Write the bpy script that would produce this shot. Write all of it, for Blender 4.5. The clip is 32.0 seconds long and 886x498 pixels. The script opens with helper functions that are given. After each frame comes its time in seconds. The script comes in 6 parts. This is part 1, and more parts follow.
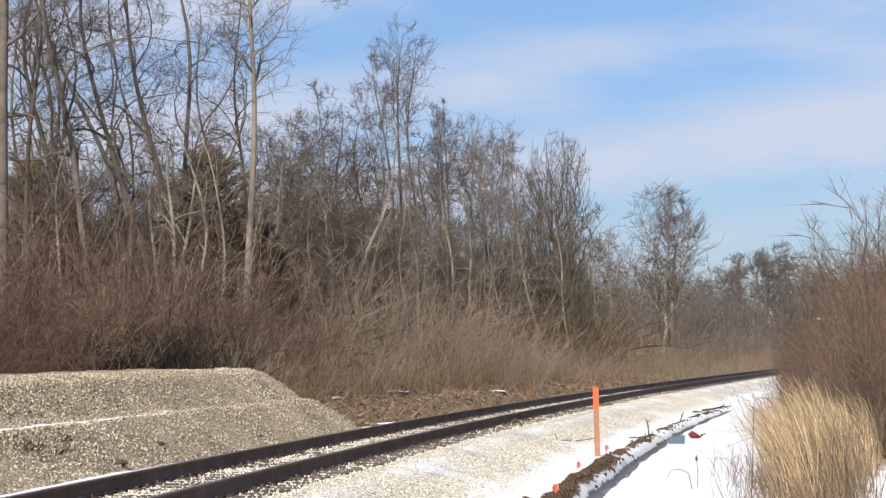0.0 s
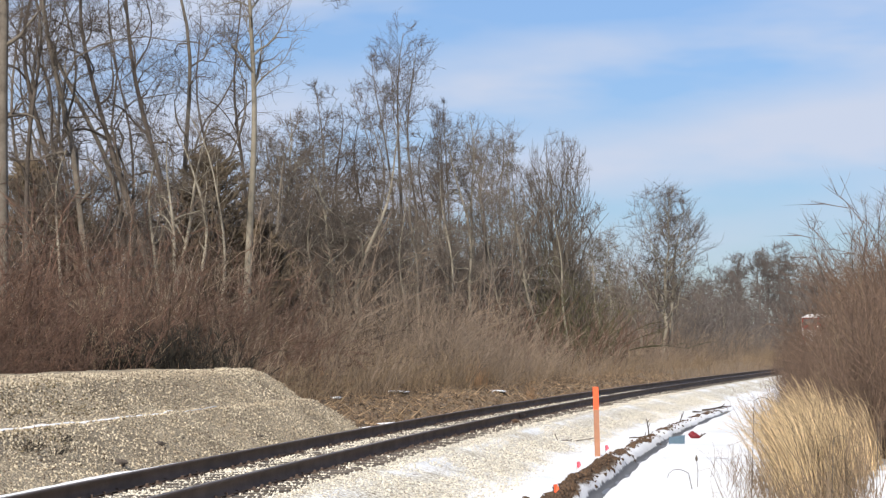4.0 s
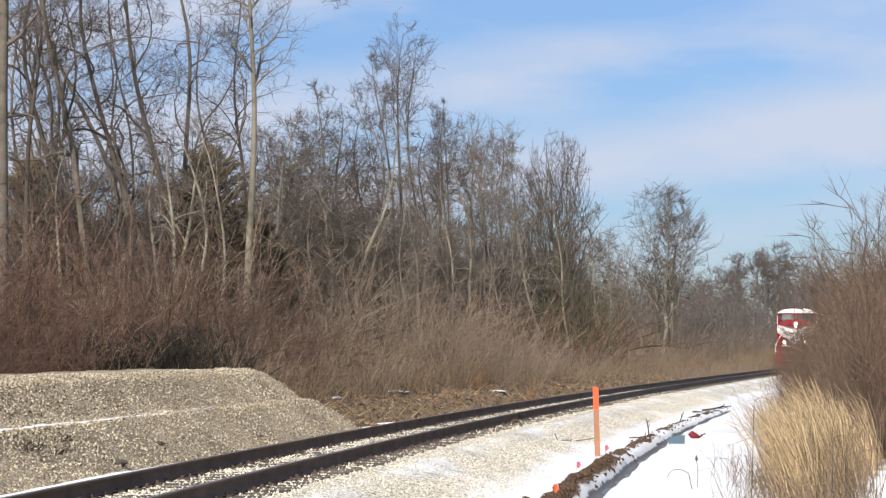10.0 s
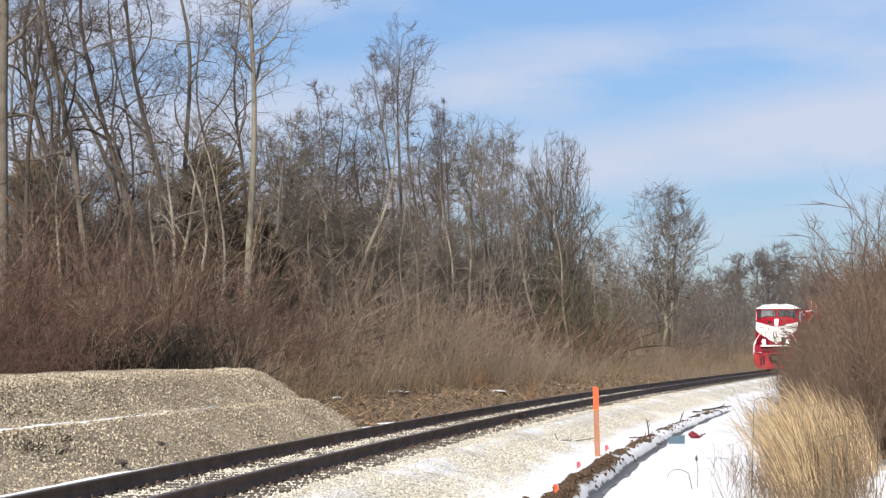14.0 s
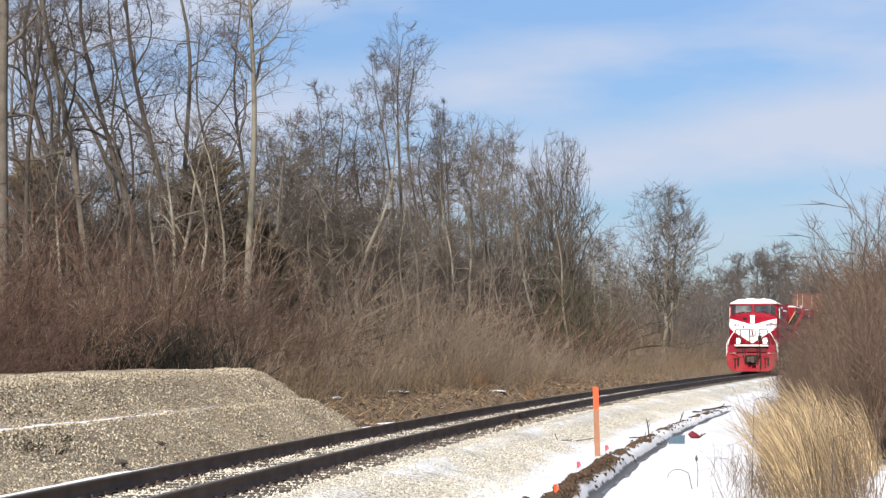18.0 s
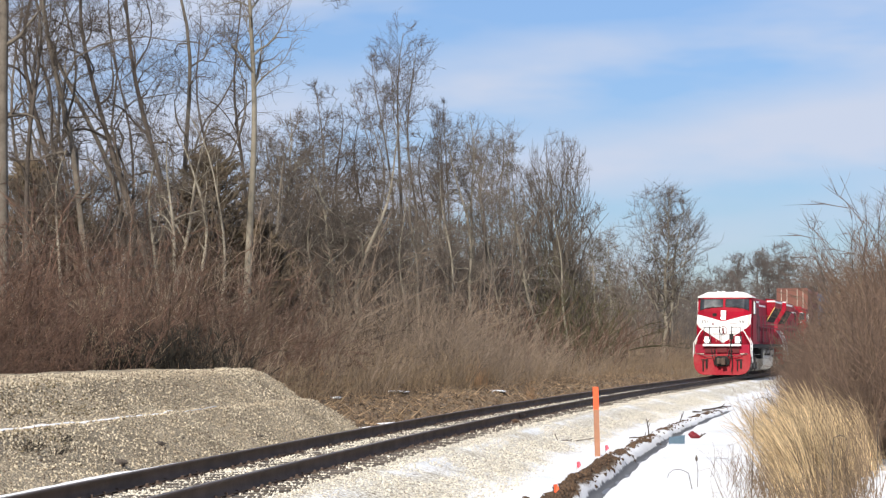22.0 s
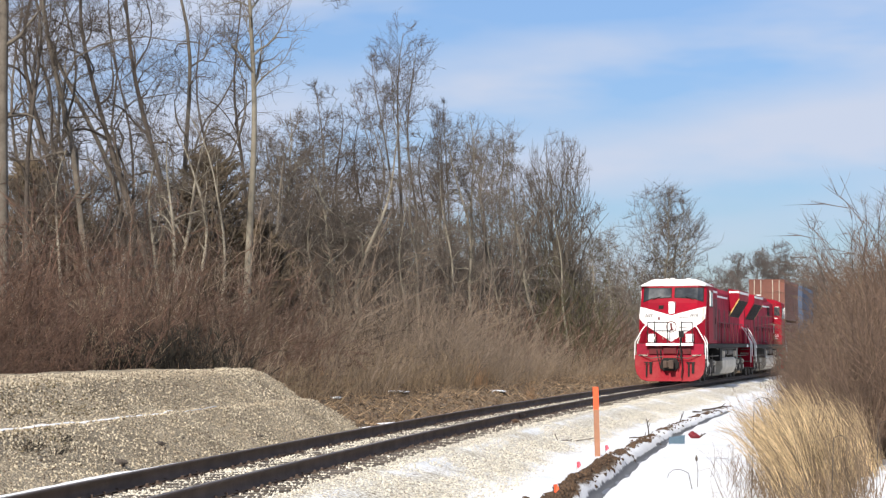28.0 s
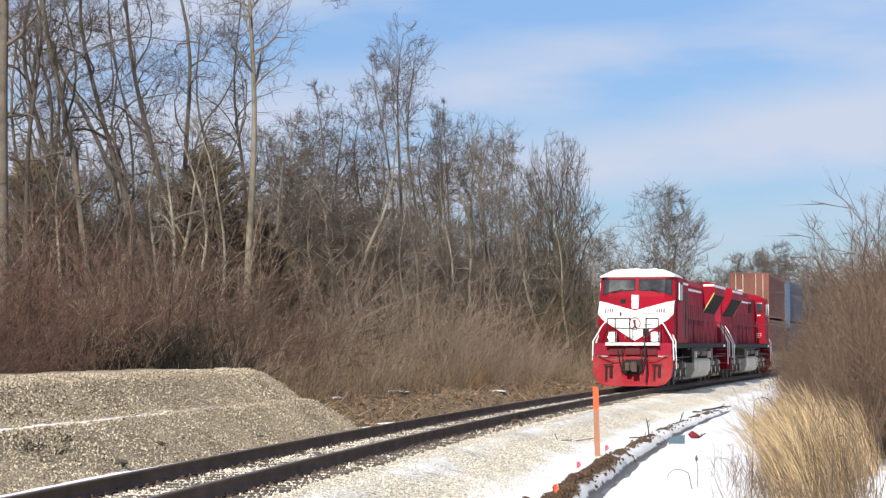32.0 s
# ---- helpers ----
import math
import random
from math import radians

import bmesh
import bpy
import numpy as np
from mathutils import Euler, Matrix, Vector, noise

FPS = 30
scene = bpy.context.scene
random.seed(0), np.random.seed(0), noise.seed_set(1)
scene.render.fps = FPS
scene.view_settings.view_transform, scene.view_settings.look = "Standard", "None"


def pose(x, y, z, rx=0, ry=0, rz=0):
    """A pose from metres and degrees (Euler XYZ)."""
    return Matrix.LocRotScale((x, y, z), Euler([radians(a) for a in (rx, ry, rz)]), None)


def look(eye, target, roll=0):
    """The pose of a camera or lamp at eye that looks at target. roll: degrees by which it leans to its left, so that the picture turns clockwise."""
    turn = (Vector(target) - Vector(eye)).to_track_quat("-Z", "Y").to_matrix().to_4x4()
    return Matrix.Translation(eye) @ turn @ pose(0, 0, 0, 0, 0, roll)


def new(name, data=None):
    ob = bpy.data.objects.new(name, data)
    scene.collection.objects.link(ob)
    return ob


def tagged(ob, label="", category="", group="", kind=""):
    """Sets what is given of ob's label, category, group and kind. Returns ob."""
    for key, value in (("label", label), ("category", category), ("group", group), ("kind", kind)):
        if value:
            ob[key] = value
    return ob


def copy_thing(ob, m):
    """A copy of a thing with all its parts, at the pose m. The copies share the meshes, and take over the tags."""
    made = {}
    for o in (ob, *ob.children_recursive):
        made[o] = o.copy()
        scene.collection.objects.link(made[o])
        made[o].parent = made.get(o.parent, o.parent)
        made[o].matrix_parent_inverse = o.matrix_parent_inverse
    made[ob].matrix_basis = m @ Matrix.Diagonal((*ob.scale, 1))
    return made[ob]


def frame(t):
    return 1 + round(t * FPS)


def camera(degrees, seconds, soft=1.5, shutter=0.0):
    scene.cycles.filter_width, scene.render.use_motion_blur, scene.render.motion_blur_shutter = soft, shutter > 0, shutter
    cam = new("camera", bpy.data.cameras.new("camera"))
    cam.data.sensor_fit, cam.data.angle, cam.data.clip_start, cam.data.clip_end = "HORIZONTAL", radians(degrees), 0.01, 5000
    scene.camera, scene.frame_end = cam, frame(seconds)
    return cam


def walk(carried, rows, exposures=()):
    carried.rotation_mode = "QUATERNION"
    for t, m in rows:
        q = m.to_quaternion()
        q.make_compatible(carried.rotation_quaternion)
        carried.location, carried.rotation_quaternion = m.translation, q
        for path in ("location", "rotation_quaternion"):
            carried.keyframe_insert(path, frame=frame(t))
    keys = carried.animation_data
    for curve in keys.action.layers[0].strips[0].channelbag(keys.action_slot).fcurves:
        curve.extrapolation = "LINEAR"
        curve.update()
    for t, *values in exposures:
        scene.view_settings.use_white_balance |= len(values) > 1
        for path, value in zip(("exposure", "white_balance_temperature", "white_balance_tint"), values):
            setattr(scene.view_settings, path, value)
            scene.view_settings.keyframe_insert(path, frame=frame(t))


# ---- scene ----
# ================= camera =================
EYE = (0.0, 0.0, 1.576)
cam = camera(24.38, 32.0, soft=1.3)
walk(cam, [(0.0, pose(*EYE, 92.66, 0, 0)), (32.0, pose(*EYE, 92.66, 0, 0))])

# ================= light =================
SUN_TO = Vector((-0.25, -0.755, 0.60)).normalized()
world = bpy.data.worlds.new("sky")
scene.world = world
world.use_nodes = True
wt = world.node_tree
wt.nodes.clear()


def wnode(kind, **values):
    n = wt.nodes.new(kind)
    for k, v in values.items():
        n.inputs[k].default_value = v
    return n


w_out = wnode("ShaderNodeOutputWorld")
w_bg = wnode("ShaderNodeBackground", Strength=0.084)
w_sky = wt.nodes.new("ShaderNodeTexSky")
w_sky.sky_type = "NISHITA"
w_sky.sun_disc = False
w_sky.sun_elevation = math.asin(SUN_TO.z)
w_sky.sun_rotation = math.atan2(SUN_TO.x, SUN_TO.y)
w_sky.air_density, w_sky.dust_density, w_sky.ozone_density = 0.9, 0.1, 3.0
w_co = wt.nodes.new("ShaderNodeTexCoord")
w_map = wnode("ShaderNodeMapping", Scale=(3.2, 3.2, 12.0), Rotation=(0.0, radians(7), 0.0), Location=(0.35, 0.2, 0.82))
w_noise = wnode("ShaderNodeTexNoise", Scale=1.0, Detail=5.0, Roughness=0.55)


def wmath(op, a, b=0.0, c=0.0):
    n = wt.nodes.new("ShaderNodeMath")
    n.operation = op
    for v, sock in zip((a, b, c), n.inputs):
        if isinstance(v, (int, float)):
            sock.default_value = v
        else:
            wt.links.new(v, sock)
    return n.outputs[0]


w_dir = wt.nodes.new("ShaderNodeSeparateXYZ")
wt.links.new(w_co.outputs["Generated"], w_dir.inputs[0])
# height of the streak: elevation less a slope to one side, shaken by the noise
w_lift = wmath("MULTIPLY_ADD", w_dir.outputs[0], -0.16, w_dir.outputs[2])
w_lift = wmath("MULTIPLY_ADD", w_noise.outputs[0], 0.045, w_lift)
w_band = wmath("COSINE", wmath("MULTIPLY", wmath("SUBTRACT", w_lift, 0.1495), math.tau / 0.05))
w_cloud = wmath("MULTIPLY_ADD", w_band, 0.085, w_noise.outputs[0])
w_clear = wt.nodes.new("ShaderNodeMapRange")
for sock, value in zip(w_clear.inputs[1:5], (0.045, 0.09, -0.13, 0.0)):
    sock.default_value = value
wt.links.new(w_dir.outputs[2], w_clear.inputs[0])
w_cloud = wmath("ADD", w_cloud, w_clear.outputs[0])
w_ramp = wt.nodes.new("ShaderNodeValToRGB")
w_ramp.color_ramp.elements[0].position, w_ramp.color_ramp.elements[1].position = 0.36, 0.60
w_ramp.color_ramp.elements[0].color, w_ramp.color_ramp.elements[1].color = (0.0,) * 3 + (1,), (0.92,) * 3 + (1,)
w_tint = wt.nodes.new("ShaderNodeMix")
w_tint.data_type, w_tint.blend_type = "RGBA", "MULTIPLY"
w_tint.inputs[0].default_value = 1.0
w_sep = wt.nodes.new("ShaderNodeSeparateXYZ")
w_air = wt.nodes.new("ShaderNodeValToRGB")
w_air.color_ramp.elements[0].position, w_air.color_ramp.elements[1].position = 0.0, 0.2
w_air.color_ramp.elements[0].color, w_air.color_ramp.elements[1].color = (0.485, 0.53, 0.66, 1), (0.94, 0.985, 1.1, 1)
wt.links.new(w_co.outputs["Generated"], w_sep.inputs[0])
wt.links.new(w_sep.outputs[2], w_air.inputs[0])
wt.links.new(w_air.outputs[0], w_tint.inputs[7])
w_mix = wt.nodes.new("ShaderNodeMix")
w_mix.data_type = "RGBA"
w_mix.inputs[7].default_value = (5.75, 6.3, 7.65, 1)
for a, b in ((w_co.outputs["Generated"], w_map.inputs["Vector"]), (w_map.outputs[0], w_noise.inputs["Vector"]),
             (w_cloud, w_ramp.inputs[0]), (w_sky.outputs[0], w_tint.inputs[6]), (w_tint.outputs[2], w_mix.inputs[6]),
             (w_ramp.outputs[0], w_mix.inputs[0]), (w_mix.outputs[2], w_bg.inputs[0]), (w_bg.outputs[0], w_out.inputs[0])):
    wt.links.new(a, b)

sun = new("sun", bpy.data.lights.new("sun", "SUN"))
sun.data.energy, sun.data.angle, sun.data.color = 5.0, radians(0.6), (1.0, 0.925, 0.82)
sun.matrix_world = look(SUN_TO * 60, (0, 0, 0))
scene.view_settings.exposure = 0.37


# ================= materials =================
def mat(name, color, color2=None, rough=0.8, metal=0.0, scale=3.0, fine=40.0, bump=0.15, depth=0.02, spread=0.0, island=0.0, glow=0.0, spec=0.4, grains=0.0):
    """Two-scale noise between two colours, fine bump; spread varies by object, island by joined piece."""
    m = bpy.data.materials.new(name)
    m.use_nodes = True
    nt = m.node_tree
    nd, ln = nt.nodes, nt.links.new
    b = nd["Principled BSDF"]
    b.inputs["Metallic"].default_value = metal
    b.inputs["Specular IOR Level"].default_value = spec
    color2 = color2 or tuple(c * 0.72 for c in color)
    co = nd.new("ShaderNodeTexCoord")
    n1, n2 = nd.new("ShaderNodeTexNoise"), nd.new("ShaderNodeTexNoise")
    n1.inputs["Scale"].default_value, n1.inputs["Detail"].default_value = scale, 4.0
    n2.inputs["Scale"].default_value, n2.inputs["Detail"].default_value = fine, 3.0
    ln(co.outputs["Object"], n1.inputs["Vector"])
    ln(co.outputs["Object"], n2.inputs["Vector"])
    add = nd.new("ShaderNodeMath")
    add.operation = "MULTIPLY_ADD"
    ln(n2.outputs[0], add.inputs[0])
    add.inputs[1].default_value = 0.45
    ln(n1.outputs[0], add.inputs[2])
    rg = nd.new("ShaderNodeMapRange")
    rg.inputs[1].default_value, rg.inputs[2].default_value = 0.5, 0.95
    ln(add.outputs[0], rg.inputs[0])
    mx = nd.new("ShaderNodeMix")
    mx.data_type = "RGBA"
    mx.inputs[6].default_value, mx.inputs[7].default_value = (*color, 1), (*color2, 1)
    ln(rg.outputs[0], mx.inputs[0])
    out = mx.outputs[2]
    if grains:
        vo = nd.new("ShaderNodeTexVoronoi")
        vo.inputs["Scale"].default_value = grains
        ln(co.outputs["Object"], vo.inputs["Vector"])
        sp = nd.new("ShaderNodeSeparateColor")
        ln(vo.outputs["Color"], sp.inputs[0])
        rv = nd.new("ShaderNodeMapRange")
        rv.inputs[3].default_value, rv.inputs[4].default_value = 0.55, 1.45
        ln(sp.outputs[0], rv.inputs[0])
        hv = nd.new("ShaderNodeHueSaturation")
        ln(rv.outputs[0], hv.inputs["Value"])
        ln(out, hv.inputs["Color"])
        out = hv.outputs[0]
        height = vo.outputs["Distance"]
    else:
        height = n2.outputs[0]
    for amount, kind, sock in ((spread, "ShaderNodeObjectInfo", "Random"), (island, "ShaderNodeNewGeometry", "Random Per Island")):
        if amount:
            src = nd.new(kind)
            r2 = nd.new("ShaderNodeMapRange")
            r2.inputs[3].default_value, r2.inputs[4].default_value = 1 - amount, 1 + amount
            ln(src.outputs[sock], r2.inputs[0])
            hs = nd.new("ShaderNodeHueSaturation")
            ln(r2.outputs[0], hs.inputs["Value"])
            ln(out, hs.inputs["Color"])
            out = hs.outputs[0]
    ln(out, b.inputs["Base Color"])
    r3 = nd.new("ShaderNodeMapRange")
    r3.inputs[3].default_value, r3.inputs[4].default_value = max(0.02, rough - 0.1), min(1, rough + 0.1)
    ln(n1.outputs[0], r3.inputs[0])
    ln(r3.outputs[0], b.inputs["Roughness"])
    if bump:
        bp = nd.new("ShaderNodeBump")
        bp.inputs["Strength"].default_value, bp.inputs["Distance"].default_value = bump, depth
        ln(height, bp.inputs["Height"])
        ln(bp.outputs[0], b.inputs["Normal"])
    if glow:
        b.inputs["Emission Color"].default_value = (*color, 1)
        b.inputs["Emission Strength"].default_value = glow
    return m


def ground_mat():
    """Litter, ballast grit, soil and snow, chosen by the sheet's own masks and broken up by noise."""
    m = bpy.data.materials.new("ground")
    m.use_nodes = True
    nt = m.node_tree
    nd, ln = nt.nodes, nt.links.new
    b = nd["Principled BSDF"]
    b.inputs["Specular IOR Level"].default_value = 0.2
    co = nd.new("ShaderNodeTexCoord")

    def nz(scale, detail=5.0):
        n = nd.new("ShaderNodeTexNoise")
        n.inputs["Scale"].default_value, n.inputs["Detail"].default_value = scale, detail
        ln(co.outputs["Object"], n.inputs["Vector"])
        return n.outputs[0]

    def blend(f, a, c):
        x = nd.new("ShaderNodeMix")
        x.data_type = "RGBA"
        for v, s in ((f, x.inputs[0]), (a, x.inputs[6]), (c, x.inputs[7])):
            if isinstance(v, tuple):
                s.default_value = (*v, 1)
            else:
                ln(v, s)
        return x.outputs[2]

    def spread(v, lo, hi):
        r = nd.new("ShaderNodeMapRange")
        r.inputs[1].default_value, r.inputs[2].default_value = lo, hi
        ln(v, r.inputs[0])
        return r.outputs[0]

    def mask(name, noise_out, soft=0.12):
        a = nd.new("ShaderNodeAttribute")
        a.attribute_name = name
        s = nd.new("ShaderNodeMath")
        s.operation = "ADD"
        ln(a.outputs["Fac"], s.inputs[0])
        ln(noise_out, s.inputs[1])
        return spread(s.outputs[0], 1.0 - soft, 1.0 + soft)

    big, mid, fine = nz(0.7), nz(4.0), nz(22.0)
    litter = blend(spread(mid, 0.35, 0.7), (0.09, 0.064, 0.042), (0.21, 0.155, 0.10))
    litter = blend(spread(fine, 0.45, 0.75), litter, (0.27, 0.21, 0.14))
    cells = nd.new("ShaderNodeTexVoronoi")
    cells.inputs["Scale"].default_value = 21.0
    ln(co.outputs["Object"], cells.inputs["Vector"])
    tone = nd.new("ShaderNodeSeparateColor")
    ln(cells.outputs["Color"], tone.inputs[0])
    grit = blend(tone.outputs[0], (0.54, 0.505, 0.42), (0.82, 0.785, 0.69))
    grit = blend(spread(cells.outputs["Distance"], 0.42, 0.75), grit, (0.20, 0.17, 0.13))
    soil = blend(spread(fine, 0.3, 0.7), (0.045, 0.028, 0.017), (0.12, 0.075, 0.042))
    snow = blend(spread(big, 0.3, 0.7), (0.62, 0.65, 0.70), (0.76, 0.765, 0.785))
    c = blend(mask("gravel", mid), litter, grit)
    c = blend(mask("soil", mid), c, soil)
    c = blend(mask("snow", fine, 0.1), c, snow)
    # Ditch wall's shade, painted grey over the snow through its own mask.
    c = blend(mask("trench_shade", mid, 0.15), c, (0.115, 0.12, 0.132))
    ln(c, b.inputs["Base Color"])
    b.inputs["Roughness"].default_value = 0.85
    bp = nd.new("ShaderNodeBump")
    bp.inputs["Strength"].default_value, bp.inputs["Distance"].default_value = 0.5, 0.03
    bp2 = nd.new("ShaderNodeBump")
    bp2.inputs["Strength"].default_value, bp2.inputs["Distance"].default_value = 0.45, 0.10
    ln(mid, bp2.inputs["Height"])
    ln(bp2.outputs[0], bp.inputs["Normal"])
    ln(fine, bp.inputs["Height"])
    ln(bp.outputs[0], b.inputs["Normal"])
    return m


def glass_mat():
    # Lighter mottling in the glass colour stands in for cloud reflections.
    m = mat("cab_glass", (0.018, 0.021, 0.025), (0.055, 0.063, 0.072), rough=0.12, scale=1.1, fine=6, bump=0, spec=0.5)
    return m


M = {
    "ground": ground_mat(),
    "ballast": mat("ballast_stone", (0.72, 0.675, 0.575), (0.50, 0.455, 0.37), rough=0.9, scale=6, fine=60, bump=0.3, island=0.28),
    "heap": mat("heap_stone", (0.515, 0.45, 0.335), (0.30, 0.248, 0.176), rough=0.92, scale=0.5, fine=9, bump=0.35, island=0.4),
    "heap_dirty": mat("heap_dirty", (0.235, 0.19, 0.115), (0.085, 0.066, 0.042), rough=0.93, scale=0.8, fine=9, bump=0.35, island=0.5),
    "heap_core": mat("heap_core", (0.38, 0.318, 0.225), (0.18, 0.145, 0.097), rough=0.92, scale=0.6, fine=12, bump=1.0, depth=0.03, grains=30.0),
    # Strip colour that stands in for shade down in the ditch.
    "ice": mat("ditch_shade", (0.075, 0.08, 0.09), (0.11, 0.115, 0.13), rough=0.45, scale=2.0, fine=12, bump=0.1),
    "rail": mat("rail_rust", (0.105, 0.070, 0.054), (0.055, 0.039, 0.031), rough=0.75, metal=0.2, scale=2, fine=50),
    "rail_top": mat("rail_head", (0.20, 0.17, 0.145), (0.12, 0.10, 0.085), rough=0.42, metal=0.7, scale=4, fine=60, bump=0.05),
    "tie": mat("tie_wood", (0.055, 0.044, 0.036), (0.11, 0.093, 0.077), rough=0.9, scale=3, fine=30, bump=0.5, spread=0.25),
    "snow": mat("snow", (0.78, 0.79, 0.82), (0.84, 0.84, 0.85), rough=0.7, scale=1.5, fine=14, bump=0.35, depth=0.03),
    "soil": mat("soil_clod", (0.105, 0.063, 0.036), (0.05, 0.031, 0.019), rough=0.95, scale=7, fine=40, bump=0.5, island=0.35),
    "bark": mat("bark_grey", (0.19, 0.165, 0.135), (0.10, 0.084, 0.066), rough=0.92, scale=2.2, fine=14, bump=0.6, spread=0.22),
    "bark_pale": mat("bark_pale", (0.29, 0.262, 0.205), (0.175, 0.155, 0.12), rough=0.9, scale=1.6, fine=12, bump=0.5, spread=0.15),
    "bark_dark": mat("bark_dark", (0.105, 0.087, 0.072), (0.055, 0.045, 0.037), rough=0.92, scale=2.2, fine=14, bump=0.6, spread=0.22),
    "twig": mat("twig_grey", (0.155, 0.130, 0.107), (0.092, 0.077, 0.063), rough=0.92, scale=0.8, fine=9, bump=0, spread=0.22),
    "twig_dark": mat("twig_dark", (0.108, 0.086, 0.07), (0.06, 0.048, 0.039), rough=0.92, scale=0.8, fine=9, bump=0, spread=0.22),
    "wood_far": mat("wood_far", (0.20, 0.163, 0.132), (0.125, 0.101, 0.082), rough=0.92, scale=0.5, fine=5, bump=0, island=0.35),
    # Near black: dark stems, with the shade of scrub hollows in the colour.
    "bramble": mat("weed_and_shade_stem", (0.017, 0.016, 0.011), (0.032, 0.025, 0.018), rough=0.9, scale=0.9, fine=6, bump=0, island=0.4),
    # Greyer wood, with the haze of distance put into the colour.
    "wood_hazy": mat("wood_hazy", (0.15, 0.129, 0.116), (0.095, 0.081, 0.073), rough=0.92, scale=0.3, fine=4, bump=0, island=0.3),
    "shrub_red": mat("shrub_red", (0.142, 0.083, 0.058), (0.068, 0.042, 0.032), rough=0.9, scale=0.9, fine=6, bump=0, spread=0.3, island=0.3),
    "shrub_brown": mat("shrub_brown", (0.112, 0.075, 0.048), (0.055, 0.038, 0.026), rough=0.9, scale=0.9, fine=6, bump=0, spread=0.25, island=0.3),
    "shrub_olive": mat("shrub_olive", (0.105, 0.098, 0.05), (0.06, 0.055, 0.03), rough=0.9, scale=0.9, fine=6, bump=0, island=0.3),
    "tuft": mat("orange_tuft", (0.36, 0.225, 0.125), (0.21, 0.13, 0.075), rough=0.9, scale=1.2, fine=8, bump=0, island=0.4),
    "shrub_tan": mat("shrub_tan", (0.245, 0.187, 0.139), (0.138, 0.106, 0.079), rough=0.9, scale=0.9, fine=6, bump=0, spread=0.3, island=0.3),
    "weed": mat("weed_straw", (0.27, 0.20, 0.125), (0.155, 0.113, 0.074), rough=0.9, scale=0.9, fine=6, bump=0, spread=0.2, island=0.35),
    "arch": mat("arching_stem", (0.36, 0.28, 0.19), (0.2, 0.15, 0.10), rough=0.9, scale=0.9, fine=6, bump=0, spread=0.15, island=0.35),
    "thicket": mat("thicket_brown", (0.176, 0.115, 0.080), (0.098, 0.067, 0.048), rough=0.9, scale=0.9, fine=6, bump=0, spread=0.2, island=0.35),
    "grass": mat("dry_grass", (0.72, 0.54, 0.31), (0.30, 0.212, 0.118), rough=0.85, scale=1.2, fine=8, bump=0, spread=0.25, island=0.55),
    "grass_dull": mat("dull_grass", (0.25, 0.18, 0.115), (0.14, 0.10, 0.066), rough=0.88, scale=1.2, fine=8, bump=0, island=0.45),
    "cedar": mat("cedar_needle", (0.082, 0.068, 0.044), (0.135, 0.099, 0.066), rough=0.9, scale=1.0, fine=8, bump=0, island=0.3),
    "stake": mat("stake_wood", (0.40, 0.19, 0.11), (0.31, 0.15, 0.09), rough=0.8, scale=6, fine=40, bump=0.1),
    "orange": mat("marker_paint", (0.90, 0.13, 0.045), (0.78, 0.10, 0.035), rough=0.6, scale=8, fine=40, bump=0.05),
    "red": mat("loco_red", (0.30, 0.006, 0.021), (0.20, 0.007, 0.018), rough=0.6, scale=0.8, fine=7, bump=0.03, spec=0.08),
    # Second loco red: the light level of sunless hood sides is in its colour.
    "red_toned": mat("loco_red_toned", (0.36, 0.016, 0.044), (0.19, 0.020, 0.034), rough=0.7, scale=1.3, fine=9, bump=0.05, spec=0.06),
    "red_dusty": mat("dusty_red", (0.27, 0.010, 0.022), (0.30, 0.05, 0.053), rough=0.75, scale=1.6, fine=9, bump=0.08, spec=0.1),
    "maroon": mat("grimy_red", (0.15, 0.018, 0.024), (0.075, 0.022, 0.022), rough=0.7, scale=2, fine=14, bump=0.1, spec=0.2),
    "white": mat("loco_white", (0.80, 0.79, 0.78), (0.68, 0.67, 0.66), rough=0.45, scale=1.1, fine=8, bump=0.03),
    "black": mat("loco_black", (0.016, 0.015, 0.015), (0.03, 0.028, 0.026), rough=0.75, scale=2, fine=20, spec=0.12),
    "grime": mat("running_gear", (0.052, 0.047, 0.043), (0.15, 0.131, 0.113), rough=0.8, scale=3, fine=24, bump=0.3),
    "tank": mat("fuel_tank", (0.57, 0.52, 0.43), (0.36, 0.325, 0.265), rough=0.6, scale=1.2, fine=9, bump=0.08),
    "grille": mat("radiator_grille", (0.012, 0.011, 0.011), (0.025, 0.022, 0.02), rough=0.8, scale=3, fine=60, bump=0.5, spec=0.1),
    "gold": mat("stripe_gold", (0.72, 0.50, 0.16), rough=0.5, scale=3, fine=20, bump=0),
    "glass": glass_mat(),
    "lamp": mat("lamp_lens", (1.0, 0.93, 0.80), (1.0, 0.93, 0.80), rough=0.2, bump=0, glow=9.0),
    "box_brown": mat("container_brown", (0.185, 0.068, 0.045), (0.13, 0.05, 0.036), rough=0.6, scale=0.7, fine=6, bump=0.05),
    "box_blue": mat("container_blue", (0.05, 0.085, 0.155), (0.04, 0.068, 0.12), rough=0.6, scale=0.7, fine=6, bump=0.05),
    "car": mat("well_car_paint", (0.30, 0.22, 0.10), (0.20, 0.15, 0.08), rough=0.7, scale=1, fine=8),
    "steel": mat("worn_steel", (0.35, 0.34, 0.33), (0.22, 0.21, 0.20), rough=0.4, metal=0.8, scale=3, fine=30),
    "pink": mat("flag_pink", (0.85, 0.12, 0.16), (0.7, 0.09, 0.13), rough=0.6, scale=8, fine=40, bump=0.05),
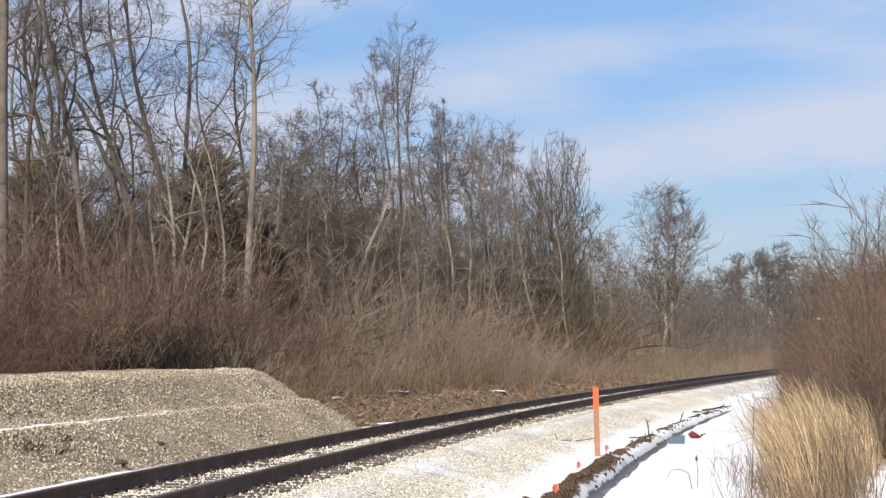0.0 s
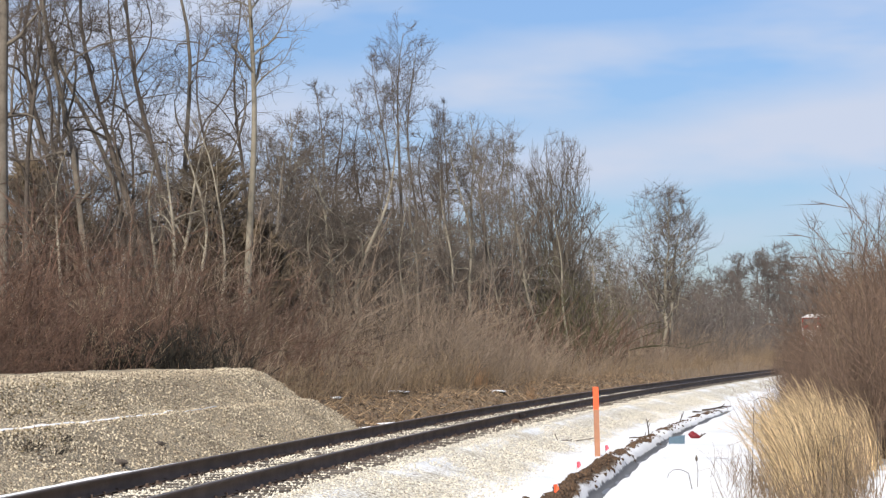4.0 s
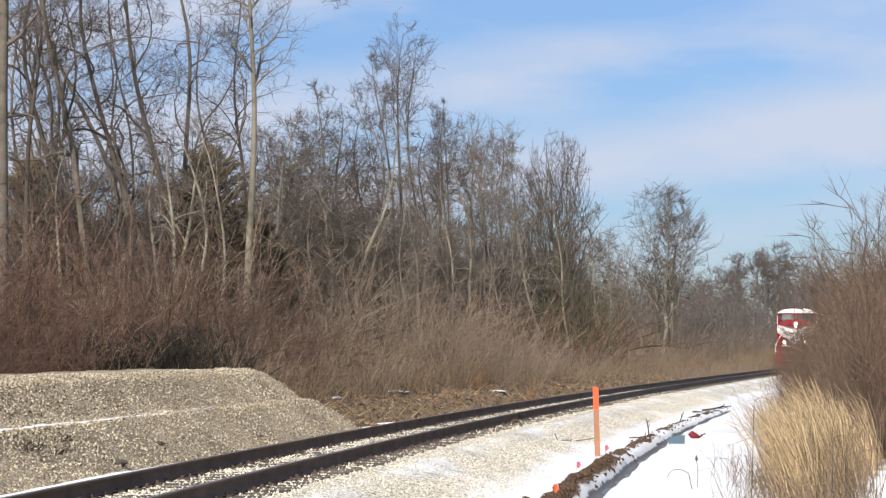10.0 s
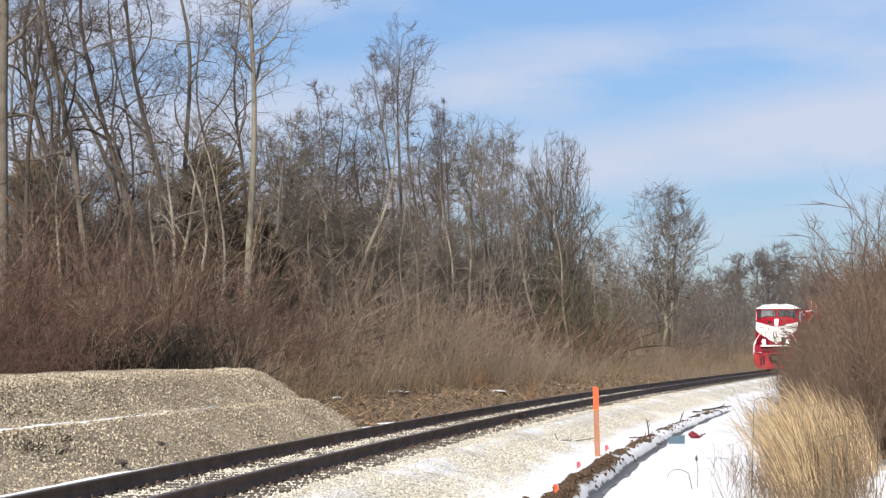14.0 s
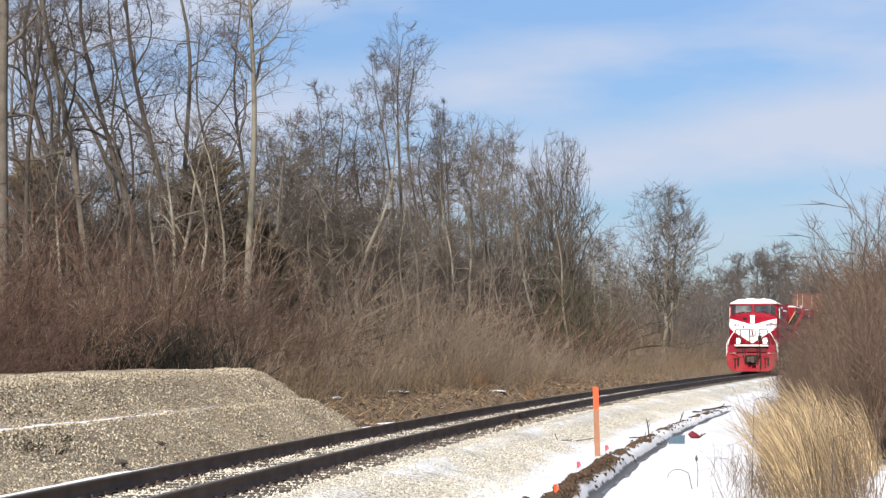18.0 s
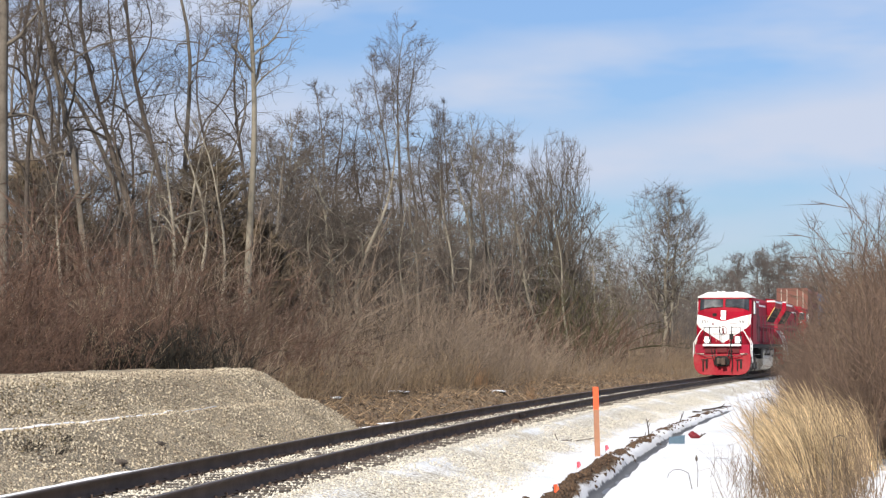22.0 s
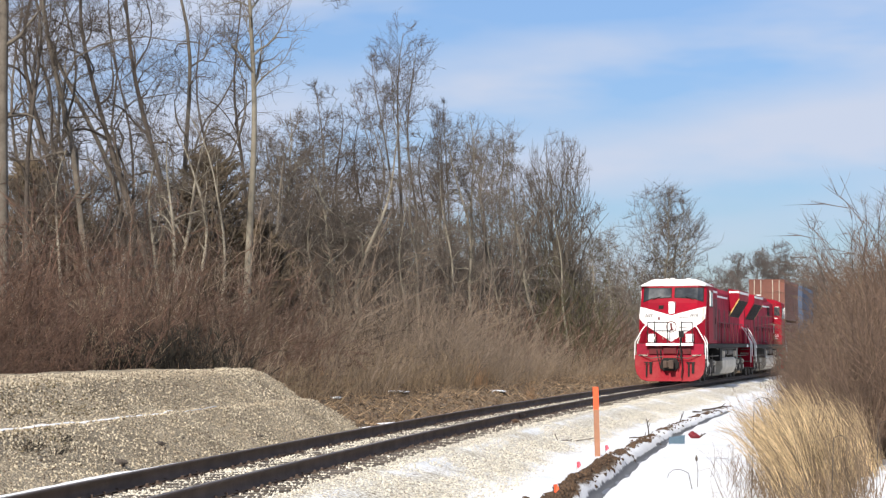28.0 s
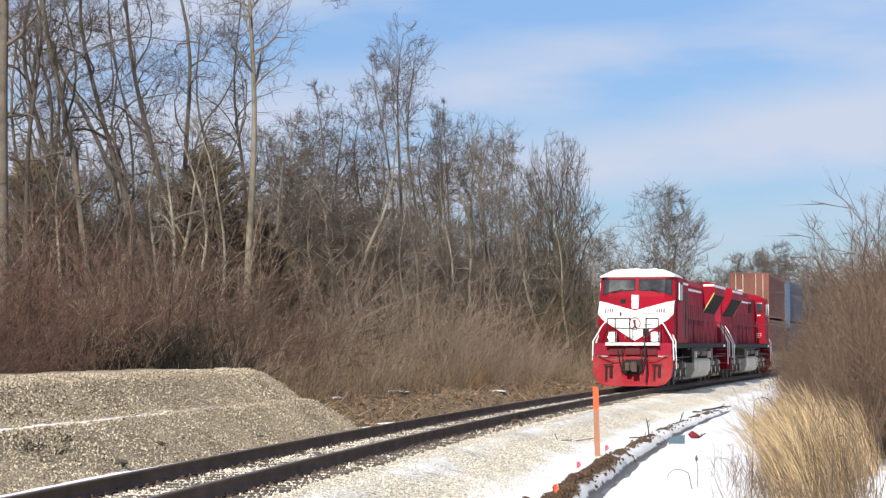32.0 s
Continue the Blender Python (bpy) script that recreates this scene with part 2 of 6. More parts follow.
    "litter": mat("litter_stalk", (0.36, 0.255, 0.155), (0.105, 0.07, 0.044), rough=0.9, scale=2, fine=20, bump=0, island=0.65),
    "litter_clod": mat("litter_clod", (0.15, 0.105, 0.068), (0.07, 0.048, 0.032), rough=0.95, scale=5, fine=30, bump=0.4, island=0.45),
    "blue_scrap": mat("scrap_blue", (0.075, 0.125, 0.17), (0.055, 0.095, 0.135), rough=0.6, scale=6, fine=30),
    "red_scrap": mat("scrap_red", (0.22, 0.014, 0.024), (0.10, 0.010, 0.015), rough=0.6, scale=6, fine=30),
}


# ================= mesh helpers =================
def thing(name, label, category, group="", kind="", at=None):
    ob = tagged(new(name), label, category, group, kind)
    if at:
        ob.location = at
    return ob


def part(name, bm, material, parent, label=""):
    if isinstance(bm, bmesh.types.BMesh):
        me = bpy.data.meshes.new(name)
        bm.to_mesh(me)
        bm.free()
    else:
        me = bm
    me.materials.append(material)
    ob = new(name, me)
    ob.parent = parent
    return tagged(ob, label)


def raw_mesh(name, co, faces, smooth=False):
    """A mesh from numpy arrays: corners (n, 3), faces (m, k)."""
    me = bpy.data.meshes.new(name)
    n, (m, k) = len(co), faces.shape
    keep = np.ones((m, k), dtype=bool)
    if k == 4:
        keep[:, 3] = faces[:, 3] != faces[:, 2]
    total = keep.sum(axis=1).astype(np.int32)
    me.vertices.add(n)
    me.vertices.foreach_set("co", np.ascontiguousarray(co, dtype=np.float32).ravel())
    me.loops.add(int(total.sum()))
    me.loops.foreach_set("vertex_index", np.ascontiguousarray(faces[keep], dtype=np.int32))
    me.polygons.add(m)
    me.polygons.foreach_set("loop_start", np.concatenate(([0], np.cumsum(total)[:-1])).astype(np.int32))
    me.polygons.foreach_set("loop_total", total)
    if smooth:
        me.polygons.foreach_set("use_smooth", np.ones(m, dtype=bool))
    me.update(calc_edges=True)
    return me


def box(bm, x0, x1, y0, y1, z0, z1, bevel=0.0):
    vs = [bm.verts.new(p) for p in ((x0, y0, z0), (x1, y0, z0), (x1, y1, z0), (x0, y1, z0), (x0, y0, z1), (x1, y0, z1), (x1, y1, z1), (x0, y1, z1))]
    fs = [bm.faces.new([vs[i] for i in q]) for q in ((3, 2, 1, 0), (4, 5, 6, 7), (0, 1, 5, 4), (1, 2, 6, 5), (2, 3, 7, 6), (3, 0, 4, 7))]
    if bevel:
        es = list({e for f in fs for e in f.edges})
        bmesh.ops.bevel(bm, geom=es, offset=bevel, segments=2, affect="EDGES", profile=0.6)
    return bm


def boxes(*rows, bevel=0.0):
    bm = bmesh.new()
    for r in rows:
        box(bm, *r, bevel=bevel)
    return bm


def prism(points, lo, hi, axis="y", bevel=0.0, bm=None):
    """A closed outline pulled along an axis: (x, z) outlines along y, (y, z) along x, (x, y) along z."""
    bm = bm or bmesh.new()

    def p(a, b, c):
        return {"y": (a, c, b), "x": (c, a, b), "z": (a, b, c)}[axis]

    A = [bm.verts.new(p(*q, lo)) for q in points]
    B = [bm.verts.new(p(*q, hi)) for q in points]
    n = len(points)
    fs = [bm.faces.new(A[::-1]), bm.faces.new(B)] + [bm.faces.new((A[i], A[(i + 1) % n], B[(i + 1) % n], B[i])) for i in range(n)]
    bmesh.ops.recalc_face_normals(bm, faces=fs)
    if bevel:
        bmesh.ops.bevel(bm, geom=list({e for f in fs for e in f.edges}), offset=bevel, segments=2, affect="EDGES", profile=0.6)
    return bm


def rod(bm, a, b, r, sides=8):
    a, b = Vector(a), Vector(b)
    d = b - a
    m = Matrix.Translation((a + b) / 2) @ d.to_track_quat("Z", "Y").to_matrix().to_4x4()
    bmesh.ops.create_cone(bm, cap_ends=True, segments=sides, radius1=r, radius2=r, depth=d.length, matrix=m)
    return bm


def rods(points, r, sides=8, bm=None):
    bm = bm or bmesh.new()
    for a, b in zip(points, points[1:]):
        rod(bm, a, b, r, sides)
    return bm


class Tubes:
    """Many tapered tubes in one mesh."""

    def __init__(self):
        self.sets, self.tips = {}, []

    def add(self, pts, radii, sides=3):
        self.sets.setdefault((len(pts), sides), []).append((pts, radii))

    def spike(self, p, q, r):
        self.tips.append((p, q, r))

    def mesh(self, name, smooth=False):
        cos, fcs, base = [], [], 0
        if self.tips:
            P, Q = np.array([t[0] for t in self.tips], dtype=np.float64), np.array([t[1] for t in self.tips], dtype=np.float64)
            T = Q - P
            T /= np.linalg.norm(T, axis=1, keepdims=True) + 1e-9
            U = np.cross(T, np.array((0.31, 0.87, 0.38)))
            U /= np.linalg.norm(U, axis=1, keepdims=True) + 1e-9
            V = np.cross(T, U)
            R = np.array([t[2] for t in self.tips])[:, None]
            m = len(P)
            co = np.stack([P + R * (U * math.cos(a) + V * math.sin(a)) for a in (0, 2.094, 4.189)] + [Q], axis=1).reshape(-1, 3)
            i = np.arange(m)[:, None, None] * 4
            tri = (i + np.array(((0, 1, 3), (1, 2, 3), (2, 0, 3)))[None]).reshape(-1, 3)
            if not self.sets:
                return raw_mesh(name, co, tri)
            cos.append(co)
            fcs.append(np.concatenate((tri, tri[:, 2:]), axis=1))
            base = m * 4
        for (n, k), rows in self.sets.items():
            P = np.array([r[0] for r in rows], dtype=np.float64)
            R = np.array([r[1] for r in rows], dtype=np.float64)
            T = np.gradient(P, axis=1)
            T /= np.linalg.norm(T, axis=2, keepdims=True) + 1e-9
            ref = np.array((0.31, 0.87, 0.38))
            U = np.cross(T, ref)
            U /= np.linalg.norm(U, axis=2, keepdims=True) + 1e-9
            V = np.cross(T, U)
            a = np.arange(k) * (2 * math.pi / k)
            ring = U[:, :, None] * np.cos(a)[None, None, :, None] + V[:, :, None] * np.sin(a)[None, None, :, None]
            co = P[:, :, None] + ring * R[:, :, None, None]
            m = len(rows)
            i = np.arange(m * n * k).reshape(m, n, k)
            lo, hi = i[:, :-1], i[:, 1:]
            f = np.stack((lo, np.roll(lo, -1, 2), np.roll(hi, -1, 2), hi), axis=-1).reshape(-1, 4) + base
            cos.append(co.reshape(-1, 3))
            fcs.append(f)
            base += m * n * k
        return raw_mesh(name, np.concatenate(cos), np.concatenate(fcs), smooth)


ROCK = np.array(((1, 0.1, 0), (-1, 0, 0.15), (0.05, 1, 0.1), (0, -1, 0), (0.1, 0.05, 0.8), (0, 0.1, -0.8)))
ROCK_F = np.array(((0, 2, 4), (2, 1, 4), (1, 3, 4), (3, 0, 4), (2, 0, 5), (1, 2, 5), (3, 1, 5), (0, 3, 5)))


def stones(name, places, sizes, seed):
    """Broken stones, each of eight uneven faces, joined into one mesh."""
    rng = np.random.default_rng(seed)
    n = len(places)
    v = ROCK[None] * rng.uniform(0.65, 1.25, (n, 6, 3)) * rng.uniform(0.7, 1.3, (n, 1, 3)) + rng.normal(0, 0.16, (n, 6, 3))
    q = rng.normal(size=(n, 4))
    q /= np.linalg.norm(q, axis=1, keepdims=True)
    w, x, y, z = q.T
    Rm = np.stack((1 - 2 * (y * y + z * z), 2 * (x * y - z * w), 2 * (x * z + y * w), 2 * (x * y + z * w), 1 - 2 * (x * x + z * z), 2 * (y * z - x * w),
                   2 * (x * z - y * w), 2 * (y * z + x * w), 1 - 2 * (x * x + y * y)), axis=-1).reshape(n, 3, 3)
    v = np.einsum("nij,nkj->nki", Rm, v) * np.asarray(sizes)[:, None, None] + places[:, None, :]
    f = (ROCK_F[None] + (np.arange(n) * 6)[:, None, None]).reshape(-1, 3)
    return raw_mesh(name, v.reshape(-1, 3), f)


# ================= the line of the track =================
def line_x(y):
    """The centre line bends to one side until 140 m, then runs straight."""
    u = np.clip(y, 0, 140) / 100
    return -6.5895 + 10.3075 * u + 11.167 * u ** 2 - 2.8089 * u ** 3 + (10.3075 + 22.334 * u - 8.4267 * u * u) / 100 * (np.asarray(y) - u * 100)


def line_z(y):
    return -0.0017 * np.clip(y, -50, 420)


LY = np.linspace(-60, 480, 2161)
LX = line_x(LY)
LS = np.concatenate(([0], np.cumsum(np.hypot(np.diff(LX), np.diff(LY)))))
LS -= np.interp(0, LY, LS)


def on_line(s):
    return np.interp(s, LS, LX), np.interp(s, LS, LY)


def beside(s, off, up=0.0):
    """A point by its way along the line, its distance to the side and its height over the rails."""
    x, y = on_line(s)
    x2, y2 = on_line(s + 0.5)
    x1, y1 = on_line(s - 0.5)
    dx, dy = x2 - x1, y2 - y1
    n = np.hypot(dx, dy)
    x, y = x + off * dy / n, y - off * dx / n
    return np.stack(np.broadcast_arrays(x, y, line_z(y) + up), axis=-1)


def fbm(x, y, scale, seed=0):
    """Cheap smooth noise, about -1 to 1."""
    out = 0
    rng = np.random.default_rng(seed)
    for k in range(6):
        a, p, q = rng.uniform(0, math.tau), rng.uniform(0, math.tau), 2 ** (k * 0.6)
        out = out + np.sin((x * math.cos(a) + y * math.sin(a)) * q / scale + p + 1.7 * np.sin((x * math.sin(a) - y * math.cos(a)) * q / scale * 0.7 + p * 2)) / q ** 0.7
    return out / 2.6


def heap_height(y, o):
    """The gravel heap beside the track, over the rails: two slopes with a bench between them."""
    w = 0.07 * fbm(o, y, 2.2, 5) + 0.03 * fbm(o, y, 0.6, 6)
    p = np.interp(-o + w, (0.9, 1.2, 2.17, 2.52, 3.26, 3.7, 6.5, 8.0, 9.0), (-0.42, -0.18, 0.51, 0.53, 1.04, 1.12, 1.10, 0.5, -0.5))
    end = (44.5 + 0.3 * fbm(o, y, 1.6, 9) - y + 0.75 * (-o - 3.5)) * 0.85 - 0.3
    return np.minimum(p, end) + 0.03 * fbm(o, y, 0.5, 7)


def ditch_bank(y):
    """Where the soil bank of the ditch runs, to the side of the line."""
    return np.interp(y, (24, 30, 43, 53), (4.46, 4.34, 4.24, 4.08))


def ground_height(y, o):
    """The land over the rails, by the way ahead and the distance to the side."""
    n = fbm(o, y, 1.3, 2)
    z = np.interp(o, (-400, -60, -30, -14, -8, -6, -4.2, -2.8, -1.75, -1.45, 0.85, 1.0, 1.42, 1.75, 3.0, 3.5, 7, 14, 60, 400),
                  (3.0, 1.6, 1.0, 0.75, 0.42, 0.22, -0.08, -0.42, -0.255, -0.214, -0.214, -0.224, -0.224, -0.25, -0.60, -0.62, -0.58, -0.5, -0.2, 0.6))
    z = z + np.where(o < -2, 0.07, 0.035) * n * np.clip((abs(o) - 2.0) / 1.5, 0, 1)
    z = z + 0.014 * fbm(o, y, 0.55, 19) * (abs(o) < 1.6)
    wob = 0.05 * fbm(o * 0, y, 1.4, 11) + 0.02 * fbm(o * 0, y, 0.45, 12)
    fade = np.clip((y - 5) / 10, 0, 1) * np.clip((85 - y) / 25, 0, 1)
    size = np.clip((0.85 + 0.35 * fbm(o * 0, y, 1.2, 13)) * np.interp(y, (34, 46, 60), (1.0, 0.6, 0.4)), 0, 1.3)
    m = ditch_bank(y)
    z = z + fade * (0.20 * size * np.exp(-((o - m - wob) / 0.19) ** 2) - 0.12 * np.exp(-(abs((o - m - 0.38 - wob) / 0.14)) ** 6))
    # rough thrown-up litter on the far side
    z = z + 0.10 * np.abs(fbm(o, y, 0.5, 17)) * np.clip(1 - abs(o + 3.4) / 1.8, 0, 1)
    return z


def land(x, y):
    """World height of the land."""
    return float(line_z(y) + ground_height(np.asarray(float(y)), np.asarray(x - line_x(y))))


# ================= ground =================
def build_ground():
    ys = np.concatenate((-np.geomspace(3000, 30, 10), np.linspace(-24, 14, 14), np.arange(14.4, 62, 0.3), np.arange(62, 140, 0.8), np.arange(141, 260, 3), np.geomspace(265, 4000, 24)))
    os = np.concatenate((-np.geomspace(4000, 34, 16), np.arange(-32, -8, 1.0), np.arange(-8, -1.0, 0.25), np.arange(-1.0, 1.4, 0.2), np.arange(1.4, 3.4, 0.12),
                         np.arange(3.4, 5.3, 0.05), np.arange(5.3, 9, 0.3), np.arange(9, 30, 1.5), np.geomspace(31, 4000, 16)))
    Y, O = np.meshgrid(ys, os, indexing="ij")
    Z = line_z(Y) + ground_height(Y, O)
    co = np.stack((line_x(Y) + O, Y, Z), axis=-1).reshape(-1, 3)
    i = np.arange(Y.size).reshape(Y.shape)
    f = np.stack((i[:-1, :-1], i[:-1, 1:], i[1:, 1:], i[1:, :-1]), axis=-1).reshape(-1, 4)
    me = raw_mesh("ground", co, f, True)
    n1, n2 = fbm(O, Y, 1.1, 21), fbm(O, Y, 0.35, 22)
    snow = np.where(O > 0, np.interp(O, (1.5, 1.75, 2.2, 2.7, 3.15, 3.4, 12, 20, 40), (0.2, 0.52, 0.30, 0.36, 0.66, 0.95, 0.95, 0.6, 0.4)), np.interp(O, (-9, -7, -3, -2.4, -1.0), (0.0, 0.12, 0.16, 0.20, 0.12)))
    wob = 0.05 * fbm(O * 0, Y, 1.4, 11) + 0.02 * fbm(O * 0, Y, 0.45, 12)
    broken = np.clip(np.interp(Y, (35, 43, 54, 85), (1.0, 0.45, 0.2, 0.0)) + 0.5 * fbm(O * 0, Y, 0.8, 14), 0, 1)
    bank = np.exp(-((O - ditch_bank(Y) + 0.02 - wob) / np.interp(Y, (34, 44), (0.185, 0.12))) ** 2) * broken
    # The last mask marks where the ditch wall's shade is painted.
    masks = {"snow": snow + 0.18 * n1 + 0.08 * n2 - bank * 1.6, "gravel": np.where((O > -2.2) & (O < 3.3), 0.9, 0.0), "soil": bank * 1.1, "trench_shade": 1.3 * np.exp(-(np.abs((O - ditch_bank(Y) - 0.38 - wob) / 0.125)) ** 6) * np.clip((78 - Y) / 12, 0, 1)}
    for name, v in masks.items():
        a = me.attributes.new(name, "FLOAT", "POINT")
        a.data.foreach_set("value", np.ascontiguousarray(v, dtype=np.float32).ravel())
    ob = part("ground", me, M["ground"], None)
    tagged(ob, "brown litter and gritty soil with patchy winter snow beside the railway", "ground", kind="structure")


build_ground()


def build_heap():
    ys, os = np.arange(6, 48, 0.2), -np.arange(0.85, 9.2, 0.11)
    Y, O = np.meshgrid(ys, os, indexing="ij")
    Z = line_z(Y) + heap_height(Y, O)
    co = np.stack((line_x(Y) + O, Y, Z), axis=-1).reshape(-1, 3)
    i = np.arange(Y.size).reshape(Y.shape)
    f = np.stack((i[:-1, :-1], i[1:, :-1], i[1:, 1:], i[:-1, 1:]), axis=-1).reshape(-1, 4)
    heap = thing("gravel_heap", "long flat-topped heap of tan crushed stone beside the rails", "gravel heap")
    part("heap_core", raw_mesh("heap_core", co, f, True), M["heap_core"], heap)
    rng = np.random.default_rng(4)
    n = 34000
    y = 17.5 + 28.5 * rng.random(n) ** 1.15
    o = -(0.95 + 3.6 * rng.random(n))
    z = heap_height(y, o)
    keep = z > ground_height(y, o) - 0.02
    y, o, z = y[keep], o[keep], z[keep]
    p = np.stack((line_x(y) + o, y, line_z(y) + z + rng.uniform(-0.004, 0.012, len(z))), axis=-1)
    tagged(part("stone_cover", stones("stone_cover", p, 0.010 + 0.018 * rng.random(len(p)) ** 1.4, 5), M["heap"], heap), kind="stuff")
    # Dark stones stand in for the shade in pits between stones.
    pick = rng.random(len(p)) < 0.16
    q = p[pick] + rng.normal(0, 0.02, (int(pick.sum()), 3)) * (1, 1, 0)
    q[:, 2] = line_z(q[:, 1]) + heap_height(q[:, 1], q[:, 0] - line_x(q[:, 1])) + 0.006
    tagged(part("dark_gravel", stones("dark_gravel", q, 0.011 + 0.012 * rng.random(len(q)) ** 1.5, 6), M["litter_clod"], heap, "dark stones among the tan ones"), kind="stuff")
    # darker stone where the far end of the upper slope is dirty, and round the weeds below it
    m = 5200
    y, o = 17.5 + 17 * rng.random(m) ** 1.2, np.where(rng.random(m) < 0.72, -2.62 - 0.75 * rng.random(m), -1.85 - 0.4 * rng.random(m))
    keep = rng.random(m) < np.clip(np.interp(y, (17.5, 24, 30, 34.5), (0.95, 0.8, 0.4, 0.0)) + 0.35 * fbm(o, y, 0.5, 45), 0, 1) * np.where(o > -2.4, np.interp(y, (24.4, 25, 27, 27.6), (0, 1, 1, 0)), 1)
    y, o = y[keep], o[keep]
    q = np.stack((line_x(y) + o, y, line_z(y) + heap_height(y, o) + 0.01), axis=-1)
    tagged(part("dirty_gravel", stones("dirty_gravel", q, 0.012 + 0.014 * rng.random(len(q)) ** 1.4, 7), M["heap_dirty"], heap, "olive-brown dirty stones on the upper slope"), kind="stuff")
    # thin snow caught on the bench and along the foot of the heap
    bm = bmesh.new()
    for lo, hi, o0, half, seed in ((15, 36, -2.36, 0.05, 31),):
        prev = None
        for y in np.arange(lo, hi, 0.12):
            w = half * max(0.0, min(1, (hi - y) / 8)) * (0.85 + 0.35 * float(fbm(np.array(0.0), np.array(y), 0.5, seed)))
            w = max(w, 0.004)
            oc = o0 + 0.02 * float(fbm(np.array(0.0), np.array(y), 0.9, seed + 1))
            row = []
            for k in (-1, -0.4, 0.4, 1):
                o = oc + k * w
                z = float(heap_height(np.array(y), np.array(o))) + (0.022 if abs(k) < 0.9 else 0.008)
                row.append(bm.verts.new((float(line_x(y)) + o, y, float(line_z(y)) + z)))
            if prev:
                for a, b, c, d in zip(prev, prev[1:], row[1:], row):
                    bm.faces.new((a, b, c, d))
            prev = row
    part("bench_snow", bm, M["snow"], heap, "thin line of old snow on the bench")
    bm = bmesh.new()
    prev = None
    for y in np.arange(14, 37.5, 0.3):
        sink = 0.10 * max(0.0, (y - 26.5) / 9.5) ** 1.3 + 0.02 + 0.012 * float(fbm(np.array(0.0), np.array(y), 0.6, 33))
        row = [bm.verts.new((float(line_x(y)) + o, y, float(line_z(y)) + z - sink)) for o, z in ((-0.84, -0.16), (-0.92, -0.05), (-1.06, -0.022), (-1.2, -0.035), (-1.42, -0.2))]
        if prev:
            for a, b, c, d in zip(prev, prev[1:], row[1:], row):
                bm.faces.new((a, b, c, d))
        prev = row
    ob = part("snow_ridge", bm, M["snow"], None)
    tagged(ob, "narrow ridge of old snow between the rail and the gravel heap", "snow")


build_heap()


# ================= track =================
RAIL = ((-0.0375, 0.0), (0.0375, 0.0), (0.0375, -0.03), (0.010, -0.046), (0.009, -0.155), (0.072, -0.172), (0.075, -0.186), (-0.075, -0.186), (-0.072, -0.172), (-0.009, -0.155), (-0.010, -0.046), (-0.0375, -0.03))
track = thing("railway_track", "single curved railway track on pale stone ballast", "railway track", kind="structure")


def build_rail(off, lo=-40.0, hi=340.0):
    s = np.concatenate((np.arange(lo, 150, 1.0), np.arange(150, hi, 4.0)))
    rings = np.stack([beside(s, off + a, b) for a, b in RAIL], axis=1)
    n, k = rings.shape[:2]
    i = np.arange(n * k).reshape(n, k)
    f = np.stack((i[:-1], i[1:], np.roll(i[1:], -1, 1), np.roll(i[:-1], -1, 1)), axis=-1).reshape(-1, 4)
    me = raw_mesh("rail", rings.reshape(-1, 3), f)
    me.materials.append(M["rail"])
    me.materials.append(M["rail_top"])
    idx = np.zeros(len(f), dtype=np.int32)
    idx[np.arange(len(f)) % k == 0] = 1
    me.polygons.foreach_set("material_index", idx)
    ob = new("rail", me)
    ob.parent = track
    tagged(ob, "dark rusty steel rail with a worn head")


build_rail(-0.7555)
build_rail(0.7555)


def build_ties():
    rng = random.Random(7)
    shapes = []
    for k in range(5):
        bm = boxes((-1.3, 1.3, -0.115, 0.115, -0.18, 0.0), bevel=0.012)
        for v in bm.verts:
            v.co += Vector((rng.uniform(-0.03, 0.03), rng.uniform(-0.008, 0.008), rng.uniform(-0.006, 0.006)))
        me = bpy.data.meshes.new("tie")
        bm.to_mesh(me)
        bm.free()
        me.materials.append(M["tie"])
        shapes.append(me)
    bm = boxes((-0.18, 0.18, -0.09, 0.09, 0.0, 0.016), (-0.13, -0.09, 0.03, 0.06, 0.016, 0.05), (0.09, 0.13, -0.06, -0.03, 0.016, 0.05))
    plate = bpy.data.meshes.new("tie_plate")
    bm.to_mesh(plate)
    bm.free()
    plate.materials.append(M["rail"])
    s, k, rest = 10.0, 0, []
    while s < 230:
        p = beside(np.array(s), rng.uniform(-0.06, 0.06), -0.203)
        q = beside(np.array(s + 0.3), 0.0)
        c = beside(np.array(s), 0.0)
        ang = math.atan2(q[1] - c[1], q[0] - c[0]) - math.pi / 2
        m = Matrix.LocRotScale(Vector(p), Euler((0, rng.uniform(-0.008, 0.008), ang + rng.uniform(-0.012, 0.012))), None)
        if k < 290:
            ob = new("tie", shapes[k % 5])
            ob.parent, ob.matrix_basis = track, m
            if k < 110:
                for side in (-0.7555, 0.7555):
                    pl = new("tie_plate", plate)
                    pl.parent, pl.matrix_basis = ob, pose(side, 0, 0.0)
        else:
            rest.append(m)
        s += 0.52 + rng.uniform(-0.03, 0.03)
        k += 1
    bm = bmesh.new()
    for m in rest:
        a = len(bm.verts)
        box(bm, -1.3, 1.3, -0.115, 0.115, -0.18, 0.0)
        bm.verts.ensure_lookup_table()
        for v in bm.verts[a:]:
            v.co = m @ v.co
    tagged(part("far_ties", bm, M["tie"], track), kind="stuff")
    # joint bars bolted over a rail joint
    for off in (0.7555 + 0.03, 0.7555 - 0.03):
        bm = boxes((-0.014, 0.014, -0.45, 0.45, -0.135, -0.05), bevel=0.004)
        for y in (-0.35, -0.2, -0.06, 0.06, 0.2, 0.35):
            rod(bm, (-0.03, y, -0.095), (0.03, y, -0.095), 0.016, 6)
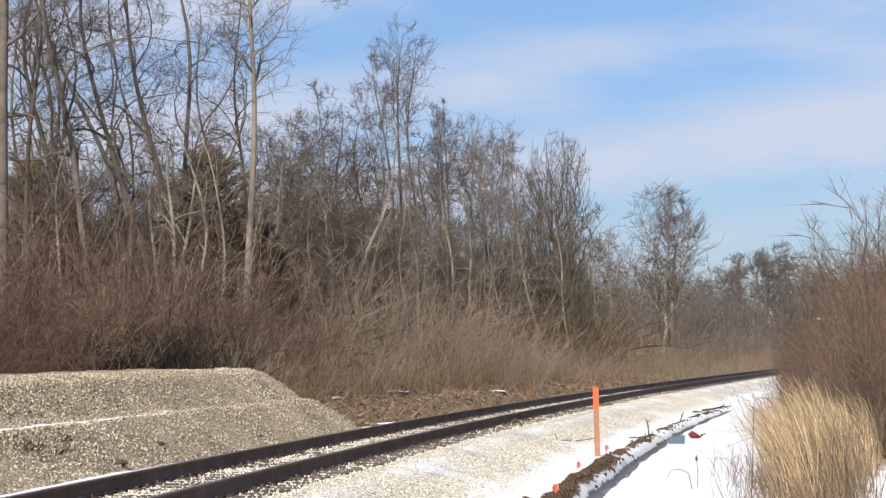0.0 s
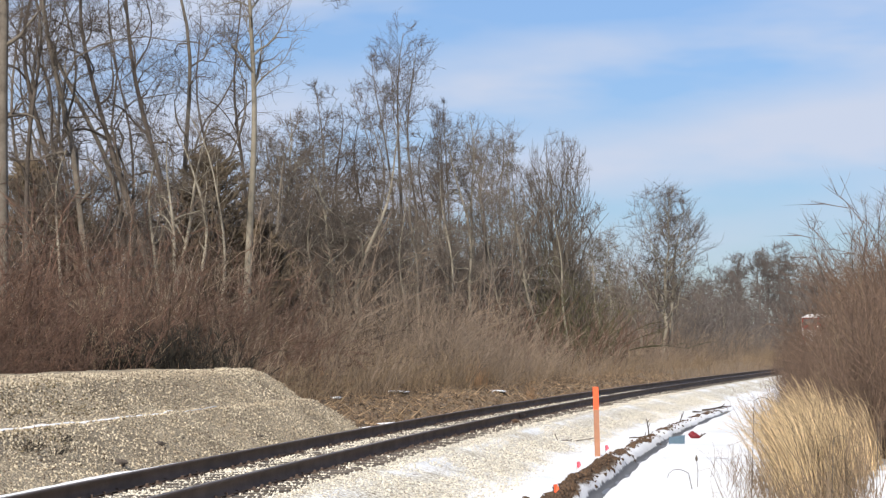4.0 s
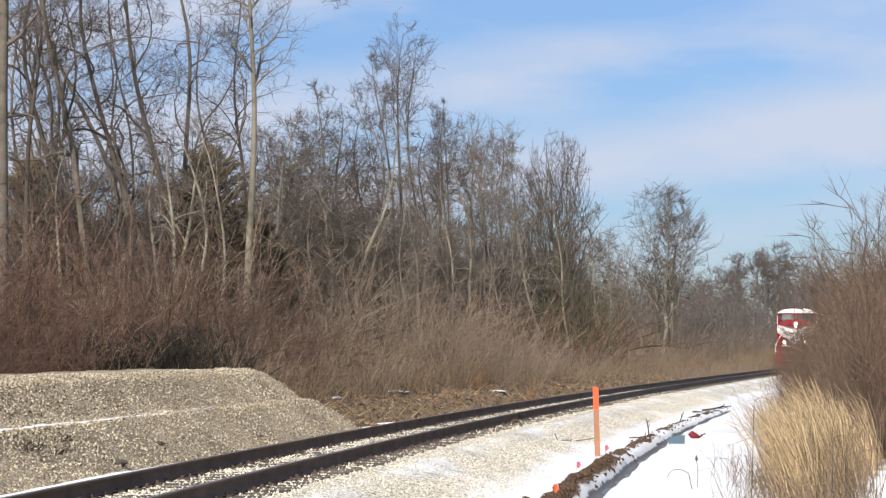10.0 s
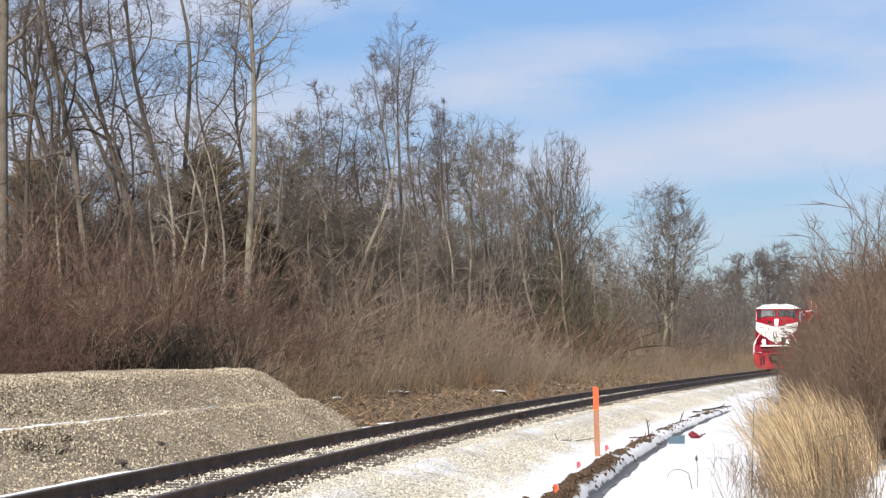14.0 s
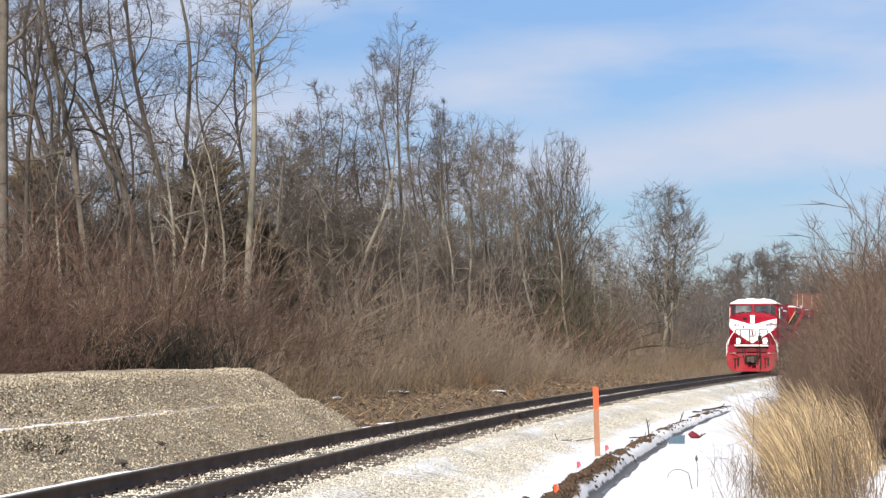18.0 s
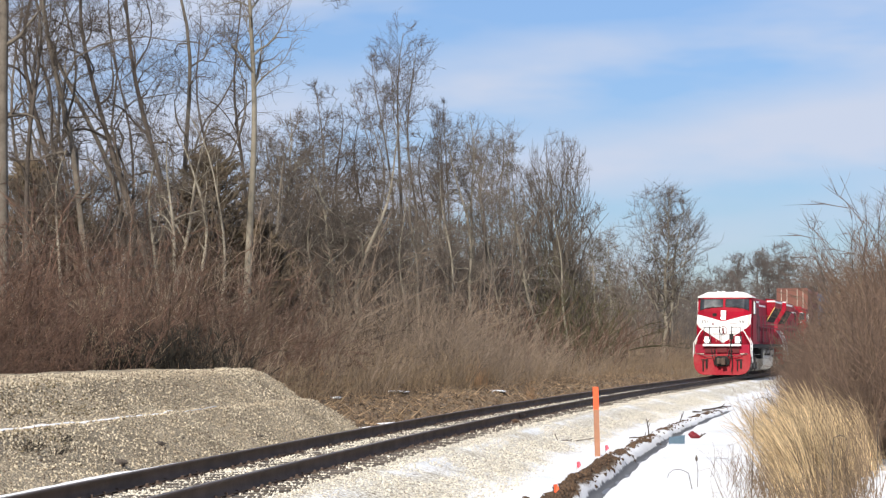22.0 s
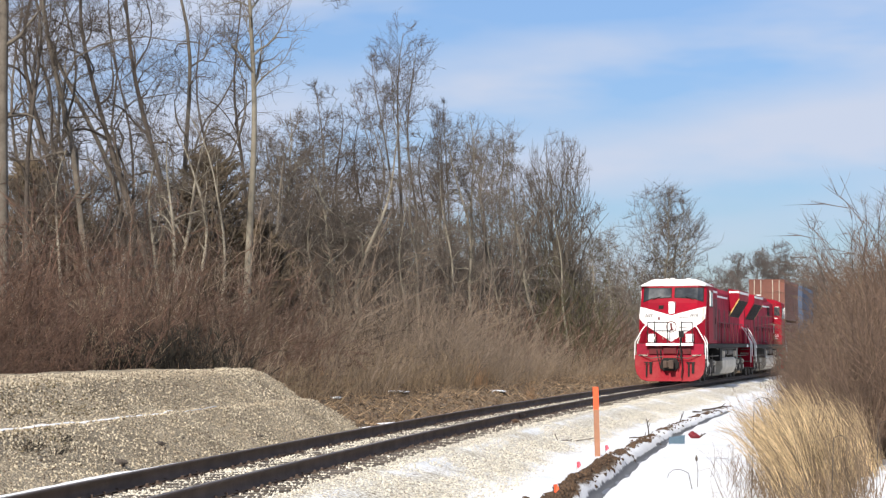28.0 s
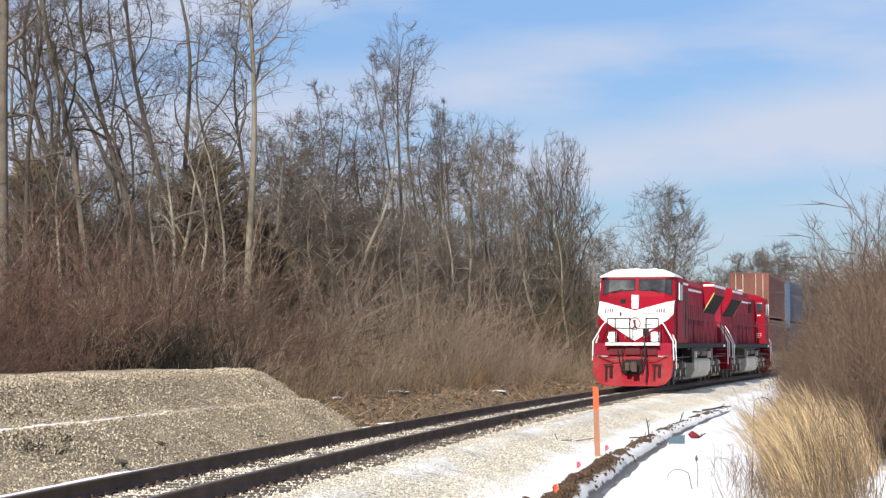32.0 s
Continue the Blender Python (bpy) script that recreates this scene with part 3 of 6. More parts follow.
        ob = part("joint_bar", bm, M["rail"], track)
        p, q = beside(np.array(51.6), off), beside(np.array(52.1), off)
        ob.matrix_basis = Matrix.Translation(Vector(p)) @ Euler((0, 0, math.atan2(q[1] - p[1], q[0] - p[0]) - math.pi / 2)).to_matrix().to_4x4()


build_ties()


def build_ballast():
    rng = np.random.default_rng(8)
    n = 60000
    s = 18 + 70 * rng.random(n) ** 1.55
    o = rng.uniform(-1.7, 3.35, n)
    edge = 2.95 + 0.35 * fbm(o * 0, s, 2.5, 41) + 0.2 * rng.random(n)
    keep = (o < edge) & ~((abs(abs(o) - 0.7555) < 0.10)) & ~((abs(abs(o) - 1.15) < 0.25) & (rng.random(n) < np.where(o > 0, 0.12, 0.12)))
    s, o = s[keep], o[keep]
    p = beside(s, o)
    crib = np.abs(o) < 1.5
    p[:, 2] += ground_height(p[:, 1], p[:, 0] - line_x(p[:, 1])) + np.where(crib, rng.uniform(-0.012, 0.020, len(p)), rng.uniform(-0.012, 0.016, len(p)))
    snowy = (fbm(s, o * 2, 0.9, 42) > 0.05) & (o > 1.5) & (o < 2.3)
    p = p[~snowy]
    tagged(part("ballast_stones", stones("ballast_stones", p, rng.uniform(0.011, 0.025, len(p)), 9), M["ballast"], track, "cream crushed limestone ballast"), kind="stuff")


build_ballast()


# ================= plants =================
def grow(rng, p, d, length, n, bend, up=0.0):
    """A wandering line of n points from p along d."""
    pts, step = [tuple(p)], length / (n - 1)
    p, d = Vector(p), Vector(d).normalized()
    for _ in range(n - 1):
        d = (d + Vector((rng.uniform(-bend, bend), rng.uniform(-bend, bend), rng.uniform(-bend, bend) + up))).normalized()
        p = p + d * step
        pts.append(tuple(p))
    return pts


def taper(n, r0, r1):
    return [r0 + (r1 - r0) * (i / (n - 1)) for i in range(n)]


def along(pts, t):
    f = t * (len(pts) - 1)
    i = min(int(f), len(pts) - 2)
    a, b = Vector(pts[i]), Vector(pts[i + 1])
    return a.lerp(b, f - i), (b - a).normalized()


def bezier(a, b, c, n, rng, jitter):
    out = []
    for i in range(n):
        u = i / (n - 1)
        p = a * (1 - u) ** 2 + b * (2 * u * (1 - u)) + c * u * u
        if 0 < i < n - 1:
            p = p + Vector((rng.uniform(-jitter, jitter), rng.uniform(-jitter, jitter), rng.uniform(-jitter, jitter)))
        out.append(tuple(p))
    return out


def headed_parts(seed, height, girth, low, radius, lean=0.0, limbs=12, subs=9, twigs=12, upright=0.5, fine=0.009, stems=1, skirt=3):
    """A tree with a rounded head between the heights low and height: limbs reach into the head and carry branches and twigs."""
    rng = random.Random(seed)
    wood, crown = Tubes(), Tubes()
    mid = Vector((lean * height, 0, (low + height) / 2))
    half = (height - low) / 2

    def in_head(rho0, rho1):
        a, v = rng.uniform(0, math.tau), rng.uniform(-0.75, 0.96)
        rho = rng.uniform(rho0, rho1) * math.sqrt(max(0.0, 1 - v * v))
        return mid + Vector((math.cos(a) * radius * rho, math.sin(a) * radius * rho, v * half))

    for s in range(stems):
        root = Vector((rng.uniform(-0.25, 0.25) * (stems > 1), rng.uniform(-0.25, 0.25) * (stems > 1), -0.15))
        tip = mid + Vector((rng.uniform(-0.3, 0.3) * radius, rng.uniform(-0.3, 0.3) * radius, half * rng.uniform(0.6, 0.9)))
        trunk = bezier(root, Vector((root.x + (tip.x - root.x) * 0.3, root.y, height * 0.5)), tip, 11, rng, 0.012 * height)
        wood.add(trunk, [girth * (1 - 0.94 * (i / 10) ** 0.9) + (0.3 * girth if i == 0 else 0) for i in range(11)], 7)
        reach = [(in_head(0.45, 0.95), True) for _ in range(limbs)]
        reach += [(Vector((mid.x + rng.uniform(-1, 1) * radius * 0.8, rng.uniform(-1, 1) * radius * 0.8, rng.uniform(0.35, 0.95) * low)), False) for _ in range(skirt)]
        for end, high in reach:
            u = min(0.9, max(0.12, (end.z - (0.25 + 0.5 * upright) * (height - low) * rng.uniform(0.5, 1.1)) / height)) if high else max(0.12, end.z / height - 0.1)
            p, d = along(trunk, u)
            knee = p.lerp(end, 0.5) + Vector((0, 0, -0.12 * (end - p).length * (1 if high else -0.5)))
            if upright < 0.7:
                knee = knee + Vector(((end.x - p.x) * 0.25, (end.y - p.y) * 0.25, 0))
            ln = (end - p).length
            limb = bezier(p, knee, end, 7, rng, 0.065 * ln)
            r = max(girth * (1 - 0.85 * u) * 0.5, fine * 1.8)
            wood.add(limb, taper(7, r, fine), 5 if r > 0.04 else 4)
            for j in range(subs):
                q, e = along(limb, 0.25 + 0.75 * (j + rng.random()) / subs)
                size = (0.55 if high else 0.4) * radius
                goal = q + e * size * rng.uniform(0.1, 0.7) + Vector((rng.uniform(-1, 1) * size, rng.uniform(-1, 1) * size, rng.uniform(-0.35, 0.9 + upright * 0.6) * size))
                off = goal - mid
                k = math.sqrt((off.x / radius) ** 2 + (off.y / radius) ** 2 + (off.z / half) ** 2)
                if k > 1 and high:
                    goal = mid + off * (rng.uniform(0.85, 1.04) / k)
                l2 = (goal - q).length + 0.05
                sub = bezier(q, q.lerp(goal, 0.5) + Vector((rng.uniform(-1, 1), rng.uniform(-1, 1), -0.5)) * l2 * 0.14, goal, 4, rng, 0.06 * l2)
                crown.add(sub, taper(4, max(r * 0.3, fine * 1.15), fine * 0.75), 3)
                for k in range(twigs):
                    w, e2 = along(sub, 0.1 + 0.9 * (k + rng.random()) / twigs)
                    out = Vector((w.x - mid.x, w.y - mid.y, (w.z - low) * 0.6)).normalized()
                    o3 = (e2 * 0.5 + out * 0.5 + Vector((rng.uniform(-1, 1), rng.uniform(-1, 1), rng.uniform(-0.6, 0.9) + upright * 0.7))).normalized()
                    crown.spike(tuple(w), tuple(w + o3 * rng.uniform(0.3, 0.75) * (0.35 + 0.18 * radius)), fine * 0.8)
    return wood.mesh("trunk", True), crown.mesh("crown")


def headed_tree(x, y, label, bark, twig, group="bare trees of the wood", **shape):
    t = thing("bare_tree", label, "tree", group, at=(x, y, land(x, y)))
    wood, crown = headed_parts(**shape)
    part("trunk", wood, M[bark], t)
    part("crown", crown, M[twig], t)
    return t


def wander(rng, p, d, length, n, curl, pull=0.0):
    """A crooked line of n points from p along d; it keeps turning the way it has begun to turn."""
    step = length / (n - 1)
    p, d = Vector(p), Vector(d).normalized()
    pts, w = [tuple(p)], Vector((0, 0, 0))
    for _ in range(n - 1):
        w = w * 0.45 + Vector((rng.gauss(0, curl), rng.gauss(0, curl), rng.gauss(0, curl)))
        d = d + w
        d.z += pull
        d.normalize()
        p = p + d * step
        pts.append(tuple(p))
    return pts


def side_way(rng, e, keep, lift):
    """A way that leaves the line e to one side."""
    return e * keep + Vector((rng.uniform(-1, 1), rng.uniform(-1, 1), rng.uniform(-0.8, 0.8) + lift))


def wild_parts(seed, height, girth, lean=0.0, bow=0.0, kink=0.0, bare=0.35, limbs=15, reach=2.2, rise=0.7, curl=0.26, branches=6, twigs=5, tips=2, fine=0.0065, forks=2, stout=0.62, lift=0.25, waver=0.016):
    """A crooked woodland tree: a bowed stem, rising limbs on it, then branches, twigs and their tips."""
    rng = random.Random(seed)
    wood, crown = Tubes(), Tubes()
    n = 16
    a, b = rng.uniform(0, math.tau), rng.uniform(0, math.tau)

    def stem(u):
        side = lean * u + bow * math.sin(math.pi * u) + kink * math.sin(math.tau * u) + waver * math.sin(11 * u + a) * u
        return Vector((side * height, height * (0.02 * math.sin(5 * u + b) * u + waver * math.sin(13 * u + b) * u), height * u - 0.15))

    trunk = [stem(i / (n - 1)) for i in range(n)]
    thick = [girth * (1 - 0.9 * (i / (n - 1)) ** 1.35) + (0.25 * girth if i == 0 else 0) + 0.4 * fine for i in range(n)]
    wood.add([tuple(p) for p in trunk], thick, 7)

    def dress(limb, ln, r):
        for j in range(branches):
            t = 0.18 + 0.82 * (j + rng.random()) / branches
            q, e = along(limb, t)
            l2 = ln * rng.uniform(0.3, 0.65) * (1.15 - 0.5 * t)
            sub = wander(rng, q, side_way(rng, e, 0.75, lift), l2, 5, curl * 1.1, 0.03)
            r2 = max(r * (1 - 0.7 * t) * 0.6, fine * 1.35)
            crown.add(sub, taper(5, r2, fine * 0.7), 3)
            for k in range(twigs):
                w, e2 = along(sub, 0.1 + 0.9 * (k + rng.random()) / twigs)
                l3 = (0.25 + 0.62 * l2) * rng.uniform(0.45, 1.1)
                twig = wander(rng, w, side_way(rng, e2, 0.9, lift), l3, 3, curl * 1.3)
                crown.add(twig, (fine * 0.95, fine * 0.8, fine * 0.45), 3)
                for m in range(tips):
                    v, e3 = along(twig, rng.uniform(0.15, 1.0))
                    crown.spike(tuple(v), tuple(v + side_way(rng, e3, 1.0, lift).normalized() * l3 * rng.uniform(0.3, 0.7)), fine * 0.7)

    turn = rng.uniform(0, math.tau)
    for i in range(limbs):
        w = (i + rng.random() * 0.8) / limbs
        u = bare + (0.99 - bare) * w
        f = u * (n - 1)
        k = min(int(f), n - 2)
        p = trunk[k].lerp(trunk[k + 1], f - k)
        turn += 2.4 + rng.uniform(-0.6, 0.6)
        ln = reach * math.sin(math.pi * (0.22 + 0.70 * w)) ** 0.7 * rng.uniform(0.55, 1.15)
        out = Vector((math.cos(turn), math.sin(turn), rise * rng.uniform(0.5, 1.4) + 0.9 * w * rise))
        r = max(girth * (1 - 0.86 * u) * stout * rng.uniform(0.7, 1.15), fine * 1.6)
        limb = wander(rng, p, out, ln, 8, curl, 0.05)
        wood.add(limb, taper(8, r, fine * 0.9), 5 if r > 0.025 else 3)
        dress(limb, ln, r)
    # great forks that leave the stem low and climb beside it
    for i in range(forks):
        u = bare + (0.72 - bare) * rng.random() if bare < 0.6 else bare
        f = u * (n - 1)
        k = min(int(f), n - 2)
        p = trunk[k].lerp(trunk[k + 1], f - k)
        turn += 2.4 + rng.uniform(-0.5, 0.5)
        ln = height * (1 - u) * rng.uniform(0.6, 0.9)
        r = girth * (1 - 0.8 * u) * 0.6
        limb = wander(rng, p, (math.cos(turn) * 0.4, math.sin(turn) * 0.4, 1.0), ln, 11, curl * 0.6, 0.09)
        wood.add(limb, taper(11, r, fine), 6)
        for j in range(limbs // 3):
            q, e = along(limb, 0.25 + 0.75 * (j + rng.random()) / (limbs // 3))
            l1 = reach * rng.uniform(0.4, 0.8)
            arm = wander(rng, q, side_way(rng, e, 0.6, 0.3), l1, 8, curl, 0.05)
            wood.add(arm, taper(8, max(r * 0.4, fine * 1.4), fine * 0.9), 3)
            dress(arm, l1, r * 0.4)
    return wood.mesh("trunk", True), crown.mesh("crown")


def wild_tree(x, y, label, bark, twig, group="bare trees of the wood", **shape):
    t = thing("bare_tree", label, "tree", group, at=(x, y, land(x, y)))
    wood, crown = wild_parts(**shape)
    part("trunk", wood, M[bark], t)
    part("crown", crown, M[twig], t)
    return t


PALE = "tall leafless tree with pale grey-tan bark in brown scrub"
GREY = "leafless grey tree with a spreading twiggy crown"
DARK = "slender leafless tree with dark bark among others"
STEM = "pale crooked leafless tree at the edge of the wood"


def stand(rows, label, bark, twig, seed, **shape):
    """Trees by their foot, height, stem radius, lean, bow and kink."""
    for k, (x, y, h, g, lean, bow, kink) in enumerate(rows):
        wild_tree(x, y, label, bark[k % len(bark)], twig, seed=seed + k, height=h, girth=g, lean=lean, bow=bow, kink=kink, **shape)


def left_wood():
    wild_tree(-12.5, 58, "stout straight leafless tree with grey-brown bark", "bark", "twig_dark", seed=700, height=20, girth=0.21, lean=0.0, bare=0.34, limbs=13, reach=2.2, rise=0.7, branches=5, twigs=4, waver=0.004, forks=0, fine=0.0056)
    stand(((-10.67, 66, 18, 0.125, -0.143, -0.02, -0.003), (-8.98, 67, 17.5, 0.115, -0.036, -0.119, 0.049), (-11.66, 70, 16.5, 0.11, -0.05, 0.0, 0.069), (-9.56, 68, 16.5, 0.12, -0.104, 0.042, 0.017)),
          "tall leafless tree with a dark leaning crooked stem", ("bark", "bark_dark"), "twig_dark", 711, bare=0.3, limbs=15, reach=2.7, rise=0.75, curl=0.32, forks=2, fine=0.0062, branches=6, twigs=5, stout=0.75, waver=0.02)
    stand(((-8.9, 72, 18.5, 0.115, -0.091, 0.04, -0.009), (-7.5, 75, 15, 0.09, -0.02, 0.02, 0.0), (-10.16, 80, 14.5, 0.08, 0.02, 0.072, 0.016), (-16.31, 76, 16, 0.09, 0.053, 0.011, 0.031), (-15.3, 79, 16.5, 0.09, -0.02, 0.03, 0.0), (-11.9, 82, 16, 0.08, -0.1, 0.01, 0.0),
           (-14.0, 72, 15.5, 0.1, 0.01, -0.03, 0.02), (-12.9, 64, 14.5, 0.1, -0.05, 0.03, -0.02), (-13.4, 71, 17.5, 0.125, 0.01, -0.04, 0.03), (-14.4, 77, 15, 0.1, -0.03, 0.02, 0.03)),
          DARK, ("bark", "bark_dark", "bark_dark"), "twig_dark", 721, bare=0.25, limbs=12, reach=2.4, rise=0.65, curl=0.34, forks=2, fine=0.0063, branches=6, twigs=4, stout=0.75, waver=0.02)
    # the pale tree that stands out before the others
    wild_tree(-6.65, 68.2, PALE, "bark_pale", "twig", seed=735, height=17.5, girth=0.14, lean=0.008, bow=0.013, bare=0.54, limbs=19, reach=3.1, rise=0.75, curl=0.22, branches=7, twigs=5, forks=0, fine=0.0058, waver=0.006, lift=0.35, stout=0.8)


def edge_stems():
    """Pale crooked stems that show low down before the thick of the wood."""
    stand(((-8.08, 64, 7.8, 0.085, -0.065, -0.011, 0.004), (-8.05, 66, 8.2, 0.09, -0.093, 0.087, -0.042), (-7.32, 65, 9, 0.06, -0.13, 0.11, -0.02), (-8.9, 66, 7.6, 0.08, -0.03, -0.04, 0.02), (-11.6, 62, 7.0, 0.07, 0.03, -0.02, 0.03), (-8.35, 67, 8.4, 0.1, 0.06, -0.05, -0.03)),
          STEM, ("bark_pale",), "twig", 741, bare=0.5, limbs=8, reach=1.6, branches=5, twigs=5, forks=1, fine=0.006)
    stand(((-5.53, 90, 9.2, 0.11, -0.055, 0.1, 0.0), (-4.73, 88, 7, 0.07, -0.157, -0.016, 0.015), (-4.02, 89, 7, 0.065, -0.023, -0.014, 0.016), (-3.0, 90, 11, 0.12, 0.11, -0.08, -0.04), (-1.81, 97, 9, 0.06, 0.029, -0.031, 0.021), (-1.0, 97, 10, 0.075, -0.06, 0.0, 0.0),
           (0.54, 104, 10, 0.08, -0.084, 0.029, -0.006), (1.9, 106, 12, 0.095, -0.15, 0.03, -0.02), (2.73, 112, 13, 0.1, -0.091, 0.019, 0.008), (4.33, 110, 9, 0.08, -0.246, -0.052, 0.003), (6.2, 118, 12, 0.1, -0.2, -0.04, 0.0)),
          STEM, ("bark_pale", "bark_pale", "bark"), "twig", 751, bare=0.34, limbs=12, reach=2.1, branches=6, twigs=5, forks=1, fine=0.0075, curl=0.32)
    stand(((11.81, 150, 9, 0.1, -0.115, -0.013, 0.009), (14.2, 150, 7, 0.1, -0.313, 0.1, 0.05), (7.51, 120, 10, 0.08, -0.092, -0.011, -0.001), (9.38, 135, 10, 0.08, 0.15, -0.12, 0.03), (12.6, 158, 9.5, 0.1, 0.0, 0.03, 0.0), (20.6, 185, 8.5, 0.12, -0.1, 0.05, 0.0), (24.2, 215, 9.0, 0.13, 0.05, 0.0, 0.0), (28.0, 225, 8.0, 0.13, 0.0, 0.03, 0.0), (33.0, 240, 8.0, 0.13, -0.05, 0.0, 0.0)),
          STEM, ("bark_pale", "bark"), "twig", 771, bare=0.35, limbs=10, reach=2.4, branches=6, twigs=5, tips=2, forks=1, fine=0.0105, curl=0.3)


def skyline_wood():
    """Tall slim trees whose small heads stand over the wood, and the broad crowns below them."""
    stand(((-2.98, 108, 17.6, 0.115, 0.054, 0.016, 0.021), (-2.21, 108, 16.9, 0.105, 0.042, 0.022, 0.024)),
          "tall slim leafless tree with a small high crown", ("bark",), "twig_dark", 801, bare=0.7, limbs=12, reach=2.1, rise=1.1, curl=0.2, branches=5, twigs=5, forks=2, fine=0.0078, waver=0.006, lift=0.4)
    stand(((-3.22, 106, 15.9, 0.09, -0.024, 0.053, 0.013), (0.6, 112, 14.5, 0.08, -0.03, 0.0, 0.01), (-2.9, 104, 14.2, 0.075, -0.12, 0.05, 0.0), (0.52, 110, 13.9, 0.075, -0.071, 0.01, -0.009), (-5.47, 98, 13.6, 0.08, -0.046, 0.007, -0.005)),
          "slim leafless tree with a small twiggy crown", ("bark",), "twig_dark", 811, bare=0.72, limbs=11, reach=1.15, rise=0.8, curl=0.24, branches=5, twigs=5, forks=1, fine=0.0076, waver=0.008, lift=0.35)
    stand(((-5.26, 96, 12.4, 0.11, 0.011, 0.021, -0.015), (-3.34, 104, 12.6, 0.12, -0.004, 0.007, -0.006), (-4.38, 102, 12.0, 0.11, -0.004, 0.018, -0.016), (-6.24, 100, 11.4, 0.1, -0.06, 0.016, -0.014), (-1.31, 108, 12.3, 0.11, 0.03, 0.001, -0.001), (-7.0, 95, 10.5, 0.1, 0.02, 0.0, 0.03), (-5.0, 93, 10.0, 0.1, 0.08, -0.03, 0.02)),
          "leafless tree with a dark crown of crooked limbs", ("bark_dark", "bark"), "twig_dark", 821, bare=0.26, limbs=17, reach=2.8, rise=0.45, curl=0.42, waver=0.03, stout=0.8, branches=6, twigs=5, forks=2, fine=0.0078, lift=0.2)
    stand(((-6.66, 94, 11.8, 0.1, -0.045, 0.002, -0.002), (0.33, 114, 13.6, 0.12, -0.062, 0.004, -0.003), (1.7, 116, 14.1, 0.12, -0.022, 0.011, -0.009), (3.78, 126, 14.5, 0.11, -0.02, 0.002, -0.002), (4.76, 128, 13.4, 0.1, -0.015, -0.01, 0.01), (-8.1, 92, 10.8, 0.1, 0.02, 0.012, -0.01), (2.6, 122, 13.2, 0.1, 0.0, 0.0, 0.02), (5.6, 134, 12.4, 0.1, 0.0, 0.02, 0.0)),
          GREY, ("bark_pale", "bark"), "twig", 841, bare=0.28, limbs=17, reach=2.5, rise=0.8, curl=0.3, branches=6, twigs=5, forks=2, fine=0.0088, lift=0.5)
    # dense round-headed tree
    headed_tree(7.1, 128, "leafless tree with a dense rounded upright crown", "bark", "twig", seed=51, height=14.6, girth=0.16, low=4.8, radius=2.75, limbs=60, subs=9, twigs=12, upright=1.1, fine=0.0098, stems=1, skirt=8)
    # lone broad tree where the line of the wood breaks off: two stems from one foot
    headed_tree(17.75, 165, "broad leafless tree standing apart at the end of the wood", "bark_pale", "twig_dark", seed=52, height=14.5, girth=0.17, low=4.1, radius=4.1, limbs=44, subs=9, twigs=11, upright=0.12, fine=0.0125, stems=1, skirt=0)
    wild_tree(18.25, 166, "leafless tree with a pale stem beside a broader one", "bark_pale", "twig_dark", seed=862, height=12.6, girth=0.12, lean=0.09, bow=-0.015, bare=0.38, limbs=14, reach=2.8, rise=0.4, curl=0.28, branches=6, twigs=5, forks=1, fine=0.0118, lift=0.2)
    # far trees past the bend
    stand(((46.0, 300, 14.2, 0.2, 0, 0.02, 0), (50.3, 305, 16.6, 0.2, 0, 0, 0.01), (48.3, 305, 14.8, 0.2, 0, 0, 0), (42.5, 295, 11.8, 0.2, 0.03, 0, 0), (44.5, 310, 14.4, 0.2, 0, 0.02, 0), (39.5, 290, 10.8, 0.16, 0, 0, 0), (53.5, 320, 15.5, 0.2, 0, 0, 0), (36.0, 285, 9.6, 0.14, 0.03, 0, 0), (58, 325, 13.0, 0.2, 0, 0, 0)),
          "hazy leafless tree far down the line", ("wood_hazy",), "wood_hazy", 871, group="far trees", bare=0.35, limbs=16, reach=3.6, rise=0.6, branches=6, twigs=6, tips=2, forks=2, fine=0.019, lift=0.3)


left_wood()
edge_stems()
skyline_wood()


def wood_filler():
    """Slighter trees and undergrowth that thicken the wood, copied from a few patterns."""
    rng = random.Random(77)
    tall, low = [], []
    for k in range(5):
        x, y = -18 + k * 1.0, 112 + 3 * k
        tall.append(wild_tree(x, y, DARK, "bark_dark" if k % 2 else "bark", "twig_dark" if k % 2 else "twig", seed=90 + k, height=10.5 + k, girth=0.09 + 0.012 * k,
                              lean=rng.uniform(-0.1, 0.1), bow=rng.uniform(-0.06, 0.06), kink=rng.uniform(-0.04, 0.04), bare=0.25, limbs=11, reach=2.0, branches=5, twigs=5, tips=2, forks=1, fine=0.009, curl=0.32))
    for k in range(5):
        x, y = -15 + k * 1.3, 88 + 2 * k
        low.append(wild_tree(x, y, "tangled leafless sapling in the undergrowth of the wood", "bark", "twig" if k % 2 else "twig_dark", "saplings of the wood", seed=120 + k, height=6 + 0.5 * k, girth=0.05,
                             lean=rng.uniform(-0.15, 0.15), bow=rng.uniform(-0.08, 0.08), bare=0.12, limbs=10, reach=1.9, rise=0.5, branches=5, twigs=5, tips=2, forks=2, fine=0.0086, curl=0.4))

    def scatter(patterns, x, y, lo, hi):
        m = Matrix.LocRotScale(Vector((x, y, land(x, y))), Euler((0, 0, rng.uniform(0, math.tau))), None) @ Matrix.Scale(rng.uniform(lo, hi), 4)
        copy_thing(patterns[rng.randrange(len(patterns))], m)

    for k in range(22):
        y = rng.uniform(84, 170)
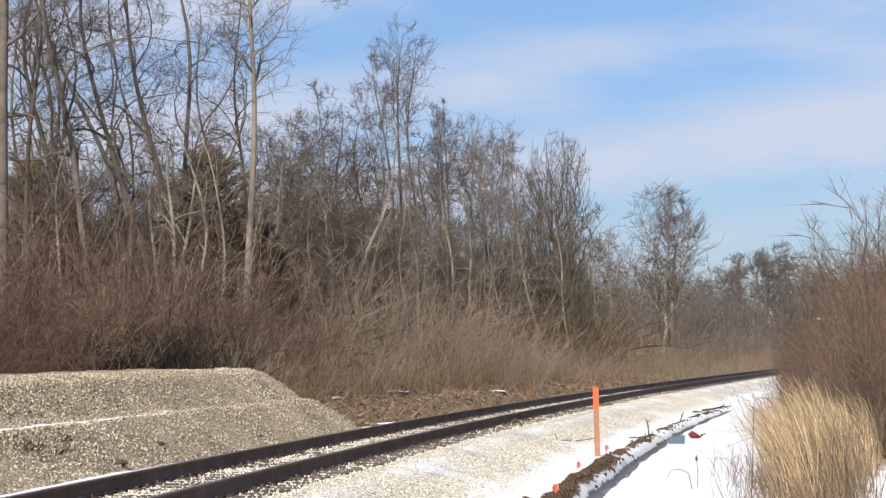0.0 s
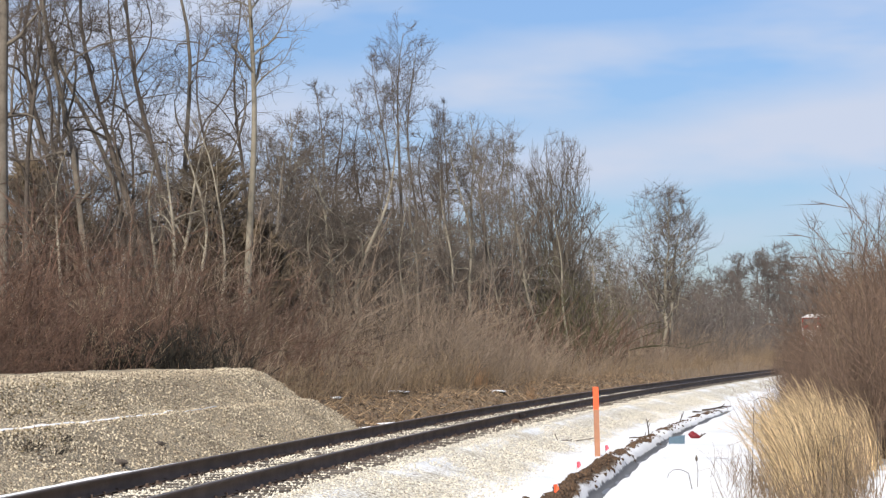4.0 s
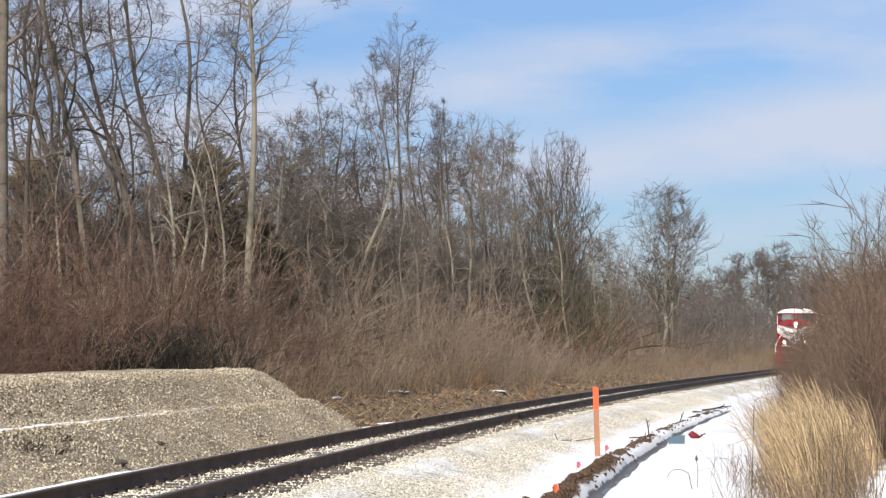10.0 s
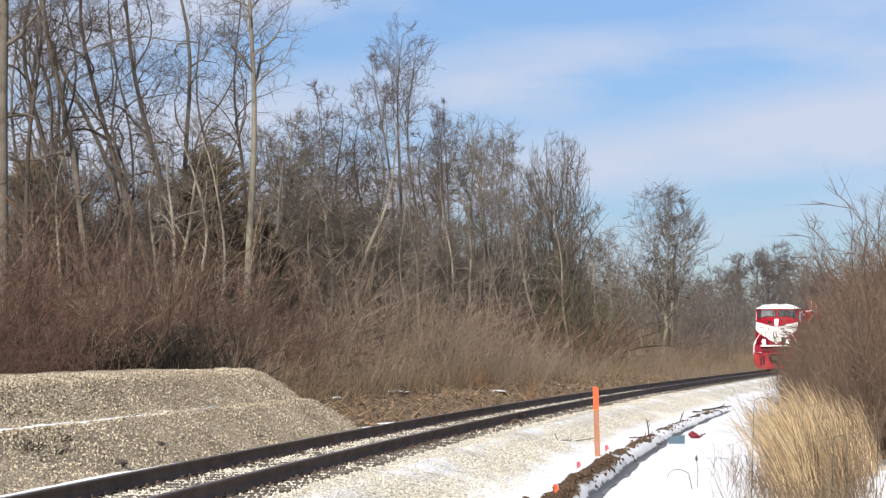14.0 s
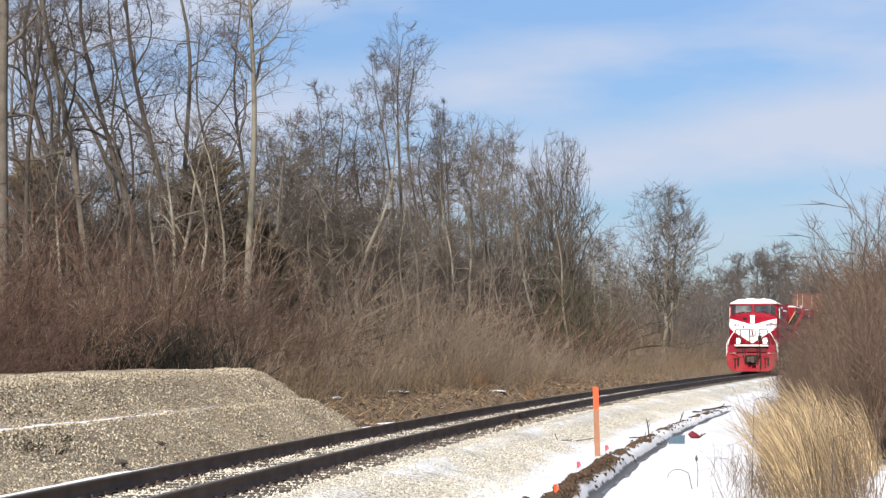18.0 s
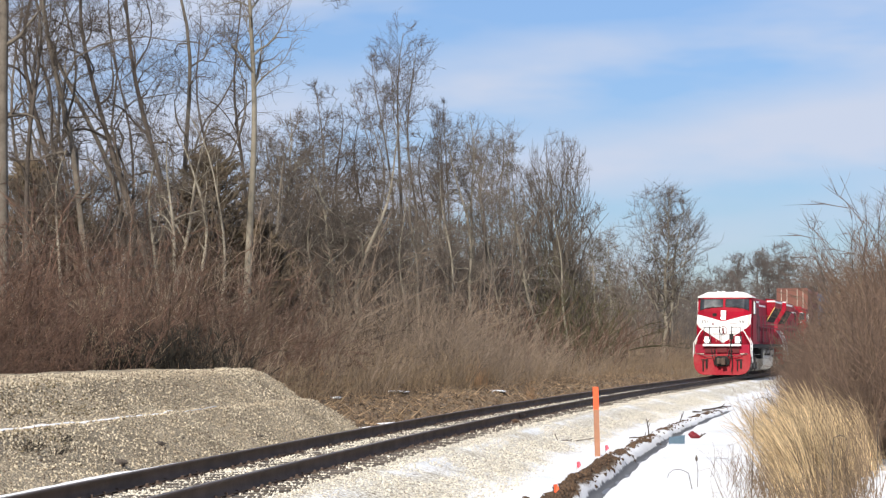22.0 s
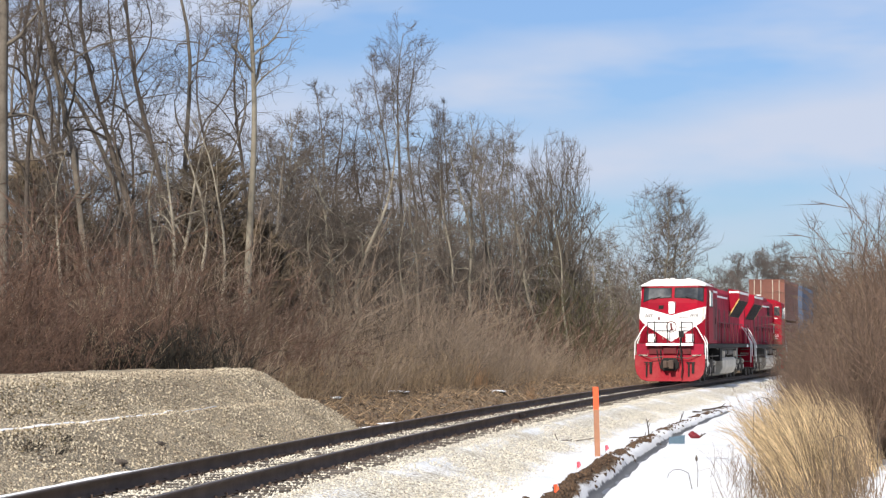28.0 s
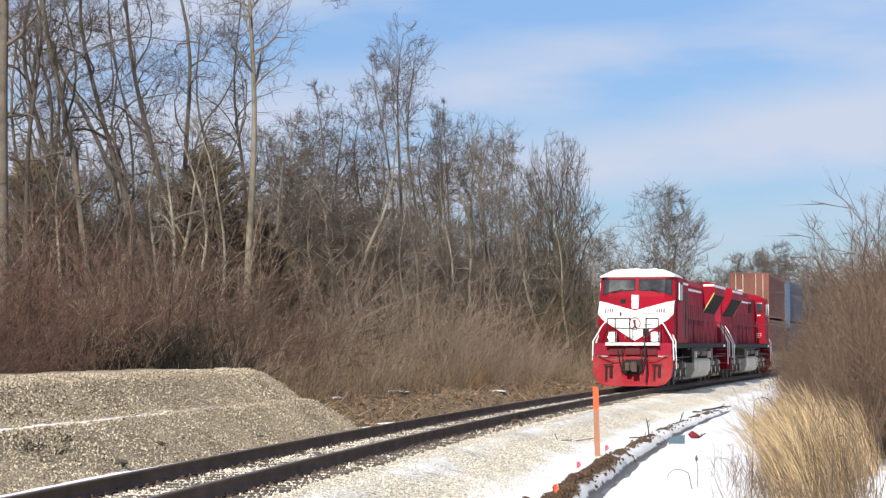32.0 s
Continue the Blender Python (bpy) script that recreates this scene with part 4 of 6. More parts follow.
        scatter(tall, float(line_x(y)) - rng.uniform(14, 30) - (6 if y < 90 else 0), y, 0.6, 0.95)
    for k in range(34):
        y = 64 + 100 * rng.random() ** 1.15
        scatter(low, float(line_x(y)) - rng.uniform(11.5, 18) - (2 if y < 90 else 0), y, 0.6, 1.1)
    for k in range(26):
        y = rng.uniform(84, 122)
        scatter(low, float(line_x(y)) - float(np.interp(y, (84, 112, 122), (15.8, 12.9, 12.4))) - rng.uniform(0, 3.5), y, 0.75, 1.25)
    for k in range(19):
        y = rng.uniform(66, 84)
        scatter(low, y * rng.uniform(-0.215, -0.13), y, 0.8, 1.25)


wood_filler()


def deep_wood():
    """The thick of the wood behind the first trees, too many to count: slim crooked trunks with limbs and twigs."""
    rng = random.Random(55)
    t, near = Tubes(), None

    def slim(x, y, h, r, twig, arms=9, tips=5):
        z = land(x, y)
        trunk = wander(rng, (x, y, z - 0.1), (rng.uniform(-0.12, 0.12), rng.uniform(-0.08, 0.08), 1), h, 7, 0.1, 0.03)
        t.add(trunk, taper(7, r, twig), 3)
        for i in range(arms):
            p, d = along(trunk, 0.15 + 0.85 * (i + rng.random()) / arms)
            a = rng.uniform(0, math.tau)
            limb = wander(rng, p, (math.cos(a), math.sin(a), rng.uniform(0.1, 1.3)), h * rng.uniform(0.1, 0.3), 4, 0.36, 0.04)
            t.add(limb, taper(4, twig * 1.7, twig * 0.7), 3)
            for j in range(tips):
                q, e = along(limb, rng.uniform(0.25, 1.0))
                t.spike(tuple(q), tuple(q + side_way(rng, e, 0.8, 0.25).normalized() * h * rng.uniform(0.05, 0.14)), twig)

    for k in range(560):
        y = 88 + 105 * rng.random()
        x = float(line_x(y)) - rng.uniform(17, 42)
        slim(x, y, rng.uniform(4.5, 12.0) * (0.8 if y < 100 else 1), rng.uniform(0.03, 0.08), 0.0105)
    for k in range(200):
        y = rng.uniform(135, 205)
        slim(float(line_x(y)) - rng.uniform(13, 25), y, rng.uniform(5, 10.0), rng.uniform(0.03, 0.07), 0.012)
    for k in range(230):
        y = rng.uniform(95, 150)
        slim(float(line_x(y)) - rng.uniform(17, 33), y, rng.uniform(7, 12.2), rng.uniform(0.03, 0.07), 0.010)
    for k in range(170):
        y = rng.uniform(98, 128)
        slim(rng.uniform(-0.13, 0.03) * y, y, rng.uniform(6, 11.0), rng.uniform(0.03, 0.07), 0.0095, 10, 6)
    near, t = t, Tubes()
    for k in range(560):
        y = rng.uniform(195, 270)
        slim(float(line_x(y)) - 9 - 18 * rng.random(), y, rng.uniform(2.5, 7.5), rng.uniform(0.03, 0.05), 0.015, 7, 4)
    for k in range(520):
        y = rng.uniform(190, 330)
        x = float(line_x(y)) - rng.uniform(10, 60)
        slim(x, y, rng.uniform(5, 11.0), rng.uniform(0.03, 0.065), 0.0165, 8, 4)
    for k in range(420):
        y = rng.uniform(330, 470)
        x = rng.uniform(-0.1, 0.22) * y
        slim(x, y, rng.uniform(5, 12.0), rng.uniform(0.06, 0.12), 0.042, 8, 4)
    for k in range(150):
        y = rng.uniform(300, 440)
        f = rng.uniform(0.085, 0.19)
        slim(f * y, y, rng.uniform(9, 14) * (0.85 if 0.115 < f < 0.142 else 1), rng.uniform(0.08, 0.14), 0.03, 8, 4)
    for k in range(150):
        y = rng.uniform(290, 350)
        slim(rng.uniform(0.165, 0.205) * y, y, rng.uniform(10, 16), rng.uniform(0.08, 0.14), 0.028, 8, 4)
    ob = part("deep_woods", near.mesh("deep_woods"), M["wood_far"], None)
    tagged(ob, "thick grey-brown leafless woods behind the first trees", "woods", kind="stuff")
    ob = part("far_woods", t.mesh("far_woods"), M["wood_hazy"], None)
    tagged(ob, "grey leafless woods far off round the bend", "woods", kind="stuff")


deep_wood()


def cedar(x, y, h, w, seed):
    """Evergreen with fine drooping sprays on short limbs."""
    rng = random.Random(seed)
    t = thing("cedar_tree", "dark olive-brown evergreen cedar between bare trunks", "tree", at=(x, y, land(x, y)))
    wood, leaf = Tubes(), Tubes()
    trunk = grow(rng, (0, 0, -0.1), (0, 0, 1), h, 9, 0.03)
    wood.add(trunk, taper(9, 0.14, 0.02), 6)
    for i in range(int(52 * h)):
        q = rng.random() ** 0.85
        p, d = along(trunk, 0.08 + 0.91 * q)
        a = rng.uniform(0, math.tau)
        ln = w * min(1.0, 3.2 * (1 - q)) ** 0.8 * rng.uniform(0.55, 1.1) + 0.15
        limb = grow(rng, p, (math.cos(a), math.sin(a), 0.65), ln, 5, 0.15)
        wood.add(limb, taper(5, 0.02, 0.006), 3)
        for j in range(15):
            b, e = along(limb, 0.15 + 0.85 * rng.random())
            o = (e + Vector((rng.uniform(-1, 1), rng.uniform(-1, 1), rng.uniform(-0.5, 0.9)))).normalized() * rng.uniform(0.15, 0.45)
            leaf.spike(tuple(b), tuple(b + o), 0.03)
    part("trunk", wood.mesh("trunk"), M["bark_dark"], t)
    part("crown", leaf.mesh("crown"), M["cedar"], t)


cedar(-7.7, 69.6, 7.7, 1.95, 3)
cedar(-6.2, 70, 5.3, 1.25, 4)
cedar(-8.55, 69.6, 5.0, 1.35, 5)
cedar(-5.95, 74, 4.6, 1.0, 6)
cedar(-13.3, 68, 7.0, 1.6, 7)
cedar(-12.3, 69, 5.2, 1.3, 8)


def shrub_mesh(seed, height, width, stems, twigs, slant=0.0, fine=0.007, base=0.9, bend=0.26, arms=0, droop=0.0):
    """A bush of crooked stems from one root; arms are side branches, twigs the spikes on all of them."""
    rng = random.Random(seed)
    t, w = Tubes(), Tubes()
    for i in range(stems):
        a, r = rng.uniform(0, math.tau), base * math.sqrt(rng.random())
        h = height * (rng.uniform(0.35, 0.8) if i % 3 else rng.uniform(0.75, 1.08))
        d = Vector((math.cos(a) * width + slant, math.sin(a) * width, 1.0 + rng.uniform(-0.15, 0.3)))
        for _ in range(8):
            s = wander(rng, (math.cos(a) * r, math.sin(a) * r, -0.05), d, h, 6 if arms else 4, bend * (0.6 if arms else 0.8), -droop)
            if s[-1][2] > 0.84 * h or width > 0.3:
                break
        t.add(s, taper(len(s), fine * rng.uniform(1.0, 1.9), fine * 0.5), 3)
        lines = [s]
        for j in range(arms):
            p, e = along(s, rng.uniform(0.2, 0.95))
            arm = wander(rng, p, side_way(rng, e, 1.1, 0.15), h * rng.uniform(0.14, 0.4), 3, bend)
            t.add(arm, (fine * 0.95, fine * 0.8, fine * 0.4), 3)
            lines.append(arm)
        for j in range(twigs):
            p, e = along(lines[j % len(lines)], rng.uniform(0.25, 0.98))
            o = (e + Vector((rng.uniform(-1, 1), rng.uniform(-1, 1), rng.uniform(-0.4, 0.6)))).normalized()
            w.spike(tuple(p), tuple(p + o * h * rng.uniform(0.06, 0.17 if arms else 0.26)), fine * 0.75)
    return t.mesh("stem_growth"), w.mesh("twig_growth")


def shrub_pattern(name, label, material, group, **shape):
    t = thing(name, label, "shrub", group)
    stems, twigs = shrub_mesh(**shape)
    tagged(part("stem_growth", stems, M[material], t), kind="stuff")
    tagged(part("twig_growth", twigs, M[material], t), kind="stuff")
    return t


def put(src, k, x, y, turn, size):
    m = Matrix.LocRotScale(Vector((x, y, land(x, y) - 0.03)), Euler((0, 0, turn)), None) @ Matrix.Scale(size, 4)
    if k == 0:
        src.matrix_basis = m
        return src
    return copy_thing(src, m)


def left_scrub():
    rng = random.Random(21)
    kinds = {
        "red": [shrub_pattern("scrub_bush", "reddish-brown leafless scrub bush with dense thin stems", "shrub_red", "scrub along the track", seed=200 + k, height=2.9, width=0.45, stems=52, twigs=20, slant=0.2, bend=0.34, fine=0.0048, arms=2) for k in range(4)],
        "brown": [shrub_pattern("scrub_bush", "olive-brown leafless scrub bush with dense thin stems", "shrub_brown", "scrub along the track", seed=204 + k, height=2.9, width=0.4, stems=52, twigs=18, slant=0.25, bend=0.26, fine=0.0054, arms=2) for k in range(2)],
        "tan": [shrub_pattern("scrub_bush", "tan-brown leafless scrub bush of fine slanting stems", "shrub_tan", "scrub along the track", seed=210 + k, height=2.8, width=0.36, stems=58, twigs=16, slant=0.22, bend=0.22, arms=1, droop=0.01, fine=0.0056) for k in range(4)],
        "far": [shrub_pattern("scrub_bush", "tan-brown leafless scrub bush of fine slanting stems", "shrub_tan", "scrub along the track", seed=215 + k, height=2.8, width=0.42, stems=26, twigs=9, slant=0.26, bend=0.26, fine=0.0105) for k in range(3)],
        "rust": [shrub_pattern("scrub_bush", "dark reddish leafless scrub bush at the edge of bare woods", "shrub_red", "scrub along the track", seed=222 + k, height=2.8, width=0.4, stems=32, twigs=10, slant=0.15, bend=0.28, fine=0.0105) for k in range(2)],
        "weed": [shrub_pattern("weed_clump", "straw-coloured clump of dead weeds before the scrub", "weed", "dead weeds along the track", seed=220 + k, height=1.5, width=0.4, stems=34, twigs=8, slant=0.15, bend=0.26, fine=0.006) for k in range(3)]}
    n = dict.fromkeys(kinds, 0)

    def plant(kind, x, y, turn, size):
        row = kinds[kind]
        put(row[n[kind]] if n[kind] < len(row) else row[rng.randrange(len(row))], 0 if n[kind] < len(row) else 1, x, y, turn, size)
        n[kind] += 1

    y = 37.0
    while y < 250:
        for row in range(4):
            yy = y + rng.uniform(-0.8, 0.8)
            o = -float(np.interp(yy, (46, 47, 75, 95), (7.4, 6.4, 6.2, 5.2))) - row * 1.9 - rng.uniform(-0.5, 0.5) - max(0, yy - 90) * 0.02
            x = float(line_x(yy)) + o
            if yy < 51.5 and -0.185 < x / yy < -0.112:
                continue
            kind = "red" if yy + row * 1.5 < (66 if row else 55) + rng.uniform(-9, 9) else "tan"
            kind = "brown" if kind == "red" and rng.random() < 0.16 else kind
            kind = "far" if yy > 95 else kind
            kind = "rust" if 98 < yy < 165 and rng.random() < (0.05, 0.15, 0.35, 0.7)[row] else kind
            tall = float(np.interp(yy, (40, 50, 58, 75, 120, 170, 190, 250), (3.3, 3.7, 3.6, 2.85, 2.95, 2.15, 2.6, 3.4))) / 2.6
            tall *= 1.05 if row > 1 and yy < 64 else 1.0
            plant(kind, x, yy, rng.uniform(0, math.tau) if kind == "red" else rng.uniform(-0.6, 0.6), tall * rng.uniform(0.72, 1.12) * (0.62, 0.9, 1.06, 1.18)[row])
        if rng.random() < 0.75 and y > 49:
            yy = y + rng.uniform(-0.8, 0.8)
            plant("weed", float(line_x(yy)) - rng.uniform(5.4, 6.6) - (2.0 if yy < 46 else 0), yy, rng.uniform(0, math.tau), rng.uniform(0.6, 1.25))
        y += 1.5 + max(0, y - 60) * 0.022
    # straw-pale stalks that stand up among the red stems
    for k in range(7):
        yy = rng.uniform(52, 66)
        plant("weed", float(line_x(yy)) - rng.uniform(6.0, 9.5) - (2.0 if yy < 46 else 0), yy, rng.uniform(0, math.tau), rng.uniform(1.0, 1.4))
    # Brambles coloured near black to stand for shade under the scrub.
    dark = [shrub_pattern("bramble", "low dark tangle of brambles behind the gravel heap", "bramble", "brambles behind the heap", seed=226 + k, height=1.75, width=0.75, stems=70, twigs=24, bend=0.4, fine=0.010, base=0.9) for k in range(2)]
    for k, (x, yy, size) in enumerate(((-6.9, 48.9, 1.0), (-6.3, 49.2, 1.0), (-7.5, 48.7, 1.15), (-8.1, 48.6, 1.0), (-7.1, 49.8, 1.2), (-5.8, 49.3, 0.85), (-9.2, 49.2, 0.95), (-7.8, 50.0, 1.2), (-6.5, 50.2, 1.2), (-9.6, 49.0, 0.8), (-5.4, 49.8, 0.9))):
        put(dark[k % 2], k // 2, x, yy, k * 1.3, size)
    # straw-grey bushes of a few long arching stems before the red scrub
    arch = [shrub_pattern("arching_bush", "straw-grey leafless bush of long arching stems", "arch", "arching bushes behind the heap", seed=234 + k, height=2.6, width=0.3, stems=8, twigs=10, slant=0.42, bend=0.2, fine=0.0088, base=0.3, arms=4, droop=0.04) for k in range(2)]
    for k, (x, yy, size) in enumerate(((-10.0, 48.4, 0.9), (-9.5, 48.2, 0.75), (-8.5, 48.1, 1.05), (-8.0, 48.2, 1.2), (-10.4, 48.6, 1.0), (-7.2, 49.0, 0.9), (-5.3, 49.6, 0.55), (-4.6, 50.0, 0.7), (-9.0, 50.5, 1.2), (-3.9, 52.0, 0.7))):
        put(arch[k % 2], k // 2, x, yy, (k % 5 - 2) * 0.22, size)


left_scrub()


def odd_growth():
    """Olive bushes at the edge of the wood, and orange tufts of grass at the foot of the scrub."""
    bush = shrub_pattern("olive_bush", "low olive-green bush at the edge of bare woods", "shrub_olive", "olive bushes", seed=281, height=2.9, width=0.4, stems=40, twigs=22, bend=0.3, fine=0.009, arms=3)
    for k, (x, y, size) in enumerate(((6.9, 119, 1.5), (8.0, 122, 1.6), (6.1, 117, 1.3))):
        put(bush, k, x, y, k * 1.7, size)
    tuft = shrub_pattern("grass_tuft", "upright orange-tan tuft of dead grass by the litter", "tuft", "orange grass tufts", seed=285, height=1.05, width=0.14, stems=46, twigs=3, bend=0.12, fine=0.006, base=0.2)
    for k, (x, y, size) in enumerate(((-3.75, 60.6, 1.05), (-3.5, 61.2, 0.8), (1.2, 76.0, 1.15), (1.5, 77.0, 0.8), (-4.35, 56.5, 0.8), (3.2, 75.0, 0.75))):
        put(tuft, k, x, y, k * 1.1, size)


odd_growth()


def right_thicket():
    rng = random.Random(23)

    def tall(f):
        return float(np.interp(f, (0.164, 0.172, 0.180, 0.188, 0.197, 0.206, 0.215, 0.226, 0.245), (1.6, 2.15, 2.6, 2.95, 3.35, 3.85, 4.45, 5.1, 5.7)))

    name, group = "thicket_bush", "thicket by the snowy verge"
    pat = [shrub_pattern(name, "tall brown leafless thicket bush with tangled stems", "thicket", group, seed=231 + k, height=3.4, width=0.22, stems=38, twigs=20, fine=0.0052, base=0.5, slant=0.05, bend=0.24, arms=6, droop=-0.04) for k in range(5)]
    for k in range(132):
        y = rng.uniform(37, 60)
        f = 0.1845 + 0.059 * rng.random() ** 1.2
        put(pat[k % 5], 0 if k < 5 else 1, y * f, y, rng.uniform(-0.6, 0.6), tall(f) / 3.4 * rng.uniform(0.66, 1.0) * (y / 48))
    thin = [shrub_pattern(name, "thin leafless bush at the edge of a thicket", "thicket", group, seed=240 + k, height=2.9, width=0.16, stems=24, twigs=16, fine=0.0046, base=0.35, slant=0.0, bend=0.24, arms=4, droop=-0.04) for k in range(3)]
    for k in range(64):
        y = rng.uniform(40, 58)
        f = rng.uniform(0.1705, 0.191)
        put(thin[k % 3], 0 if k < 3 else 1, y * f, y, rng.uniform(-0.6, 0.6), tall(f) / 2.9 * rng.uniform(0.7, 1.05) * (y / 48))
    # stouter stems that arch out of the tangle
    stout = [shrub_pattern(name, "arching grey-tan stems in a brown thicket", "weed", group, seed=250 + k, height=3.6, width=0.2, stems=9, twigs=10, fine=0.0068, base=0.4, slant=0.0, bend=0.17, arms=3, droop=-0.05) for k in range(2)]
    for k in range(9):
        y = rng.uniform(36, 46)
        f = rng.uniform(0.192, 0.228)
        put(stout[k % 2], 0 if k < 2 else 1, y * f, y, rng.uniform(-0.9, 0.9), tall(f) / 3.6 * rng.uniform(0.6, 0.95) * (y / 48))
    for k, (x, y, h, lean) in enumerate(((9.65, 48, 5.3, -0.19), (10.1, 48, 5.5, -0.11), (10.0, 47, 5.9, 0.02), (10.35, 50, 6.0, -0.02))):
        wild_tree(x, y, "thin leafless whip rising out of the thicket", "bark_dark", "thicket", "whips of the thicket", seed=260 + k, height=h, girth=0.02, lean=lean, bare=0.45, limbs=9, reach=0.6, rise=1.5, branches=3, twigs=3, tips=1, forks=0, fine=0.0034, curl=0.12)


right_thicket()


def grass_stuff(name, label, material, n, place, h0, h1, lean, seed, fine=0.004, tilt=None):
    rng = random.Random(seed)
    t = Tubes()
    for i in range(n):
        x, y = place(rng)
        h = rng.uniform(h0, h1)
        a = rng.uniform(0, math.tau)
        s = tilt(x, y) if tilt else 0.06
        d = Vector((math.cos(a) * lean + s, math.sin(a) * lean, 1))
        pts = grow(rng, (x, y, land(x, y) - 0.02), d, h, 5, 0.16, -0.03)
        if rng.random() < 0.3:
            p, e = Vector(pts[-2]), Vector(pts[-1]) - Vector(pts[-2])
            pts[-1] = tuple(p + Vector((e.x + 0.12 * h * (1 if e.x + s > 0 else -1), e.y, -abs(e.z) * rng.uniform(0.0, 0.6))))
        r = fine * rng.uniform(0.7, 1.4)
        t.add(pts, (r * 1.2, r, r, r * 0.8, r * 0.35), 3)
    ob = part(name, t.mesh(name), M[material], None)
    tagged(ob, label, "grass", kind="stuff")


def tussocks(seed, n, lo, hi, f0, f1, wide):
    """Places that bunch into tussocks."""
    r = random.Random(seed)
    mids = [(y * r.uniform(f0, f1), y) for y in (r.uniform(lo, hi) for _ in range(n))]

    def place(rng):
        x, y = mids[min(int(rng.random() ** 1.3 * n), n - 1)]
        return x + rng.gauss(0, wide), y + rng.gauss(0, wide)

    return place


def sway(x, y):
    """The common slant of neighbouring stalks."""
    return 0.38 * float(fbm(np.array(x), np.array(y), 0.35, 61)) - 0.13


TUSSOCKS = []


def grass_tussock(rng, x, y, tall, stalks):
    """A tussock of straw stalks that bow the same way; it rocks on its root in the wind."""
    t = thing("grass_tussock", "tussock of straw-yellow dry grass bowing beside the snow", "grass", "dry grass tussocks", at=(x, y, land(x, y) - 0.03))
    tubes = Tubes()
    bow = rng.uniform(0.14, 0.34)
    for i in range(stalks):
        h = tall * (rng.uniform(0.75, 1.05) if i % 5 < 3 else rng.uniform(0.3, 0.75))
        bx, by = rng.gauss(0, 0.11), rng.gauss(0, 0.13)
        kx, ky = rng.gauss(0, 0.12), rng.gauss(0, 0.12)
        droop = rng.random() < 0.3
        pts = []
        for u in (0, 0.3, 0.6, 0.85, 1.0):
            side = -h * (0.07 * u + bow * u * u) + kx * h * u + rng.gauss(0, 0.006) * h
            side -= 0.14 * h * (u - 0.8) * 4 if droop and u > 0.8 else 0
            pts.append((bx + side, by + ky * h * u, h * u * (1 - 0.07 * u) - (0.04 * h if droop and u == 1.0 else 0)))
        w = 0.0032 * rng.uniform(0.6, 1.2) * (1.7 if i % 6 == 0 else 1.0)
        tubes.add(pts, (w * 1.2, w * 1.1, w, w * 0.9, w * 0.4), 3)
    tagged(part("stalk_growth", tubes.mesh("stalk_growth"), M["grass"], t), kind="stuff")
    TUSSOCKS.append(t)


def dry_grass():
    rng = random.Random(301)
    # clumps of three tussocks with gaps of snow and dull stalks between them
    for c in range(10):
        cy = rng.uniform(26.5, 36)
        cf = 0.1675 + 0.029 * (c + 0.6 * rng.random()) / 10
        for k in range(3):
            y = cy + rng.gauss(0, 0.3)
            f = cf + rng.gauss(0, 0.0016)
            grass_tussock(rng, y * f, y, rng.uniform(1.2, 1.85) * float(np.interp(f, (0.163, 0.172), (0.7, 1.0))), 62)
    for k in range(7):
        y = rng.uniform(33, 38)
        grass_tussock(rng, y * rng.uniform(0.197, 0.214), y, rng.uniform(1.2, 1.7), 40)


dry_grass()
grass_stuff("brown_stalks", "dull brown dead stalks among straw grass", "grass_dull", 1150, tussocks(73, 80, 26, 44, 0.162, 0.205, 0.2), 0.4, 1.7, 0.24, 305, fine=0.0042, tilt=sway)
grass_stuff("base_stalks", "short broken brown stalks round the foot of straw grass", "grass_dull", 620, tussocks(75, 50, 24, 33, 0.160, 0.2, 0.2), 0.25, 0.8, 0.35, 306, fine=0.004, tilt=sway)
grass_stuff("verge_weeds", "thin dull dead weeds in the snow", "grass_dull", 460, tussocks(74, 40, 21, 36, 0.138, 0.2, 0.16), 0.2, 0.8, 0.5, 302, fine=0.0032)


def scrub_edge(rng):
    y = 44 + 170 * rng.random() ** 1.5
    return float(line_x(y)) - rng.uniform(5.0 - 2.6 * min(1.0, max(0.0, (y - 80) / 40)), 7.2), y


grass_stuff("dead_grass", "dull brown dead grass at the foot of the scrub", "grass_dull", 3900, scrub_edge, 0.3, 1.0, 0.3, 303, fine=0.006)


# ================= locomotive =================
def face_y(x, z):
    """The cab front: nose wall, sloping nose top, raked windscreen, corners turned back."""
    y = np.interp(z, (0.0, 3.02, 3.62, 4.44), (11.05, 10.98, 10.45, 10.12))
    return float(y) - max(0.0, abs(x) - 1.12) * 0.75


def face_panel(points, proud=0.006, deep=0.012, bm=None):
    """A plate on the cab front from an (x, z) outline, bent over the front's creases."""
    bm = bm or bmesh.new()
    one = bmesh.new()
    one.faces.new([one.verts.new((x, 0, z)) for x, z in points])
    for co, no in (((0, 0, 3.02), (0, 0, 1)), ((0, 0, 3.62), (0, 0, 1)), ((1.12, 0, 0), (1, 0, 0)), ((-1.12, 0, 0), (1, 0, 0)), ((0, 0, 0), (1, 0, 0))):
        bmesh.ops.bisect_plane(one, geom=one.verts[:] + one.edges[:] + one.faces[:], plane_co=co, plane_no=no)
    g = bmesh.ops.extrude_face_region(one, geom=one.faces[:])
    top = {v for v in g["geom"] if isinstance(v, bmesh.types.BMVert)}
    for v in one.verts:
        v.co.y = face_y(v.co.x, v.co.z) + (proud if v in top else proud - deep)
    bmesh.ops.recalc_face_normals(one, faces=one.faces[:])
    me = bpy.data.meshes.new("plate")
    one.to_mesh(me)
    one.free()
    bm.from_mesh(me)
